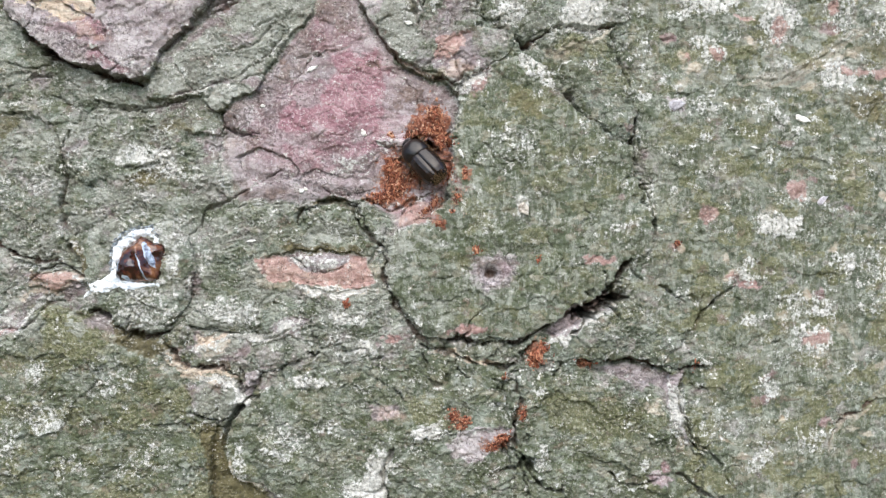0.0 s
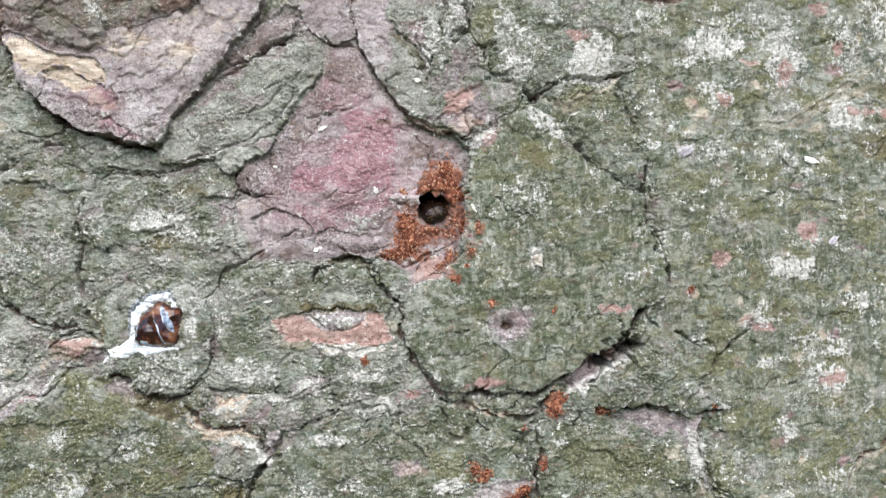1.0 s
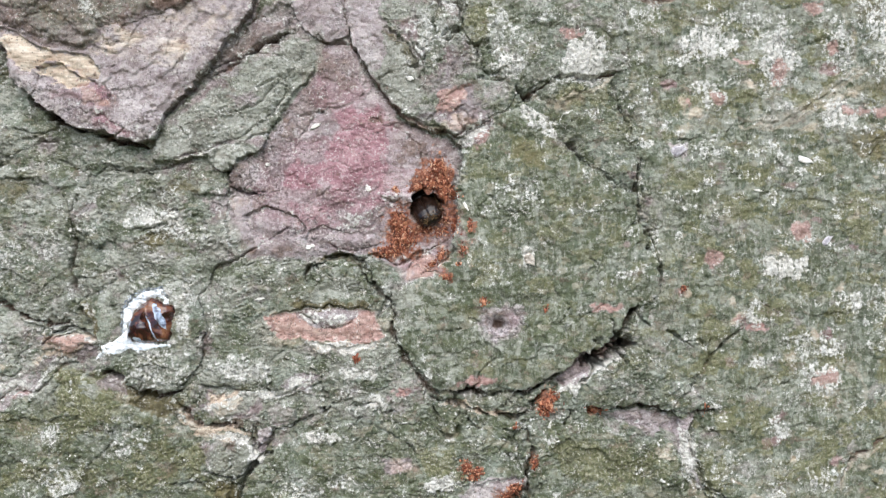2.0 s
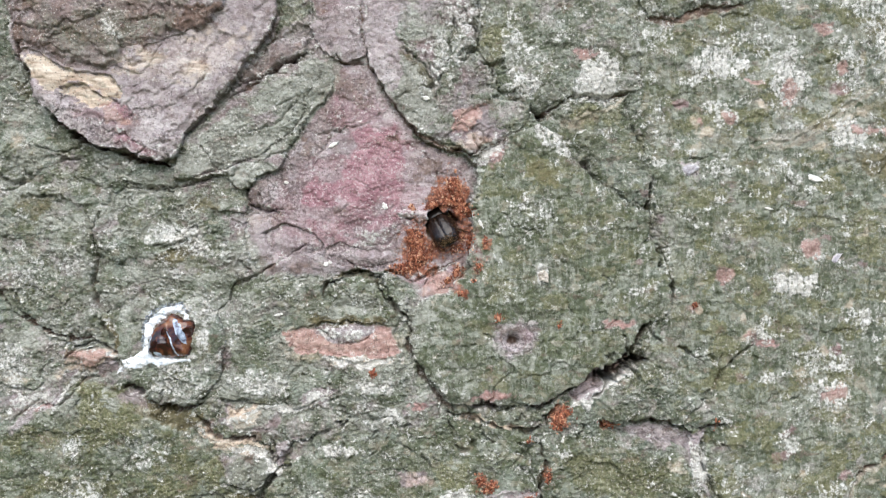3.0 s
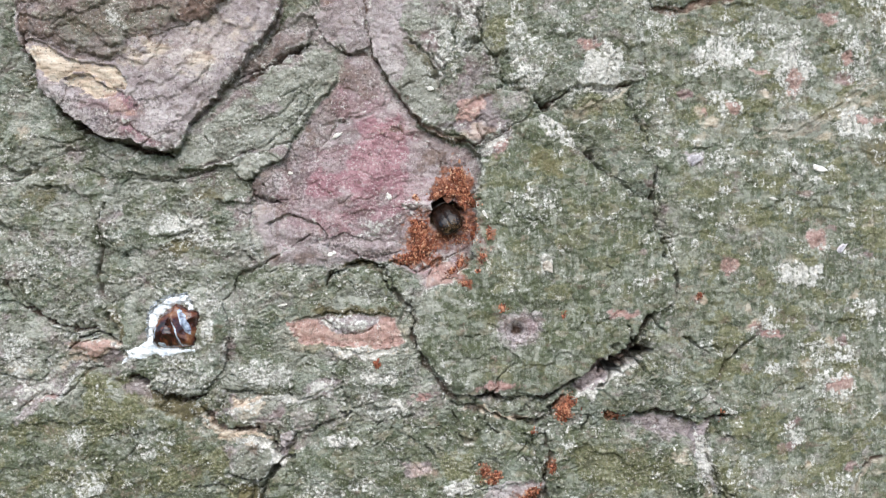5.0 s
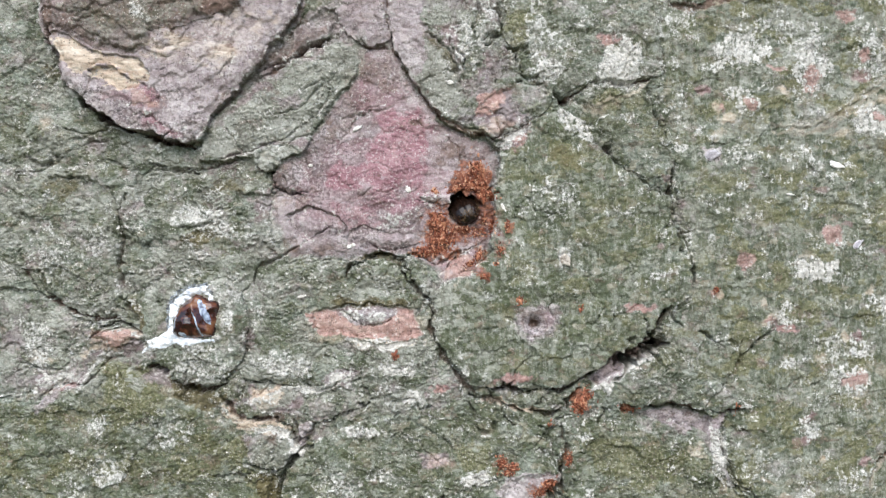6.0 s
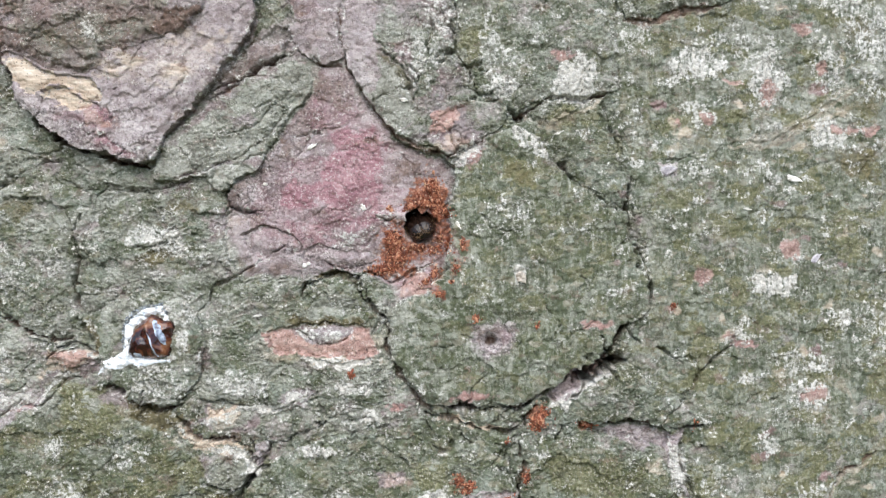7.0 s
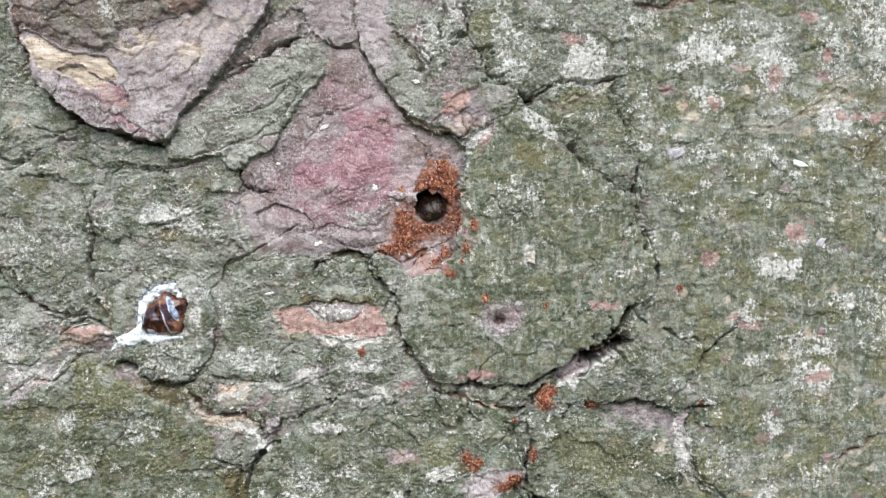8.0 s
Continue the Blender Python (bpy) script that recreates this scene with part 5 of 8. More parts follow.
for spot in ((-0.62, 7.85, 2.2, 1.8, 0.42), (-8.21, 12.98, 2.4, 2.4, 0.40, 30), (-13.59, 4.96, 2.0, 1.0, 0.45), (-14.72, 1.83, 1.0, 2.0, 0.40), (-11.79, 0.04, 2.4, 0.6, 0.42)):
    patch(brown, *spot)
patch(moss, 8.1, 7.74, 1.5, 1.2, 1.25)
patch(moss, 12.62, 12.08, 1.2, 0.8, 1.15)
patch(moss, 4.51, 14.7, 1.0, 1.2, 1.1)
patch(moss, 0.27, -13.56, 3.0, 1.0, 1.15)
patch(moss, 4.74, -13.9, 3.4, 1.0, 1.1)
patch(moss, -15.84, -20.54, 1.2, 3.0, 1.2)
patch(moss, -6.42, -1.29, 2.2, 0.7, 1.0)
patch(moss, -14.72, 11.23, 3.2, 1.2, 0.62, 35)
patch(moss, -1.87, 14.99, 1.0, 2.4, 0.72)
patch(moss, 0.49, 16.11, 1.2, 3.0, 0.9)
patch(moss, -11.12, 12.33, 2.6, 0.8, 0.7, 45)
for spot in ((-23.51, -4.68, 0.4, 0.8, 0.8), (-20.39, -3.46, 0.8, 0.3, 0.9), (-19.7, -7.14, 0.6, 0.4, 1.1), (-19.02, -5.79, 0.5, 1.6, 0.75)):
    patch(lichen, *spot)
patch(moss, -21.76, 9.26, 0.9, 0.8, 0.6)
patch(moss, 1.16, 2.72, 1.4, 2.6, 0.50)

for spot in ((-11.29, 5.91, 1.8, 1.3, 0.95), (-8.62, 1.15, 1.6, 1.0, 0.95), (-13.53, 6.27, 1.2, 1.4, 0.8), (-8.62, 13.37, 1.0, 1.6, 0.5, -30), (-10.62, 8.49, 0.8, 1.6, 0.5, -25), (-26.25, 10.16, 1.6, 0.5, 0.5, -25), (-21.66, 10.11, 1.2, 0.6, 0.4), (-29.99, 11.34, 1.6, 0.5, 0.4, -35)):
    patch(stripe, *spot)
# skins of the large pieces
area(lilac, [(-34.26, 18.22), (-32.82, 13.19), (-29.52, 10.88), (-26.25, 9.04), (-21.66, 8.19), (-19.61, 10.77), (-17.8, 12.98), (-16.22, 14.3), (-14.65, 16.96), (-13.08, 18.73), (-12.63, 23.17), (-18.03, 23.25), (-17.57, 19.22), (-21.66, 17.5), (-24.41, 17.09), (-25.33, 15.76), (-28.58, 15.37), (-31.4, 16.79)], 0.95, 0.3)
area(tan, [(-24.96, 16.03), (-23.4, 16.0), (-21.38, 15.61), (-21.57, 14.99), (-23.49, 14.84), (-24.78, 15.13)], 0.55, 0.5, 0.8)
area(tan, [(-33.2, 17.01), (-31.4, 16.24), (-29.99, 15.76), (-28.58, 15.1), (-26.25, 14.75), (-25.51, 14.37), (-25.24, 13.7), (-25.51, 13.21), (-26.44, 13.44), (-27.65, 14.0), (-29.52, 14.44), (-30.55, 13.74), (-31.4, 13.98), (-32.35, 15.0)], 1.0, 0.12)
area(tan, [(-29.99, 14.04), (-28.58, 14.11), (-26.72, 13.27), (-25.42, 12.98), (-26.44, 12.46), (-27.41, 12.42), (-28.21, 12.93), (-29.52, 13.31)], 0.95, 0.12)
area(red, [(-26.72, 12.37), (-25.42, 12.62), (-24.5, 11.71), (-24.13, 10.99), (-24.96, 10.64), (-26.25, 11.28)], 0.45, 0.35, 0.6)
area(tan, [(-26.72, 12.37), (-25.42, 12.62), (-24.5, 11.71), (-24.13, 10.99), (-24.96, 10.64), (-26.25, 11.28)], 0.34, 0.35, 0.6)
area(brown, [(-20.93, 18.38), (-19.93, 19.44), (-18.39, 20.04), (-16.94, 20.73), (-17.21, 19.84), (-18.84, 18.97), (-19.84, 18.18)], 1.1, 0.2, 0.5)
area(lichen, [(-25.98, 18.92), (-25.05, 18.54), (-24.87, 17.64), (-25.51, 17.56), (-26.07, 18.2)], 0.8, 0.3, 0.7)
area(red, [(-26.25, 10.61), (-24.41, 10.14), (-22.34, 8.64), (-23.03, 8.56), (-24.96, 9.56)], 0.42, 0.3)
area(brown, [(-33.59, 18.93), (-32.73, 18.99), (-32.44, 17.99), (-33.01, 17.55), (-33.49, 18.02)], 0.85, 0.2)
area(moss, [(-22.48, 9.99), (-21.2, 10.42), (-20.38, 9.79), (-20.84, 8.99), (-22.02, 8.91)], 0.55, 0.3, 0.6)
area(lilac, [(-17.8, 13.16), (-14.87, 16.7), (-12.63, 19.17), (-8.17, 20.48), (-6.39, 19.14), (-6.17, 16.03), (-8.17, 16.03), (-10.13, 16.93), (-11.29, 16.31), (-13.53, 14.91), (-17.12, 12.62)], 0.55, 0.4)
area(brown, [(-16.67, 13.95), (-15.77, 15.28), (-13.98, 17.14), (-12.63, 16.5), (-13.35, 15.35), (-15.32, 14.3)], 0.55, 0.4)
area(grey, [(-21.66, 7.65), (-19.61, 9.87), (-17.12, 11.99), (-13.98, 13.84), (-10.62, 16.04), (-8.17, 16.92), (-7.64, 16.03), (-8.62, 13.81), (-10.13, 12.49), (-11.74, 10.27), (-12.63, 8.5), (-16.22, 7.98), (-19.84, 7.1)], 0.95, 0.4)
area(lilac, [(-15.32, 11.71), (-13.53, 12.5), (-12.41, 11.96), (-13.53, 10.9), (-14.87, 10.91)], 0.6, 0.4)
area(grey, [(-16.76, 7.71), (-13.08, 8.14), (-13.17, 7.07), (-15.77, 6.28), (-16.58, 6.46)], 0.8, 0.2)
area(grey, [(-5.73, 15.58), (-3.73, 16.91), (-1.73, 16.03), (-0.71, 13.81), (-0.62, 11.15), (-2.18, 10.92), (-3.73, 12.47)], 0.8, 0.4)
area(lilac, [(-5.95, 19.58), (-3.73, 19.58), (-3.46, 16.91), (-4.17, 13.81), (-5.15, 14.7), (-5.95, 16.03)], 0.85, 0.4)
area(olive, [(-3.51, 16.83), (-2.58, 16.65), (-1.51, 15.76), (-0.8, 13.99), (-1.24, 13.9), (-2.04, 15.5), (-3.2, 16.29)], 0.6, 0.25)
area(lilac, [(-11.74, 6.27), (-9.95, 8.93), (-8.62, 11.15), (-6.39, 14.25), (-4.17, 12.47), (-1.95, 10.26), (0.71, 8.48), (1.16, 6.71), (-1.07, 4.93), (-1.95, 3.15), (-2.84, 0.93), (-6.39, 0.04), (-9.95, 0.49), (-13.98, 0.04), (-15.32, 1.83), (-15.32, 4.05), (-13.98, 5.83)], 0.62, 0.6)
area(red, [(-13.98, 4.94), (-10.85, 8.49), (-8.17, 12.92), (-5.51, 12.92), (-1.95, 10.26), (0.71, 7.6), (-1.07, 4.93), (-3.73, 1.38), (-6.39, 0.22), (-9.95, 0.4), (-13.53, 0.49)], 0.36, 1.0, 1.2)
area(red, [(-7.91, 6.71), (-7.19, 9.1), (-6.39, 10.43), (-4.17, 10.52), (-3.02, 9.72), (-3.55, 7.95), (-4.0, 5.37), (-5.95, 4.66), (-7.64, 4.93), (-8.44, 5.82)], 0.98, 0.8, 0.9)
area(red, [(-10.62, 3.07), (-8.17, 3.6), (-6.39, 4.4), (-4.17, 4.04), (-3.73, 4.93), (-3.2, 4.26), (-4.17, 2.89), (-6.39, 2.53), (-8.17, 2.0), (-10.13, 2.18)], 0.66, 0.7, 1.1)
area(red, [(-11.11, 6.0), (-9.95, 6.44), (-8.62, 6.09), (-8.53, 4.93), (-9.95, 4.49), (-10.93, 4.84)], 0.95, 0.35, 0.4)
area(brown, [(-3.73, 10.7), (-1.95, 10.17), (0.27, 9.11), (0.71, 7.6), (-0.62, 7.95), (-1.95, 9.1), (-3.55, 9.81)], 0.45, 0.5, 0.6)
area(lilac, [(-3.73, 8.92), (-1.07, 8.48), (0.27, 6.71), (-1.07, 5.37), (-3.73, 4.93)], 0.9, 0.5, 0.6)
area(lilac, [(-4.17, 3.95), (-2.4, 4.22), (-1.24, 4.13), (-1.86, 3.42), (-3.2, 3.33)], 1.0, 0.2)
area(lilac, [(-6.39, 1.82), (-5.95, 3.33), (-4.17, 4.04), (-3.64, 3.06), (-4.17, 1.91), (-5.51, 1.55)], 1.0, 0.25)
area(lilac, [(-13.98, 2.71), (-12.63, 2.8), (-10.85, 2.44), (-10.85, 0.04), (-12.63, -0.22), (-13.8, 0.49)], 0.85, 0.35)
area(brown, [(-15.32, 5.48), (-13.98, 4.94), (-12.63, 4.05), (-13.98, 4.05), (-15.14, 4.23)], 0.5, 0.35)
area(tan, [(-15.5, 3.79), (-13.98, 3.96), (-13.71, 3.25), (-15.05, 2.98)], 0.35, 0.3)
area(brown, [(0.98, 12.13), (2.93, 12.58), (3.2, 11.51), (2.04, 10.53), (0.8, 10.53)], 0.30, 0.25)
area(tan, [(0.98, 12.13), (2.93, 12.58), (3.2, 11.51), (2.04, 10.53), (0.8, 10.53)], 0.45, 0.25)
area(red, [(0.98, 12.13), (2.93, 12.58), (3.2, 11.51), (2.04, 10.53), (0.8, 10.53)], 0.75, 0.25)
area(lilac, [(1.24, 10.35), (2.71, 10.71), (3.38, 10.45), (2.76, 9.11), (1.69, 9.02)], 0.9, 0.25)
area(lilac, [(2.76, 7.96), (3.38, 8.76), (4.63, 9.56), (4.98, 9.74), (4.27, 8.23), (3.38, 7.78)], 0.95, 0.2)
area(lichen, [(3.73, 8.14), (4.45, 8.94), (4.89, 9.56), (4.71, 8.67), (4.09, 7.96)], 0.9, 0.15)
area(lilac, [(-33.78, 18.66), (-32.92, 17.37), (-31.4, 16.97), (-30.08, 16.12), (-28.58, 15.46), (-26.25, 15.06), (-25.14, 15.76), (-24.59, 16.74), (-21.66, 17.41), (-18.39, 18.7), (-17.12, 23.23), (-34.74, 23.69)], 0.25, 0.2)
area(brown, [(-32.82, 23.62), (-32.82, 17.73), (-30.46, 16.31), (-26.25, 15.33), (-24.87, 16.83), (-20.75, 17.93), (-18.03, 23.25)], 0.42, 0.4, 1.4)
area(moss, [(-31.4, 23.57), (-31.87, 18.61), (-29.05, 15.83), (-25.79, 15.59), (-24.41, 17.54), (-20.29, 18.37), (-18.03, 23.25)], 0.50, 0.4, 1.6)
area(tan, [(-24.59, 17.01), (-21.66, 17.32), (-18.03, 18.34), (-15.32, 18.31), (-16.22, 15.2), (-19.84, 13.89), (-23.95, 14.4)], 0.30, 0.8, 1.2)
area(brown, [(-12.27, 7.69), (-11.29, 9.82), (-9.69, 12.49), (-8.17, 14.61), (-6.39, 14.61), (-7.73, 11.59), (-9.42, 9.55), (-10.85, 6.62)], 0.42, 0.6, 1.2)
area(brown, [(-15.32, 3.61), (-12.63, 6.72), (-10.85, 6.27), (-11.74, 4.05), (-13.53, 2.71)], 0.36, 0.6, 1.2)
area(brown, [(-9.95, 1.82), (-7.28, 1.82), (-6.39, 0.49), (-9.51, 0.22)], 0.40, 0.5, 1.2)
area(flaky, [(-6.39, 1.73), (-6.04, 3.33), (-4.17, 4.13), (-3.55, 3.06), (-4.17, 1.82), (-5.51, 1.47)], 0.1, 0.3)
for k in range(1, 6):
    crack([(-5.9 + 0.42 * k, 1.75 + 0.12 * k), (-5.2 + 0.42 * k, 2.6 + 0.12 * k), (-4.6 + 0.40 * k, 3.3 + 0.05 * k)], 0.07, 0.06, 0.3)
# the torn pinkish flake and its neighbours
area(red, [(-12.72, -5.38), (-12.1, -4.94), (-10.13, -5.11), (-9.69, -6.0), (-7.28, -6.17), (-5.33, -5.11), (-4.08, -4.66), (-3.64, -7.06), (-4.17, -7.59), (-6.39, -7.33), (-9.06, -7.33), (-11.92, -6.89)], 0.62, 0.2)
area(tan, [(-12.72, -5.38), (-12.1, -4.94), (-10.13, -5.11), (-9.69, -6.0), (-7.28, -6.17), (-5.33, -5.11), (-4.08, -4.66), (-3.64, -7.06), (-4.17, -7.59), (-6.39, -7.33), (-9.06, -7.33), (-11.92, -6.89)], 0.55, 0.2)
area(olive, [(-10.85, -4.22), (-8.17, -4.22), (-4.17, -4.4), (-5.33, -4.93), (-6.39, -4.71), (-10.13, -4.89)], 0.75, 0.15)
area(lichen, [(-10.13, -5.07), (-8.62, -5.2), (-5.95, -5.11), (-7.19, -5.99), (-9.42, -5.91)], 0.85, 0.15)
area(moss, [(-9.15, -1.29), (-6.39, -0.93), (-4.79, -1.91), (-4.17, -3.51), (-8.17, -3.86), (-9.33, -3.07)], 1.1, 0.3)
area(grey, [(-9.15, -1.29), (-6.39, -0.93), (-4.79, -1.91), (-4.17, -3.51), (-8.17, -3.86), (-9.33, -3.07)], 0.0, 0.3)
area(olive, [(-9.06, -0.93), (-8.17, -0.4), (-5.95, -0.49), (-5.42, -0.93), (-7.73, -1.11)], 0.7, 0.2)
area(flaky, [(-12.72, -5.38), (-12.1, -4.94), (-4.08, -4.66), (-3.64, -7.06), (-4.17, -7.59), (-9.06, -7.33), (-11.92, -6.89)], 0.15, 0.2)
# wet olive ledges
area(olive, [(-23.86, -10.36), (-22.3, -11.24), (-19.84, -11.93), (-19.02, -11.74), (-19.38, -12.73), (-21.11, -13.02), (-23.4, -11.97)], 0.95, 0.25)
area(lilac, [(-25.98, -10.38), (-25.24, -9.74), (-24.13, -10.18), (-23.4, -11.07), (-24.41, -11.26), (-25.61, -10.92)], 0.7, 0.2)
area(brown, [(-25.98, -10.38), (-25.24, -9.74), (-24.13, -10.18), (-23.4, -11.07), (-24.41, -11.26), (-25.61, -10.92)], 0.40, 0.2)
area(olive, [(-27.46, -4.46), (-26.9, -4.27), (-25.98, -4.99), (-25.51, -6.24), (-25.7, -7.23), (-26.16, -6.97), (-26.25, -5.62), (-26.9, -4.9)], 0.8, 0.2)
area(olive, [(-16.67, -18.23), (-15.32, -18.22), (-14.78, -19.99), (-13.98, -21.76), (-11.74, -23.08), (-9.95, -24.84), (-15.32, -24.9), (-16.22, -21.35)], 0.95, 0.3)
area(tan, [(-19.11, -12.82), (-18.21, -13.7), (-16.22, -14.48), (-14.06, -14.91), (-15.32, -15.19), (-17.12, -14.85), (-18.57, -14.06)], 0.62, 0.2)
area(lilac, [(-13.35, -14.02), (-12.45, -14.1), (-12.27, -15.08), (-12.9, -15.88), (-13.62, -15.35)], 0.8, 0.15)
area(grey, [(-13.35, -14.02), (-12.45, -14.1), (-12.27, -15.08), (-12.9, -15.88), (-13.62, -15.35)], 0.6, 0.15)
area(grey, [(-17.35, -12.53), (-15.32, -11.54), (-13.26, -10.81), (-12.99, -11.52), (-13.98, -12.86), (-16.22, -13.41)], 0.8, 0.35)
area(tan, [(-17.12, -12.53), (-15.77, -11.9), (-14.6, -11.53), (-15.32, -12.69), (-16.58, -13.15)], 0.40, 0.35)
area(grey, [(-16.94, -15.56), (-15.32, -14.92), (-13.53, -15.08), (-13.35, -16.24), (-14.15, -17.4), (-16.22, -17.69), (-17.03, -17.08)], 0.65, 0.35)
area(grey, [(-18.21, -9.86), (-17.12, -8.87), (-14.87, -8.68), (-13.8, -9.75), (-13.98, -10.73), (-15.77, -10.74), (-17.3, -10.66)], 0.55, 0.5)
area(brown, [(-29.8, -8.17), (-28.58, -7.08), (-26.9, -6.7), (-25.98, -7.15), (-27.18, -7.79), (-28.3, -8.43)], 0.30, 0.2)
area(tan, [(-29.8, -8.17), (-28.58, -7.08), (-26.9, -6.7), (-25.98, -7.15), (-27.18, -7.79), (-28.3, -8.43)], 0.75, 0.2)
area(lilac, [(-28.11, -7.79), (-26.44, -7.33), (-25.98, -8.13), (-27.37, -8.6)], 0.8, 0.2)
area(lilac, [(-32.82, -10.84), (-30.93, -9.9), (-30.64, -10.98), (-32.82, -12.01), (-34.74, -13.59), (-35.22, -13.15), (-33.78, -11.76)], 0.7, 0.3)
area(tan, [(-31.4, -8.55), (-29.99, -7.72), (-29.52, -8.08), (-30.74, -9.18), (-31.59, -9.46)], 0.5, 0.3)
area(tan, [(-35.7, -8.15), (-34.64, -8.32), (-34.06, -9.31), (-34.93, -9.78), (-35.7, -9.52)], 0.45, 0.3)
area(tan, [(-34.93, 10.96), (-33.97, 10.67), (-33.78, 9.76), (-34.64, 9.59), (-35.22, 10.24)], 0.5, 0.4)
area(olive, [(-34.54, 14.59), (-33.01, 14.65), (-32.82, 13.65), (-33.97, 13.4)], 0.6, 0.4)
area(olive, [(-34.26, 5.95), (-31.4, 5.66), (-30.46, 4.56), (-32.82, 3.49), (-34.45, 4.32)], 0.55, 0.8, 0.8)
area(olive, [(-21.2, 4.96), (-18.03, 5.4), (-17.39, 4.24), (-20.29, 4.25)], 0.6, 0.4, 0.6)
area(olive, [(-23.03, 1.21), (-20.29, 1.65), (-19.29, 0.94), (-21.66, 0.04), (-22.75, 0.4)], 0.7, 0.3, 0.5)
area(grey, [(-17.57, 1.83), (-15.32, 2.72), (-13.98, 0.04), (-16.22, -1.74), (-18.03, -2.19)], 0.6, 0.6, 0.6)
area(grey, [(-30.93, 1.85), (-28.58, 2.3), (-28.11, -0.41), (-30.46, -0.86)], 0.55, 0.6, 0.7)
area(grey, [(-26.49, -1.3), (-24.41, -2.2), (-23.67, -4.44), (-26.25, -4.45)], 0.6, 0.6, 0.7)
# bare fissure faces beside the long crack and the star-shaped opening
area(lilac, [(10.08, -10.31), (11.98, -8.27), (13.24, -8.36), (14.15, -7.39), (14.33, -8.1), (12.61, -9.79), (10.8, -11.12)], 0.8, 0.2)
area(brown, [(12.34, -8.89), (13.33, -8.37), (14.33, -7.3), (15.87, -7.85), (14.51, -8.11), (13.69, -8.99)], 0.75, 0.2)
area(lilac, [(14.42, -13.12), (16.42, -12.79), (19.17, -13.37), (19.45, -14.81), (17.79, -14.96), (15.97, -14.13), (14.51, -13.66)], 0.85, 0.3)
area(lilac, [(19.26, -13.46), (20.74, -13.39), (20.37, -15.28), (21.02, -16.73), (20.37, -17.17), (19.54, -15.71)], 0.85, 0.2)
area(lichen, [(19.72, -14.55), (20.19, -14.55), (20.74, -16.19), (21.02, -16.82), (20.19, -16.99), (19.72, -15.99)], 0.85, 0.25)
area(lilac, [(2.27, -18.98), (3.82, -18.19), (6.5, -17.67), (7.39, -18.04), (6.5, -19.54), (5.16, -20.42), (2.93, -20.4)], 0.9, 0.25)
area(lilac, [(-4.17, -15.94), (-2.84, -15.94), (-0.8, -16.83), (-1.07, -17.36), (-3.29, -17.45)], 0.7, 0.3, 0.6)
# patches of the green field
area(olive, [(6.5, 7.97), (7.84, 7.98), (9.19, 7.18), (9.01, 6.02), (7.13, 6.28)], 0.55, 0.6, 0.8)
area(lilac, [(4.27, -4.85), (6.28, -4.23), (7.39, -4.86), (7.21, -6.64), (5.87, -7.25), (4.71, -6.63)], 0.65, 0.4, 0.6)
area(lichen, [(10.8, 14.78), (11.7, 15.41), (13.87, 15.62), (13.69, 14.01), (13.06, 12.93), (11.43, 13.0), (10.62, 13.7)], 1.25, 0.3)
area(lichen, [(19.82, 15.72), (20.83, 16.64), (22.88, 17.68), (23.63, 17.61), (23.16, 16.33), (22.41, 15.23), (20.56, 15.1)], 1.0, 0.4, 0.8)
area(lichen, [(26.64, 14.14), (27.11, 15.51), (28.64, 15.37), (28.45, 13.72), (27.68, 13.16), (26.83, 13.41)], 1.15, 0.3)
area(lichen, [(21.3, 12.5), (22.6, 12.97), (23.63, 11.99), (23.25, 11.08), (21.95, 11.33)], 0.95, 0.3)
area(lichen, [(31.43, 9.85), (32.89, 11.25), (33.87, 11.09), (37.35, 11.26), (37.35, 10.61), (33.87, 10.45), (33.28, 9.61)], 1.05, 0.3)
area(lichen, [(31.43, 16.54), (33.19, 16.59), (33.87, 15.23), (31.92, 15.09)], 0.9, 0.5, 0.7)
area(lichen, [(26.45, -1.05), (28.07, -1.32), (30.08, -0.96), (29.5, -2.06), (27.97, -2.78), (27.3, -1.96)], 1.25, 0.25)
area(lichen, [(29.21, 1.87), (30.56, 1.69), (30.56, 0.32), (29.21, 0.32)], 0.95, 0.3)
area(lichen, [(29.12, -7.8), (32.89, -8.04), (32.89, -8.87), (29.5, -8.63)], 0.85, 0.2)
area(lichen, [(29.98, -9.55), (32.89, -9.69), (33.09, -10.98), (31.92, -12.06), (30.46, -11.39)], 0.95, 0.4)
area(tan, [(30.46, -10.2), (32.7, -10.24), (32.6, -11.07), (30.75, -11.21)], 0.35, 0.25)
area(lichen, [(25.03, -5.4), (25.98, -4.68), (26.64, -5.68), (25.98, -6.4)], 0.95, 0.3)
area(lichen, [(14.69, -2.19), (16.42, -1.3), (17.15, -1.93), (16.7, -2.74), (15.05, -2.82)], 0.8, 0.4, 0.6)
area(red, [(15.05, -2.11), (16.79, -1.57), (16.88, -2.38), (15.24, -2.64)], 0.35, 0.4)
area(lilac, [(18.99, 7.78), (20.37, 8.07), (20.46, 7.08), (19.17, 6.89)], 0.95, 0.2)
area(olive, [(33.38, 20.28), (37.35, 20.43), (37.35, 17.65), (34.36, 17.37)], 0.5, 1.0, 1.0)
area(olive, [(34.07, 13.4), (37.35, 13.95), (37.35, 11.63), (34.36, 11.75)], 0.5, 0.8, 0.8)
area(olive, [(33.38, 9.43), (37.35, 9.78), (37.35, 6.53), (34.36, 6.68)], 0.62, 0.8, 0.8)
area(olive, [(18.25, 18.93), (22.41, 18.57), (23.34, 17.51), (19.63, 16.89)], 0.45, 0.9, 0.9)
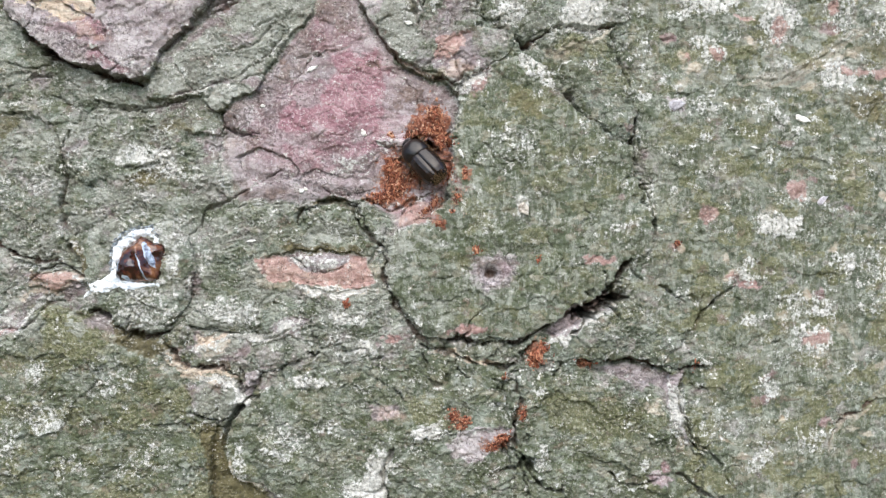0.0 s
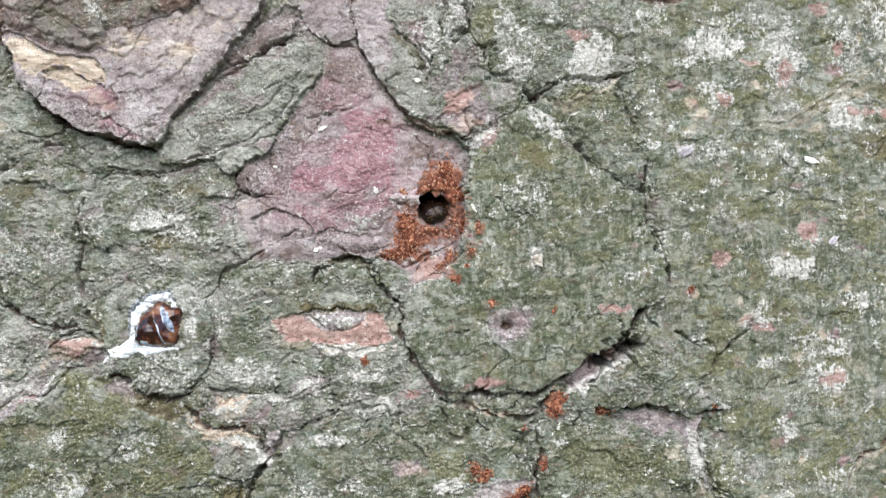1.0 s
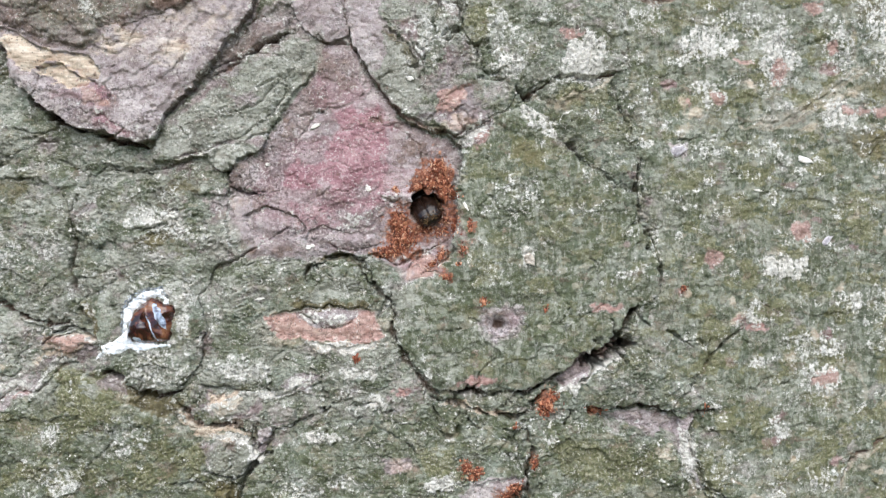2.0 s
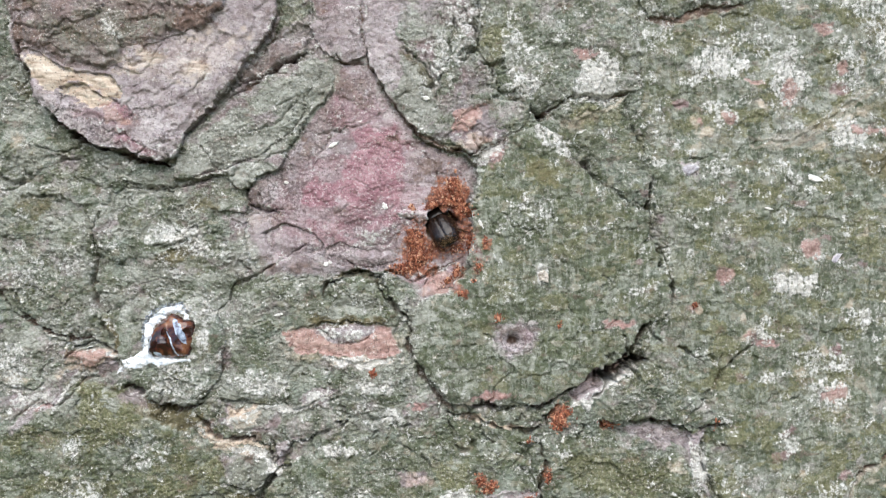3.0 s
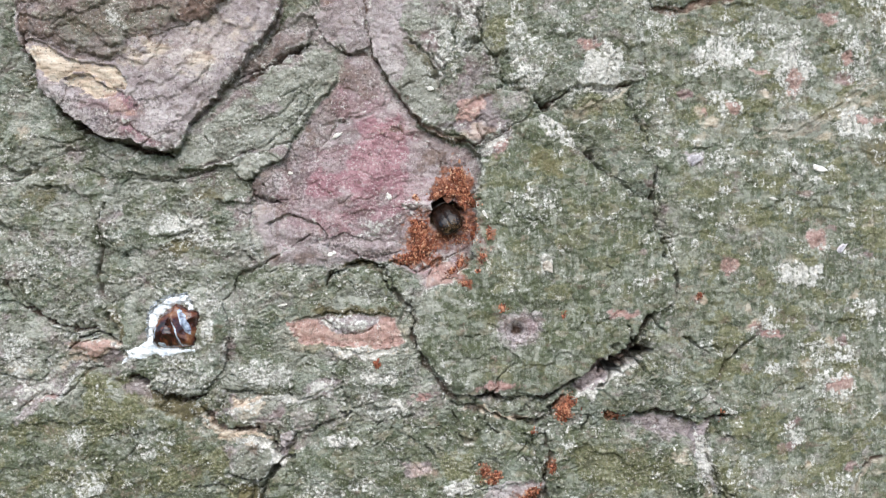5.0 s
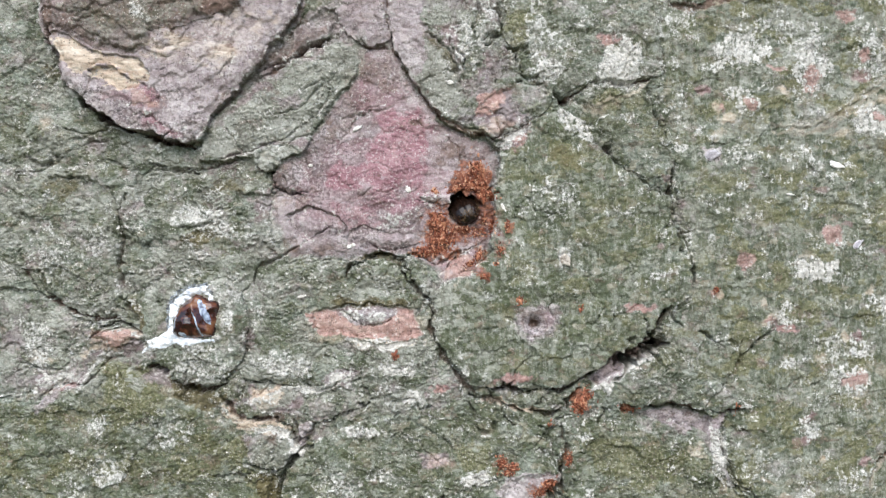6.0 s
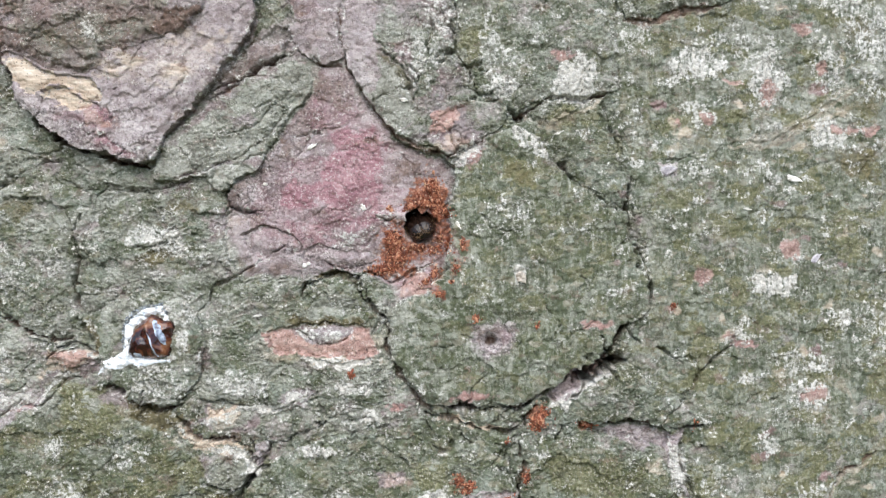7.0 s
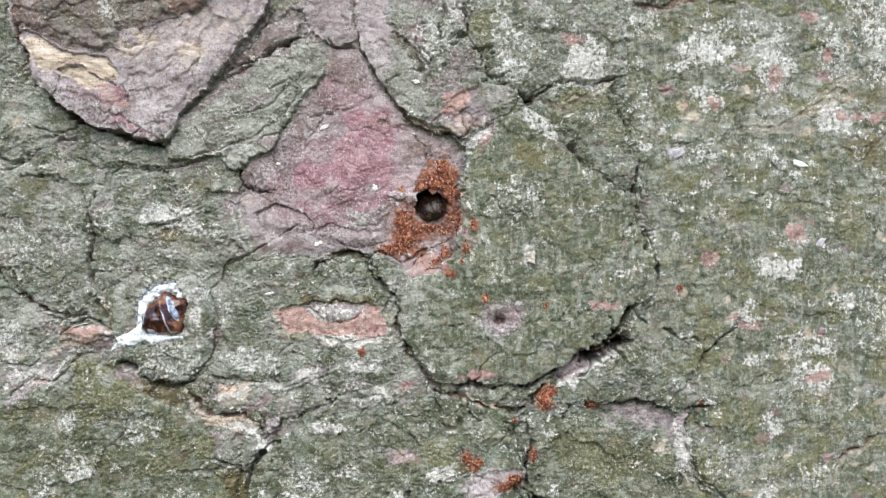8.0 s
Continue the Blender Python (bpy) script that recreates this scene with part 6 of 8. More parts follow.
area(olive, [(21.48, 10.43), (23.81, 10.19), (23.81, 9.1), (21.02, 9.25)], 0.5, 0.6, 0.8)
for trail in ([(24.75, 9.93), (28.07, 10.16), (30.46, 11.3), (32.89, 12.91), (34.36, 14.05), (36.85, 14.67)], [(32.89, -9.14), (34.36, -10.09), (35.25, -11.67), (34.86, -12.86)], [(32.89, -20.17), (33.38, -18.35), (34.17, -16.81), (35.85, -16.12)], [(33.38, 18.9), (34.17, 17.08), (34.56, 14.33)]):
    band(tan, trail, 0.36, 0.30)
    band(red, trail, 0.22, 0.22)

# thick yellow-green cushions on the shield-shaped plate
area(gold, [(6.32, 8.5), (7.93, 8.6), (9.28, 7.36), (8.92, 5.75), (6.95, 6.01)], 1.0, 0.4, 0.8)
area(gold, [(10.08, 12.31), (12.79, 12.34), (13.97, 13.03), (14.15, 11.24), (10.98, 10.76)], 0.8, 0.5, 0.8)
area(gold, [(2.71, 18.71), (5.16, 19.18), (5.16, 15.62), (2.93, 15.78)], 0.7, 0.6, 0.8)
area(gold, [(-21.66, -15.17), (-18.93, -15.58), (-17.12, -17.35), (-20.29, -18.28)], 0.8, 0.8, 0.9)
area(gold, [(-29.52, -8.98), (-26.25, -9.4), (-23.49, -12.51), (-25.33, -14.33), (-29.52, -12.59)], 0.7, 0.8, 0.9)
area(gold, [(-1.07, -15.5), (2.04, -15.51), (2.49, -18.18), (-0.18, -17.72)], 0.8, 0.6, 0.9)
area(gold, [(9.19, -14.22), (15.05, -15.19), (18.71, -16.15), (16.88, -19.71), (9.63, -18.24)], 0.6, 1.0, 1.2)
area(lilac, [(18.07, -21.44), (19.63, -21.39), (21.02, -22.51), (18.71, -22.62)], 0.7, 0.3, 0.6)
area(red, [(18.07, -21.44), (19.63, -21.39), (21.02, -22.51), (18.71, -22.62)], 0.35, 0.3, 0.6)
area(lichen, [(26.17, -19.94), (27.3, -18.98), (28.35, -19.65), (27.87, -21.0), (26.45, -21.22)], 0.9, 0.4, 0.6)
area(lichen, [(8.96, -20.46), (9.81, -19.41), (10.53, -19.59), (10.26, -21.38), (9.46, -21.63)], 0.75, 0.4, 0.6)
area(lichen, [(-2.4, -19.49), (-1.95, -20.38), (-2.04, -23.04), (-3.73, -24.37), (-4.62, -23.04), (-3.73, -21.27)], 1.0, 0.4, 0.6)
area(lichen, [(27.59, -7.24), (29.5, -6.8), (32.89, -7.3), (32.89, -8.22), (29.02, -9.08)], 0.75, 0.5, 0.7)
area(lichen, [(24.28, -9.29), (25.41, -8.85), (28.07, -8.61), (27.11, -9.51), (25.22, -9.93)], 0.75, 0.3, 0.6)
area(lichen, [(26.83, -14.14), (27.68, -13.89), (28.35, -15.0), (27.78, -15.26)], 0.85, 0.3, 0.6)
area(lichen, [(34.56, -12.21), (35.45, -11.96), (35.65, -12.88), (34.36, -13.31)], 0.8, 0.3, 0.6)
# the lobed lilac plate and the broken, crusted bark beside it
area(moss, [(-6.39, 23.13), (-3.73, 23.13), (-3.37, 16.91), (-1.95, 15.85), (-0.89, 13.81), (-0.71, 10.88), (-2.18, 10.79), (-3.73, 12.47), (-5.15, 14.61), (-6.04, 16.03)], 0.05, 0.3)
area(lilac, [(-6.39, 23.13), (-3.55, 23.13), (-3.46, 16.91), (-3.02, 15.14), (-3.73, 13.36), (-5.15, 14.61), (-6.04, 16.03)], 1.0, 0.35)
area(grey, [(-3.2, 16.47), (-1.86, 15.67), (-0.89, 13.81), (-0.71, 11.15), (-2.18, 10.88), (-3.55, 12.65), (-2.93, 15.14)], 0.95, 0.3)
area(lichen, [(-0.84, 18.69), (0.71, 16.92), (0.98, 15.33), (0.27, 14.26), (-0.89, 15.14), (-0.62, 16.48)], 0.85, 0.5, 1.6)
area(lichen, [(0.27, 21.36), (2.93, 21.38), (2.93, 17.82), (1.16, 16.93)], 0.62, 0.6, 1.6)
area(lichen, [(5.38, 14.28), (6.95, 14.74), (7.66, 14.12), (7.13, 13.14), (5.7, 13.22)], 0.95, 0.4, 0.9)
area(lichen, [(4.71, 16.95), (6.5, 17.41), (7.84, 16.97), (8.96, 15.65), (7.84, 15.19), (5.16, 15.17)], 0.60, 0.6, 1.4)
area(lichen, [(7.04, 10.73), (7.84, 10.56), (9.19, 9.68), (9.9, 8.7), (9.19, 8.52), (7.93, 9.49), (7.3, 10.02)], 1.25, 0.2, 0.6)
area(lichen, [(-23.4, 1.93), (-22.11, 2.46), (-20.29, 3.17), (-19.29, 2.55), (-19.75, 1.65), (-21.57, 1.83), (-22.94, 1.39)], 0.95, 0.4, 1.2)
area(lichen, [(-21.93, -0.49), (-19.38, -0.13), (-20.11, -0.85), (-21.48, -1.12)], 0.8, 0.25, 0.7)
area(lichen, [(-30.36, 0.23), (-29.24, 0.95), (-28.49, 0.41), (-29.05, -0.59), (-30.17, -0.59)], 0.8, 0.5, 0.9)
area(lichen, [(-19.38, -1.92), (-17.84, -2.19), (-17.48, -2.72), (-18.93, -2.63)], 0.7, 0.3, 0.8)
area(lichen, [(-26.44, -1.75), (-25.61, -1.39), (-25.05, -2.02), (-25.7, -2.47)], 0.7, 0.3, 0.6)
area(red, [(-30.46, -8.99), (-30.17, -7.45), (-28.58, -6.72), (-25.79, -6.43), (-25.7, -8.49), (-28.11, -8.97)], 0.20, 0.4)
area(lilac, [(-1.69, -0.49), (-0.62, 0.75), (0.98, 1.02), (0.71, 0.22), (-0.71, -0.49), (-1.95, -1.64)], 0.75, 0.3, 0.6)
area(lichen, [(13.69, 0.04), (13.06, 1.83), (13.42, 2.73), (13.97, 0.94)], 0.5, 0.4, 0.9)
# the crumbling lower edge of the thick plate, and its dark crust
area(stripe, [(-32.44, 14.36), (-30.46, 13.15), (-27.18, 11.66), (-23.95, 10.09), (-21.48, 8.99), (-22.3, 8.28), (-26.25, 9.13), (-30.46, 11.07), (-32.73, 13.19)], 0.42, 0.4, 0.9)
area(brown, [(-32.82, 23.62), (-32.82, 17.73), (-30.46, 16.31), (-26.25, 15.33), (-24.87, 16.83), (-20.75, 17.93), (-18.03, 23.25)], 0.52, 0.4, 1.8)
# pink bark showing through the middle of the crusts
for core in (
    [(27.3, 14.7), (28.07, 14.72), (28.73, 13.73), (28.26, 12.81), (27.49, 13.88)],
    [(22.23, 12.24), (23.06, 12.17), (23.16, 11.35), (22.32, 11.25)],
    [(32.89, 10.89), (37.35, 11.17), (37.35, 10.52), (33.68, 10.35)],
    [(31.92, 16.1), (32.89, 16.22), (33.19, 15.4), (32.21, 15.19)],
    [(28.83, 1.69), (30.46, 1.88), (30.75, 0.69), (29.21, 0.5)],
    [(22.04, -0.5), (23.06, -0.41), (23.25, -1.49), (22.23, -1.67)],
    [(30.46, -10.2), (32.7, -10.24), (32.6, -11.07), (30.75, -11.21)],
    [(24.19, 14.72), (25.5, 15.2), (25.79, 14.57), (24.75, 14.19)],
    [(29.98, 19.24), (31.72, 19.12), (31.92, 18.21), (30.27, 18.15)],
):
    area(lichen, core, 0.25, 0.2, 0.5)
    area(red, core, 0.50, 0.2, 0.5)
    area(tan, core, 0.34, 0.2, 0.5)

# orange dust round the hole and where it has trickled down
for spot in (
    (0.71, 6.07, 1.0, 1.4, 0.8), (0.49, 4.73, 1.8, 0.9, 0.9), (-2.41, 1.83, 1.0, 1.6, 0.85), (-2.19, 0.27, 1.5, 1.3, 0.85), (-3.08, -0.62, 1.2, 0.6, 0.7),
    (0.04, 1.4, 1.7, 0.5, 0.80), (1.7, 2.4, 0.8, 1.4, 0.70), (0.7, 5.4, 1.3, 1.3, 1.0), (-2.2, 1.3, 1.0, 1.8, 1.0), (-1.6, 3.0, 0.5, 0.9, 0.6), (0.98, -0.62, 0.6, 1.0, 0.6), (1.38, -2.28, 0.7, 0.4, 0.7), (3.22, 1.7, 0.4, 0.6, 0.7),
    (9.14, -12.32, 0.8, 1.0, 0.8), (3.3, -17.28, 0.9, 0.6, 0.6), (6.44, -19.1, 1.2, 0.7, 0.7), (13.03, -12.89, 0.8, 0.4, 0.6), (8.15, -16.88, 0.4, 0.6, 0.6), (-2.19, 4.28, 0.5, 0.4, 0.5), (2.72, -0.4, 0.6, 1.0, 0.42),
):
    patch(dust, *spot)

# crumbled patches on the bare bark
for spot in (
    (-12.47, 5.41, 1.3, 2.2, 0.6, -15), (-8.21, 1.29, 1.6, 1.3, 0.6), (-10, 1.38, 1.4, 0.6, 0.5), (-5.53, 0.04, 1.6, 0.5, 0.5), (-11.79, 10.1, 0.6, 1.4, 0.5), (-29.66, 11.61, 2.4, 0.6, 0.5, -25),
    (-23.14, 9.27, 2.4, 0.5, 0.5, -12), (-23.83, 11.98, 1.6, 0.8, 0.4), (0.49, 16.56, 0.8, 2.2, 0.6, 10), (-15.84, 13.02, 1.0, 0.6, 0.4), (-6.42, 14.32, 0.9, 1.6, 0.4),
):
    patch(stripe, *spot)

# uneven growth: thin and thick algae, olive and brown drifts; a pale haze, stronger towards the upper right
moss += 0.42 * fbm(gx / 3.2, gz / 2.4, 71, 4, 0.6) * smooth(moss, 0.1, 0.4)
lichen[:] = np.maximum(lichen, 0.56 * smooth(fbm(gx / 2.6, gz / 1.7, 77, 5, 0.62), 0.05, 0.55) * (smooth(gz, -30, 0) + 0.55 * smooth(gx, 8, 30) * smooth(gz, -6, 14) - 0.35 * smooth(gx, 0, 20) * smooth(gz, 2, -8)) * (0.35 + 0.65 * moss.clip(0, 1)))
brown[:] = np.maximum(brown, 0.5 * smooth(fbm(gx / 2.4, gz / 1.5, 83, 5, 0.6), 0.18, 0.6))


# drifts of pale grey film, most on the cool side, and of yellowed algae, most on the fibrous field and low down
green_here = smooth(moss, 0.30, 0.60) * (1 - smooth(lilac, 0.2, 0.5))
cool = 1 - smooth(gx, -5, 5)
warm = np.maximum(smooth(gx, 15, 22), (1 - smooth(gx, -16, -8)) * (1 - smooth(gz, -15, -10)))
on_shield = smooth(gx, 1, 4) * (1 - smooth(gx, 15, 19)) * smooth(gz, -12, -9) * (1 - smooth(gz, 9, 14))
drift_a = fbm(gx / 3.6, gz / 2.2, 401, 6, 0.64)
drift_b = fbm(gx / 3.0, gz / 2.1, 411, 6, 0.64)
grey[:] = np.maximum(grey, green_here * (0.55 + 0.30 * cool) * (1 - 0.35 * warm) * (1 - 0.6 * smooth(gz, -10, -14)) * smooth(drift_a, 0.16 - 0.12 * cool, 0.30 - 0.12 * cool))
# more pale grey towards the upper right
grey[:] = np.maximum(grey, 0.62 * green_here * smooth(drift_a, -0.02, 0.14) * smooth(gx, 16, 24) * smooth(gz, 3, 10))
grey *= 1 - 0.7 * on_shield
lichen *= 1 - 0.22 * on_shield
gold[:] = np.maximum(gold, green_here * (0.34 + 0.30 * warm + 0.2 * on_shield) * smooth(drift_b, 0.12 - 0.10 * warm, 0.34 - 0.10 * warm))


# on fibrous plates the crusts break up into upright dashes
lichen *= 1 - 0.40 * stripe * smooth(fbm(gx / 0.34, gz / 1.5, 91, 3, 0.5), 0.05, -0.2)
tan += 0.22 * smooth(fbm(gx / 3.5, gz / 2.0, 95, 4, 0.6), 0.05, 0.5) * (gx < -13) * (1 - smooth(moss, 0.1, 0.3))


# ---- fine relief ----
area(flaky, [(4.27, -4.76), (5.61, -4.14), (6.95, -4.68), (7.3, -6.01), (6.5, -7.17), (4.98, -7.25), (4.09, -6.18)], 0.05, 0.4)
def cells(x, y, seed):
    """Irregular cells: how far inside its border each place lies, and three random numbers of its cell with the offset from its middle."""
    table = np.random.RandomState(seed).rand(64, 64, 5)
    xi, yi = np.floor(x).astype(int), np.floor(y).astype(int)
    first, second = np.full_like(x, 9.0), np.full_like(x, 9.0)
    found = np.zeros(x.shape + (5,))
    for i in (-1, 0, 1):
        for j in (-1, 0, 1):
            t = table[(xi + i) % 64, (yi + j) % 64]
            dx, dy = x - xi - i - t[..., 0], y - yi - j - t[..., 1]
            d = np.hypot(dx, dy)
            closer = d < first
            second = np.where(closer, first, np.minimum(second, d))
            found[closer] = np.stack([t[..., 2], t[..., 3], t[..., 4], dx, dy], -1)[closer]
            first = np.where(closer, d, first)
    return second - first, found


def flakes_of(wide, tall, seed, wander):
    """Loose flakes: their relief, the open joints round them and their random tone."""
    px, pz = gx + wander * (wx - gx) + fine_x, gz + wander * (wz - gz) + fine_z
    inner, c = cells(px / wide, pz / tall, seed)
    relief = (c[..., 0] - 0.5) + 0.9 * ((c[..., 1] - 0.5) * c[..., 3] + (c[..., 2] - 1.0) * c[..., 4])
    joint = np.exp(-((inner * wide / 0.10) ** 2)) * smooth(fbm(gx / (wide * 1.2), gz / (wide * 1.2), seed + 5, 3), -0.22, 0.15)
    return relief, joint, c[..., 0]


big, big_joint, big_tone = flakes_of(4.2, 2.8, 101, 1.7)
mid, mid_joint, mid_tone = flakes_of(1.7, 1.2, 111, 1.2)
bare = 1 - smooth(moss, 0.2, 0.6)
height += flaky * (0.22 * big + (0.05 + 0.05 * bare) * mid)
height -= flaky * (0.17 * big_joint + (0.06 + 0.08 * bare) * mid_joint)
# brown dirt in the joints, also standing in for their weak shade
brown[:] = np.maximum(brown, flaky * (0.35 * big_joint + 0.28 * mid_joint))
brown += 0.5 * np.clip(mid_tone - 0.6, 0, 1) * bare
red += 0.30 * (big_tone - 0.5) * bare
tan += 0.5 * np.clip(mid_tone - 0.75, 0, 1) * bare
moss += 0.25 * (mid_tone - 0.5)
lichen += 0.5 * np.clip(big_tone - 0.72, 0, 1) + 0.22 * np.clip(0.3 - mid_tone, 0, 1)
# thin weathered layers, each edge broken along a wandering line
for wide, tall, seed, rise in ((5.0, 3.0, 301, 0.22), (2.6, 1.4, 311, 0.10)):
    level = 4.5 * fbm(gx / wide, gz / tall, seed, 6, 0.6) + 0.25 * gz / tall
    share = level - np.floor(level)
    shown = (0.35 + 0.65 * smooth(moss, 0.1, 0.5)) * (1 - 0.65 * stripe) * smooth(fbm(gx / 3.0, gz / 3.0, seed + 7, 3), -0.25, 0.1)
    height += rise * shown * (smooth(share, 0.0, 0.10) - share)
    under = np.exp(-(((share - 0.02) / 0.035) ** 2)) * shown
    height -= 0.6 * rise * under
    # shade under the coarser edges, painted as a thin brown line
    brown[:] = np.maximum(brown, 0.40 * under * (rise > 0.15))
    # pale lichen tint along each edge, brightening it like a lit lip
    lichen += 0.22 * shown * smooth(share, 0.08, 0.12) * (1 - smooth(share, 0.14, 0.4))
height += 0.22 * fbm(gx / 8, gz / 8, 141, 3) + (0.05 + 0.07 * (1 - bare)) * fbm(gx / 1.1, gz / 0.8, 151, 4, 0.6) + 0.016 * fbm(gx / 0.36, gz / 0.36, 155, 2)
height += stripe * 0.06 * fbm(gx / 0.42, gz / 2.6, 161, 3, 0.55)
height += 0.10 * np.clip(lichen - 0.45, 0, 0.5) * (1 + fbm(gx / 0.3, gz / 0.3, 181, 2))

# a healed knot: a dimple in low rings, the hollow's shade painted in brown
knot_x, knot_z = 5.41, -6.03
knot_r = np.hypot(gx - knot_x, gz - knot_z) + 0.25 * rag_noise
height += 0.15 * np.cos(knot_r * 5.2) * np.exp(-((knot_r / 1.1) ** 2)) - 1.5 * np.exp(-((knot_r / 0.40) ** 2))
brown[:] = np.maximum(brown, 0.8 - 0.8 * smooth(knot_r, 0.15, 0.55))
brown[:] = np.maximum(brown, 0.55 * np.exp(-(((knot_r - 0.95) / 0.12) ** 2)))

# entrance hole of the bark beetle
HOLE_X, HOLE_Z, HOLE_R = -0.06, 3.06, 1.38
hole_x, hole_z = gx - HOLE_X, gz - HOLE_Z
hole_r = np.hypot(hole_x * 0.96, hole_z * 1.04) + 0.46 * fbm(gx / 0.9, gz / 0.9, 191, 5, 0.65)
bore = 1 - smooth(hole_r, HOLE_R - 0.28, HOLE_R + 0.04)
height -= 5.0 * bore
# the gallery runs up and to the left under the bark
lean_x[:] = lean_x * (1 - bore) - 2.0 * bore
lean_z[:] = lean_z * (1 - bore) + 3.2 * bore
brown[:] = np.maximum(brown, 0.95 * (1 - smooth(hole_r, HOLE_R - 0.2, HOLE_R + 0.25)))
moss[:] = moss * smooth(hole_r, HOLE_R, HOLE_R + 1.0)


def trunk_y(x):
    """Depth of the round trunk's face, in millimetres, at a plan x."""
    return RADIUS - np.sqrt(RADIUS**2 - (x - AXIS_X) ** 2)


def sample(field, x, z):
    i = int(np.clip((z - LOW) / STEP, 0, gx.shape[0] - 2))
    j = int(np.clip((x - LEFT) / STEP, 0, gx.shape[1] - 2))
    return float(field[i : i + 2, j : j + 2].mean())


def on_bark(x, z, above=0.0):
    """A place on the bark, in metres, some millimetres above its face."""
    return Vector((x * MM, (trunk_y(x) - sample(height, x, z) - above) * MM, CENTRE_Z + z * MM))


def bark_normal(x, z, reach=0.4):
    px = on_bark(x + reach, z) - on_bark(x - reach, z)
    pz = on_bark(x, z + reach) - on_bark(x, z - reach)
    return px.cross(pz).normalized()


trunk = tagged(new("tree_trunk"), "old pine trunk with green algae-covered plated bark", "tree trunk")
trunk.location = (AXIS_X * MM, RADIUS * MM, 0)

vx = (gx + lean_x).ravel()
vz = (gz + lean_z).ravel()
vy = (trunk_y(gx) - height).ravel()
points = np.stack([vx * MM - AXIS_X * MM, vy * MM - RADIUS * MM, CENTRE_Z + vz * MM], 1).astype(np.float32)
rows_n, cols_n = gx.shape
index = np.arange(rows_n * cols_n).reshape(rows_n, cols_n)
quads = np.stack([index[:-1, :-1], index[:-1, 1:], index[1:, 1:], index[1:, :-1]], -1).reshape(-1, 4)
quad_plate = plate_of[:-1, :-1].ravel()
ones = np.ones(rows_n * cols_n)
growth = np.stack([moss.ravel(), lichen.ravel(), red.ravel(), dust.ravel()], 1).astype(np.float32)
skin = np.stack([olive.ravel(), grey.ravel(), lilac.ravel(), gold.ravel()], 1).astype(np.float32)
wear_shade = np.stack([tan.ravel(), brown.ravel(), stripe.ravel(), ones], 1).astype(np.float32)


def bark_mesh(name, faces):
    """A mesh of some of the relief's faces."""
    used, local = np.unique(faces, return_inverse=True)
    local = local.reshape(-1, 4)
    mesh = bpy.data.meshes.new(name)
    mesh.vertices.add(len(used))
    mesh.vertices.foreach_set("co", points[used].ravel())
    mesh.loops.add(local.size)
    mesh.loops.foreach_set("vertex_index", local.ravel().astype(np.int32))
    mesh.polygons.add(len(local))
    mesh.polygons.foreach_set("loop_start", (np.arange(len(local)) * 4).astype(np.int32))
    mesh.update(calc_edges=True)
    for key, values in (("growth", growth), ("wear_shade", wear_shade), ("skin", skin)):
        layer = mesh.attributes.new(key, "FLOAT_COLOR", "POINT")
        layer.data.foreach_set("color", values[used].ravel())
    mesh.shade_smooth()
    return mesh


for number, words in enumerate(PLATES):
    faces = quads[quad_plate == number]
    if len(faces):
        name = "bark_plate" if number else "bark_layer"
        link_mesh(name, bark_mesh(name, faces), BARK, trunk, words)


def round_trunk():
    """The rest of the trunk, round and up, with the bark's front left out."""
    around, levels = 160, 130
    zs = np.concatenate([np.linspace(0, CENTRE_Z + LOW * MM + 0.002, 45), np.linspace(CENTRE_Z + HIGH * MM - 0.002, 3.6, 85)])
    half = math.asin((RIGHT - AXIS_X - 0.8) / RADIUS), math.asin((LEFT - AXIS_X + 0.8) / RADIUS)
    turns = np.concatenate([np.linspace(half[1], half[0], 14), np.linspace(half[0], half[1] + 2 * math.pi, around)[1:-1]])
    bm = bmesh.new()
    rings = []
    for z in zs:
        flare = 1 + 0.25 * math.exp(-z / 0.25)
        ring = []
        for a in turns:
            r = RADIUS * MM * flare - 0.0012 + 0.004 * noise.fractal(Vector((math.sin(a) * 9, math.cos(a) * 9, z * 7)), 1.0, 2.0, 4) * (abs(z - CENTRE_Z) > 0.2)
            ring.append(bm.verts.new((math.sin(a) * r, -math.cos(a) * r, z)))
        rings.append(ring)
    n = len(turns)
    for k, (low, high) in enumerate(zip(rings, rings[1:])):
        for i in range(n):
            if k == 44 and i < 13:
                continue
            j = (i + 1) % n
            bm.faces.new((low[i], low[j], high[j], high[i]))
    bm.faces.new(rings[-1])
    return bm


part("trunk_body", round_trunk(), FAR_BARK, trunk, "round trunk with rough dark bark")


def ground_sheet():
    bm = bmesh.new()
    centre = bm.verts.new((0, 0, 0))
    last = None
    for r in (0.3, 0.6, 1, 2, 4, 8, 20, 60, 200, 1000, 4000):
        ring = []
        for i in range(48):
            a = i / 48 * 2 * math.pi
            lift = 0.05 * noise.noise(Vector((math.cos(a) * r, math.sin(a) * r, 0))) if 0.6 < r < 100 else 0.0
            ring.append(bm.verts.new((math.cos(a) * r, math.sin(a) * r + 0.3, lift)))
        for i in range(48):
            j = (i + 1) % 48
            if last is None:
                bm.faces.new((centre, ring[i], ring[j]))
            else:
                bm.faces.new((last[i], ring[i], ring[j], last[j]))
        last = ring
    return bm


tagged(part("ground", ground_sheet(), GROUND), "brown needle-covered forest floor with moss", "ground", kind="structure")


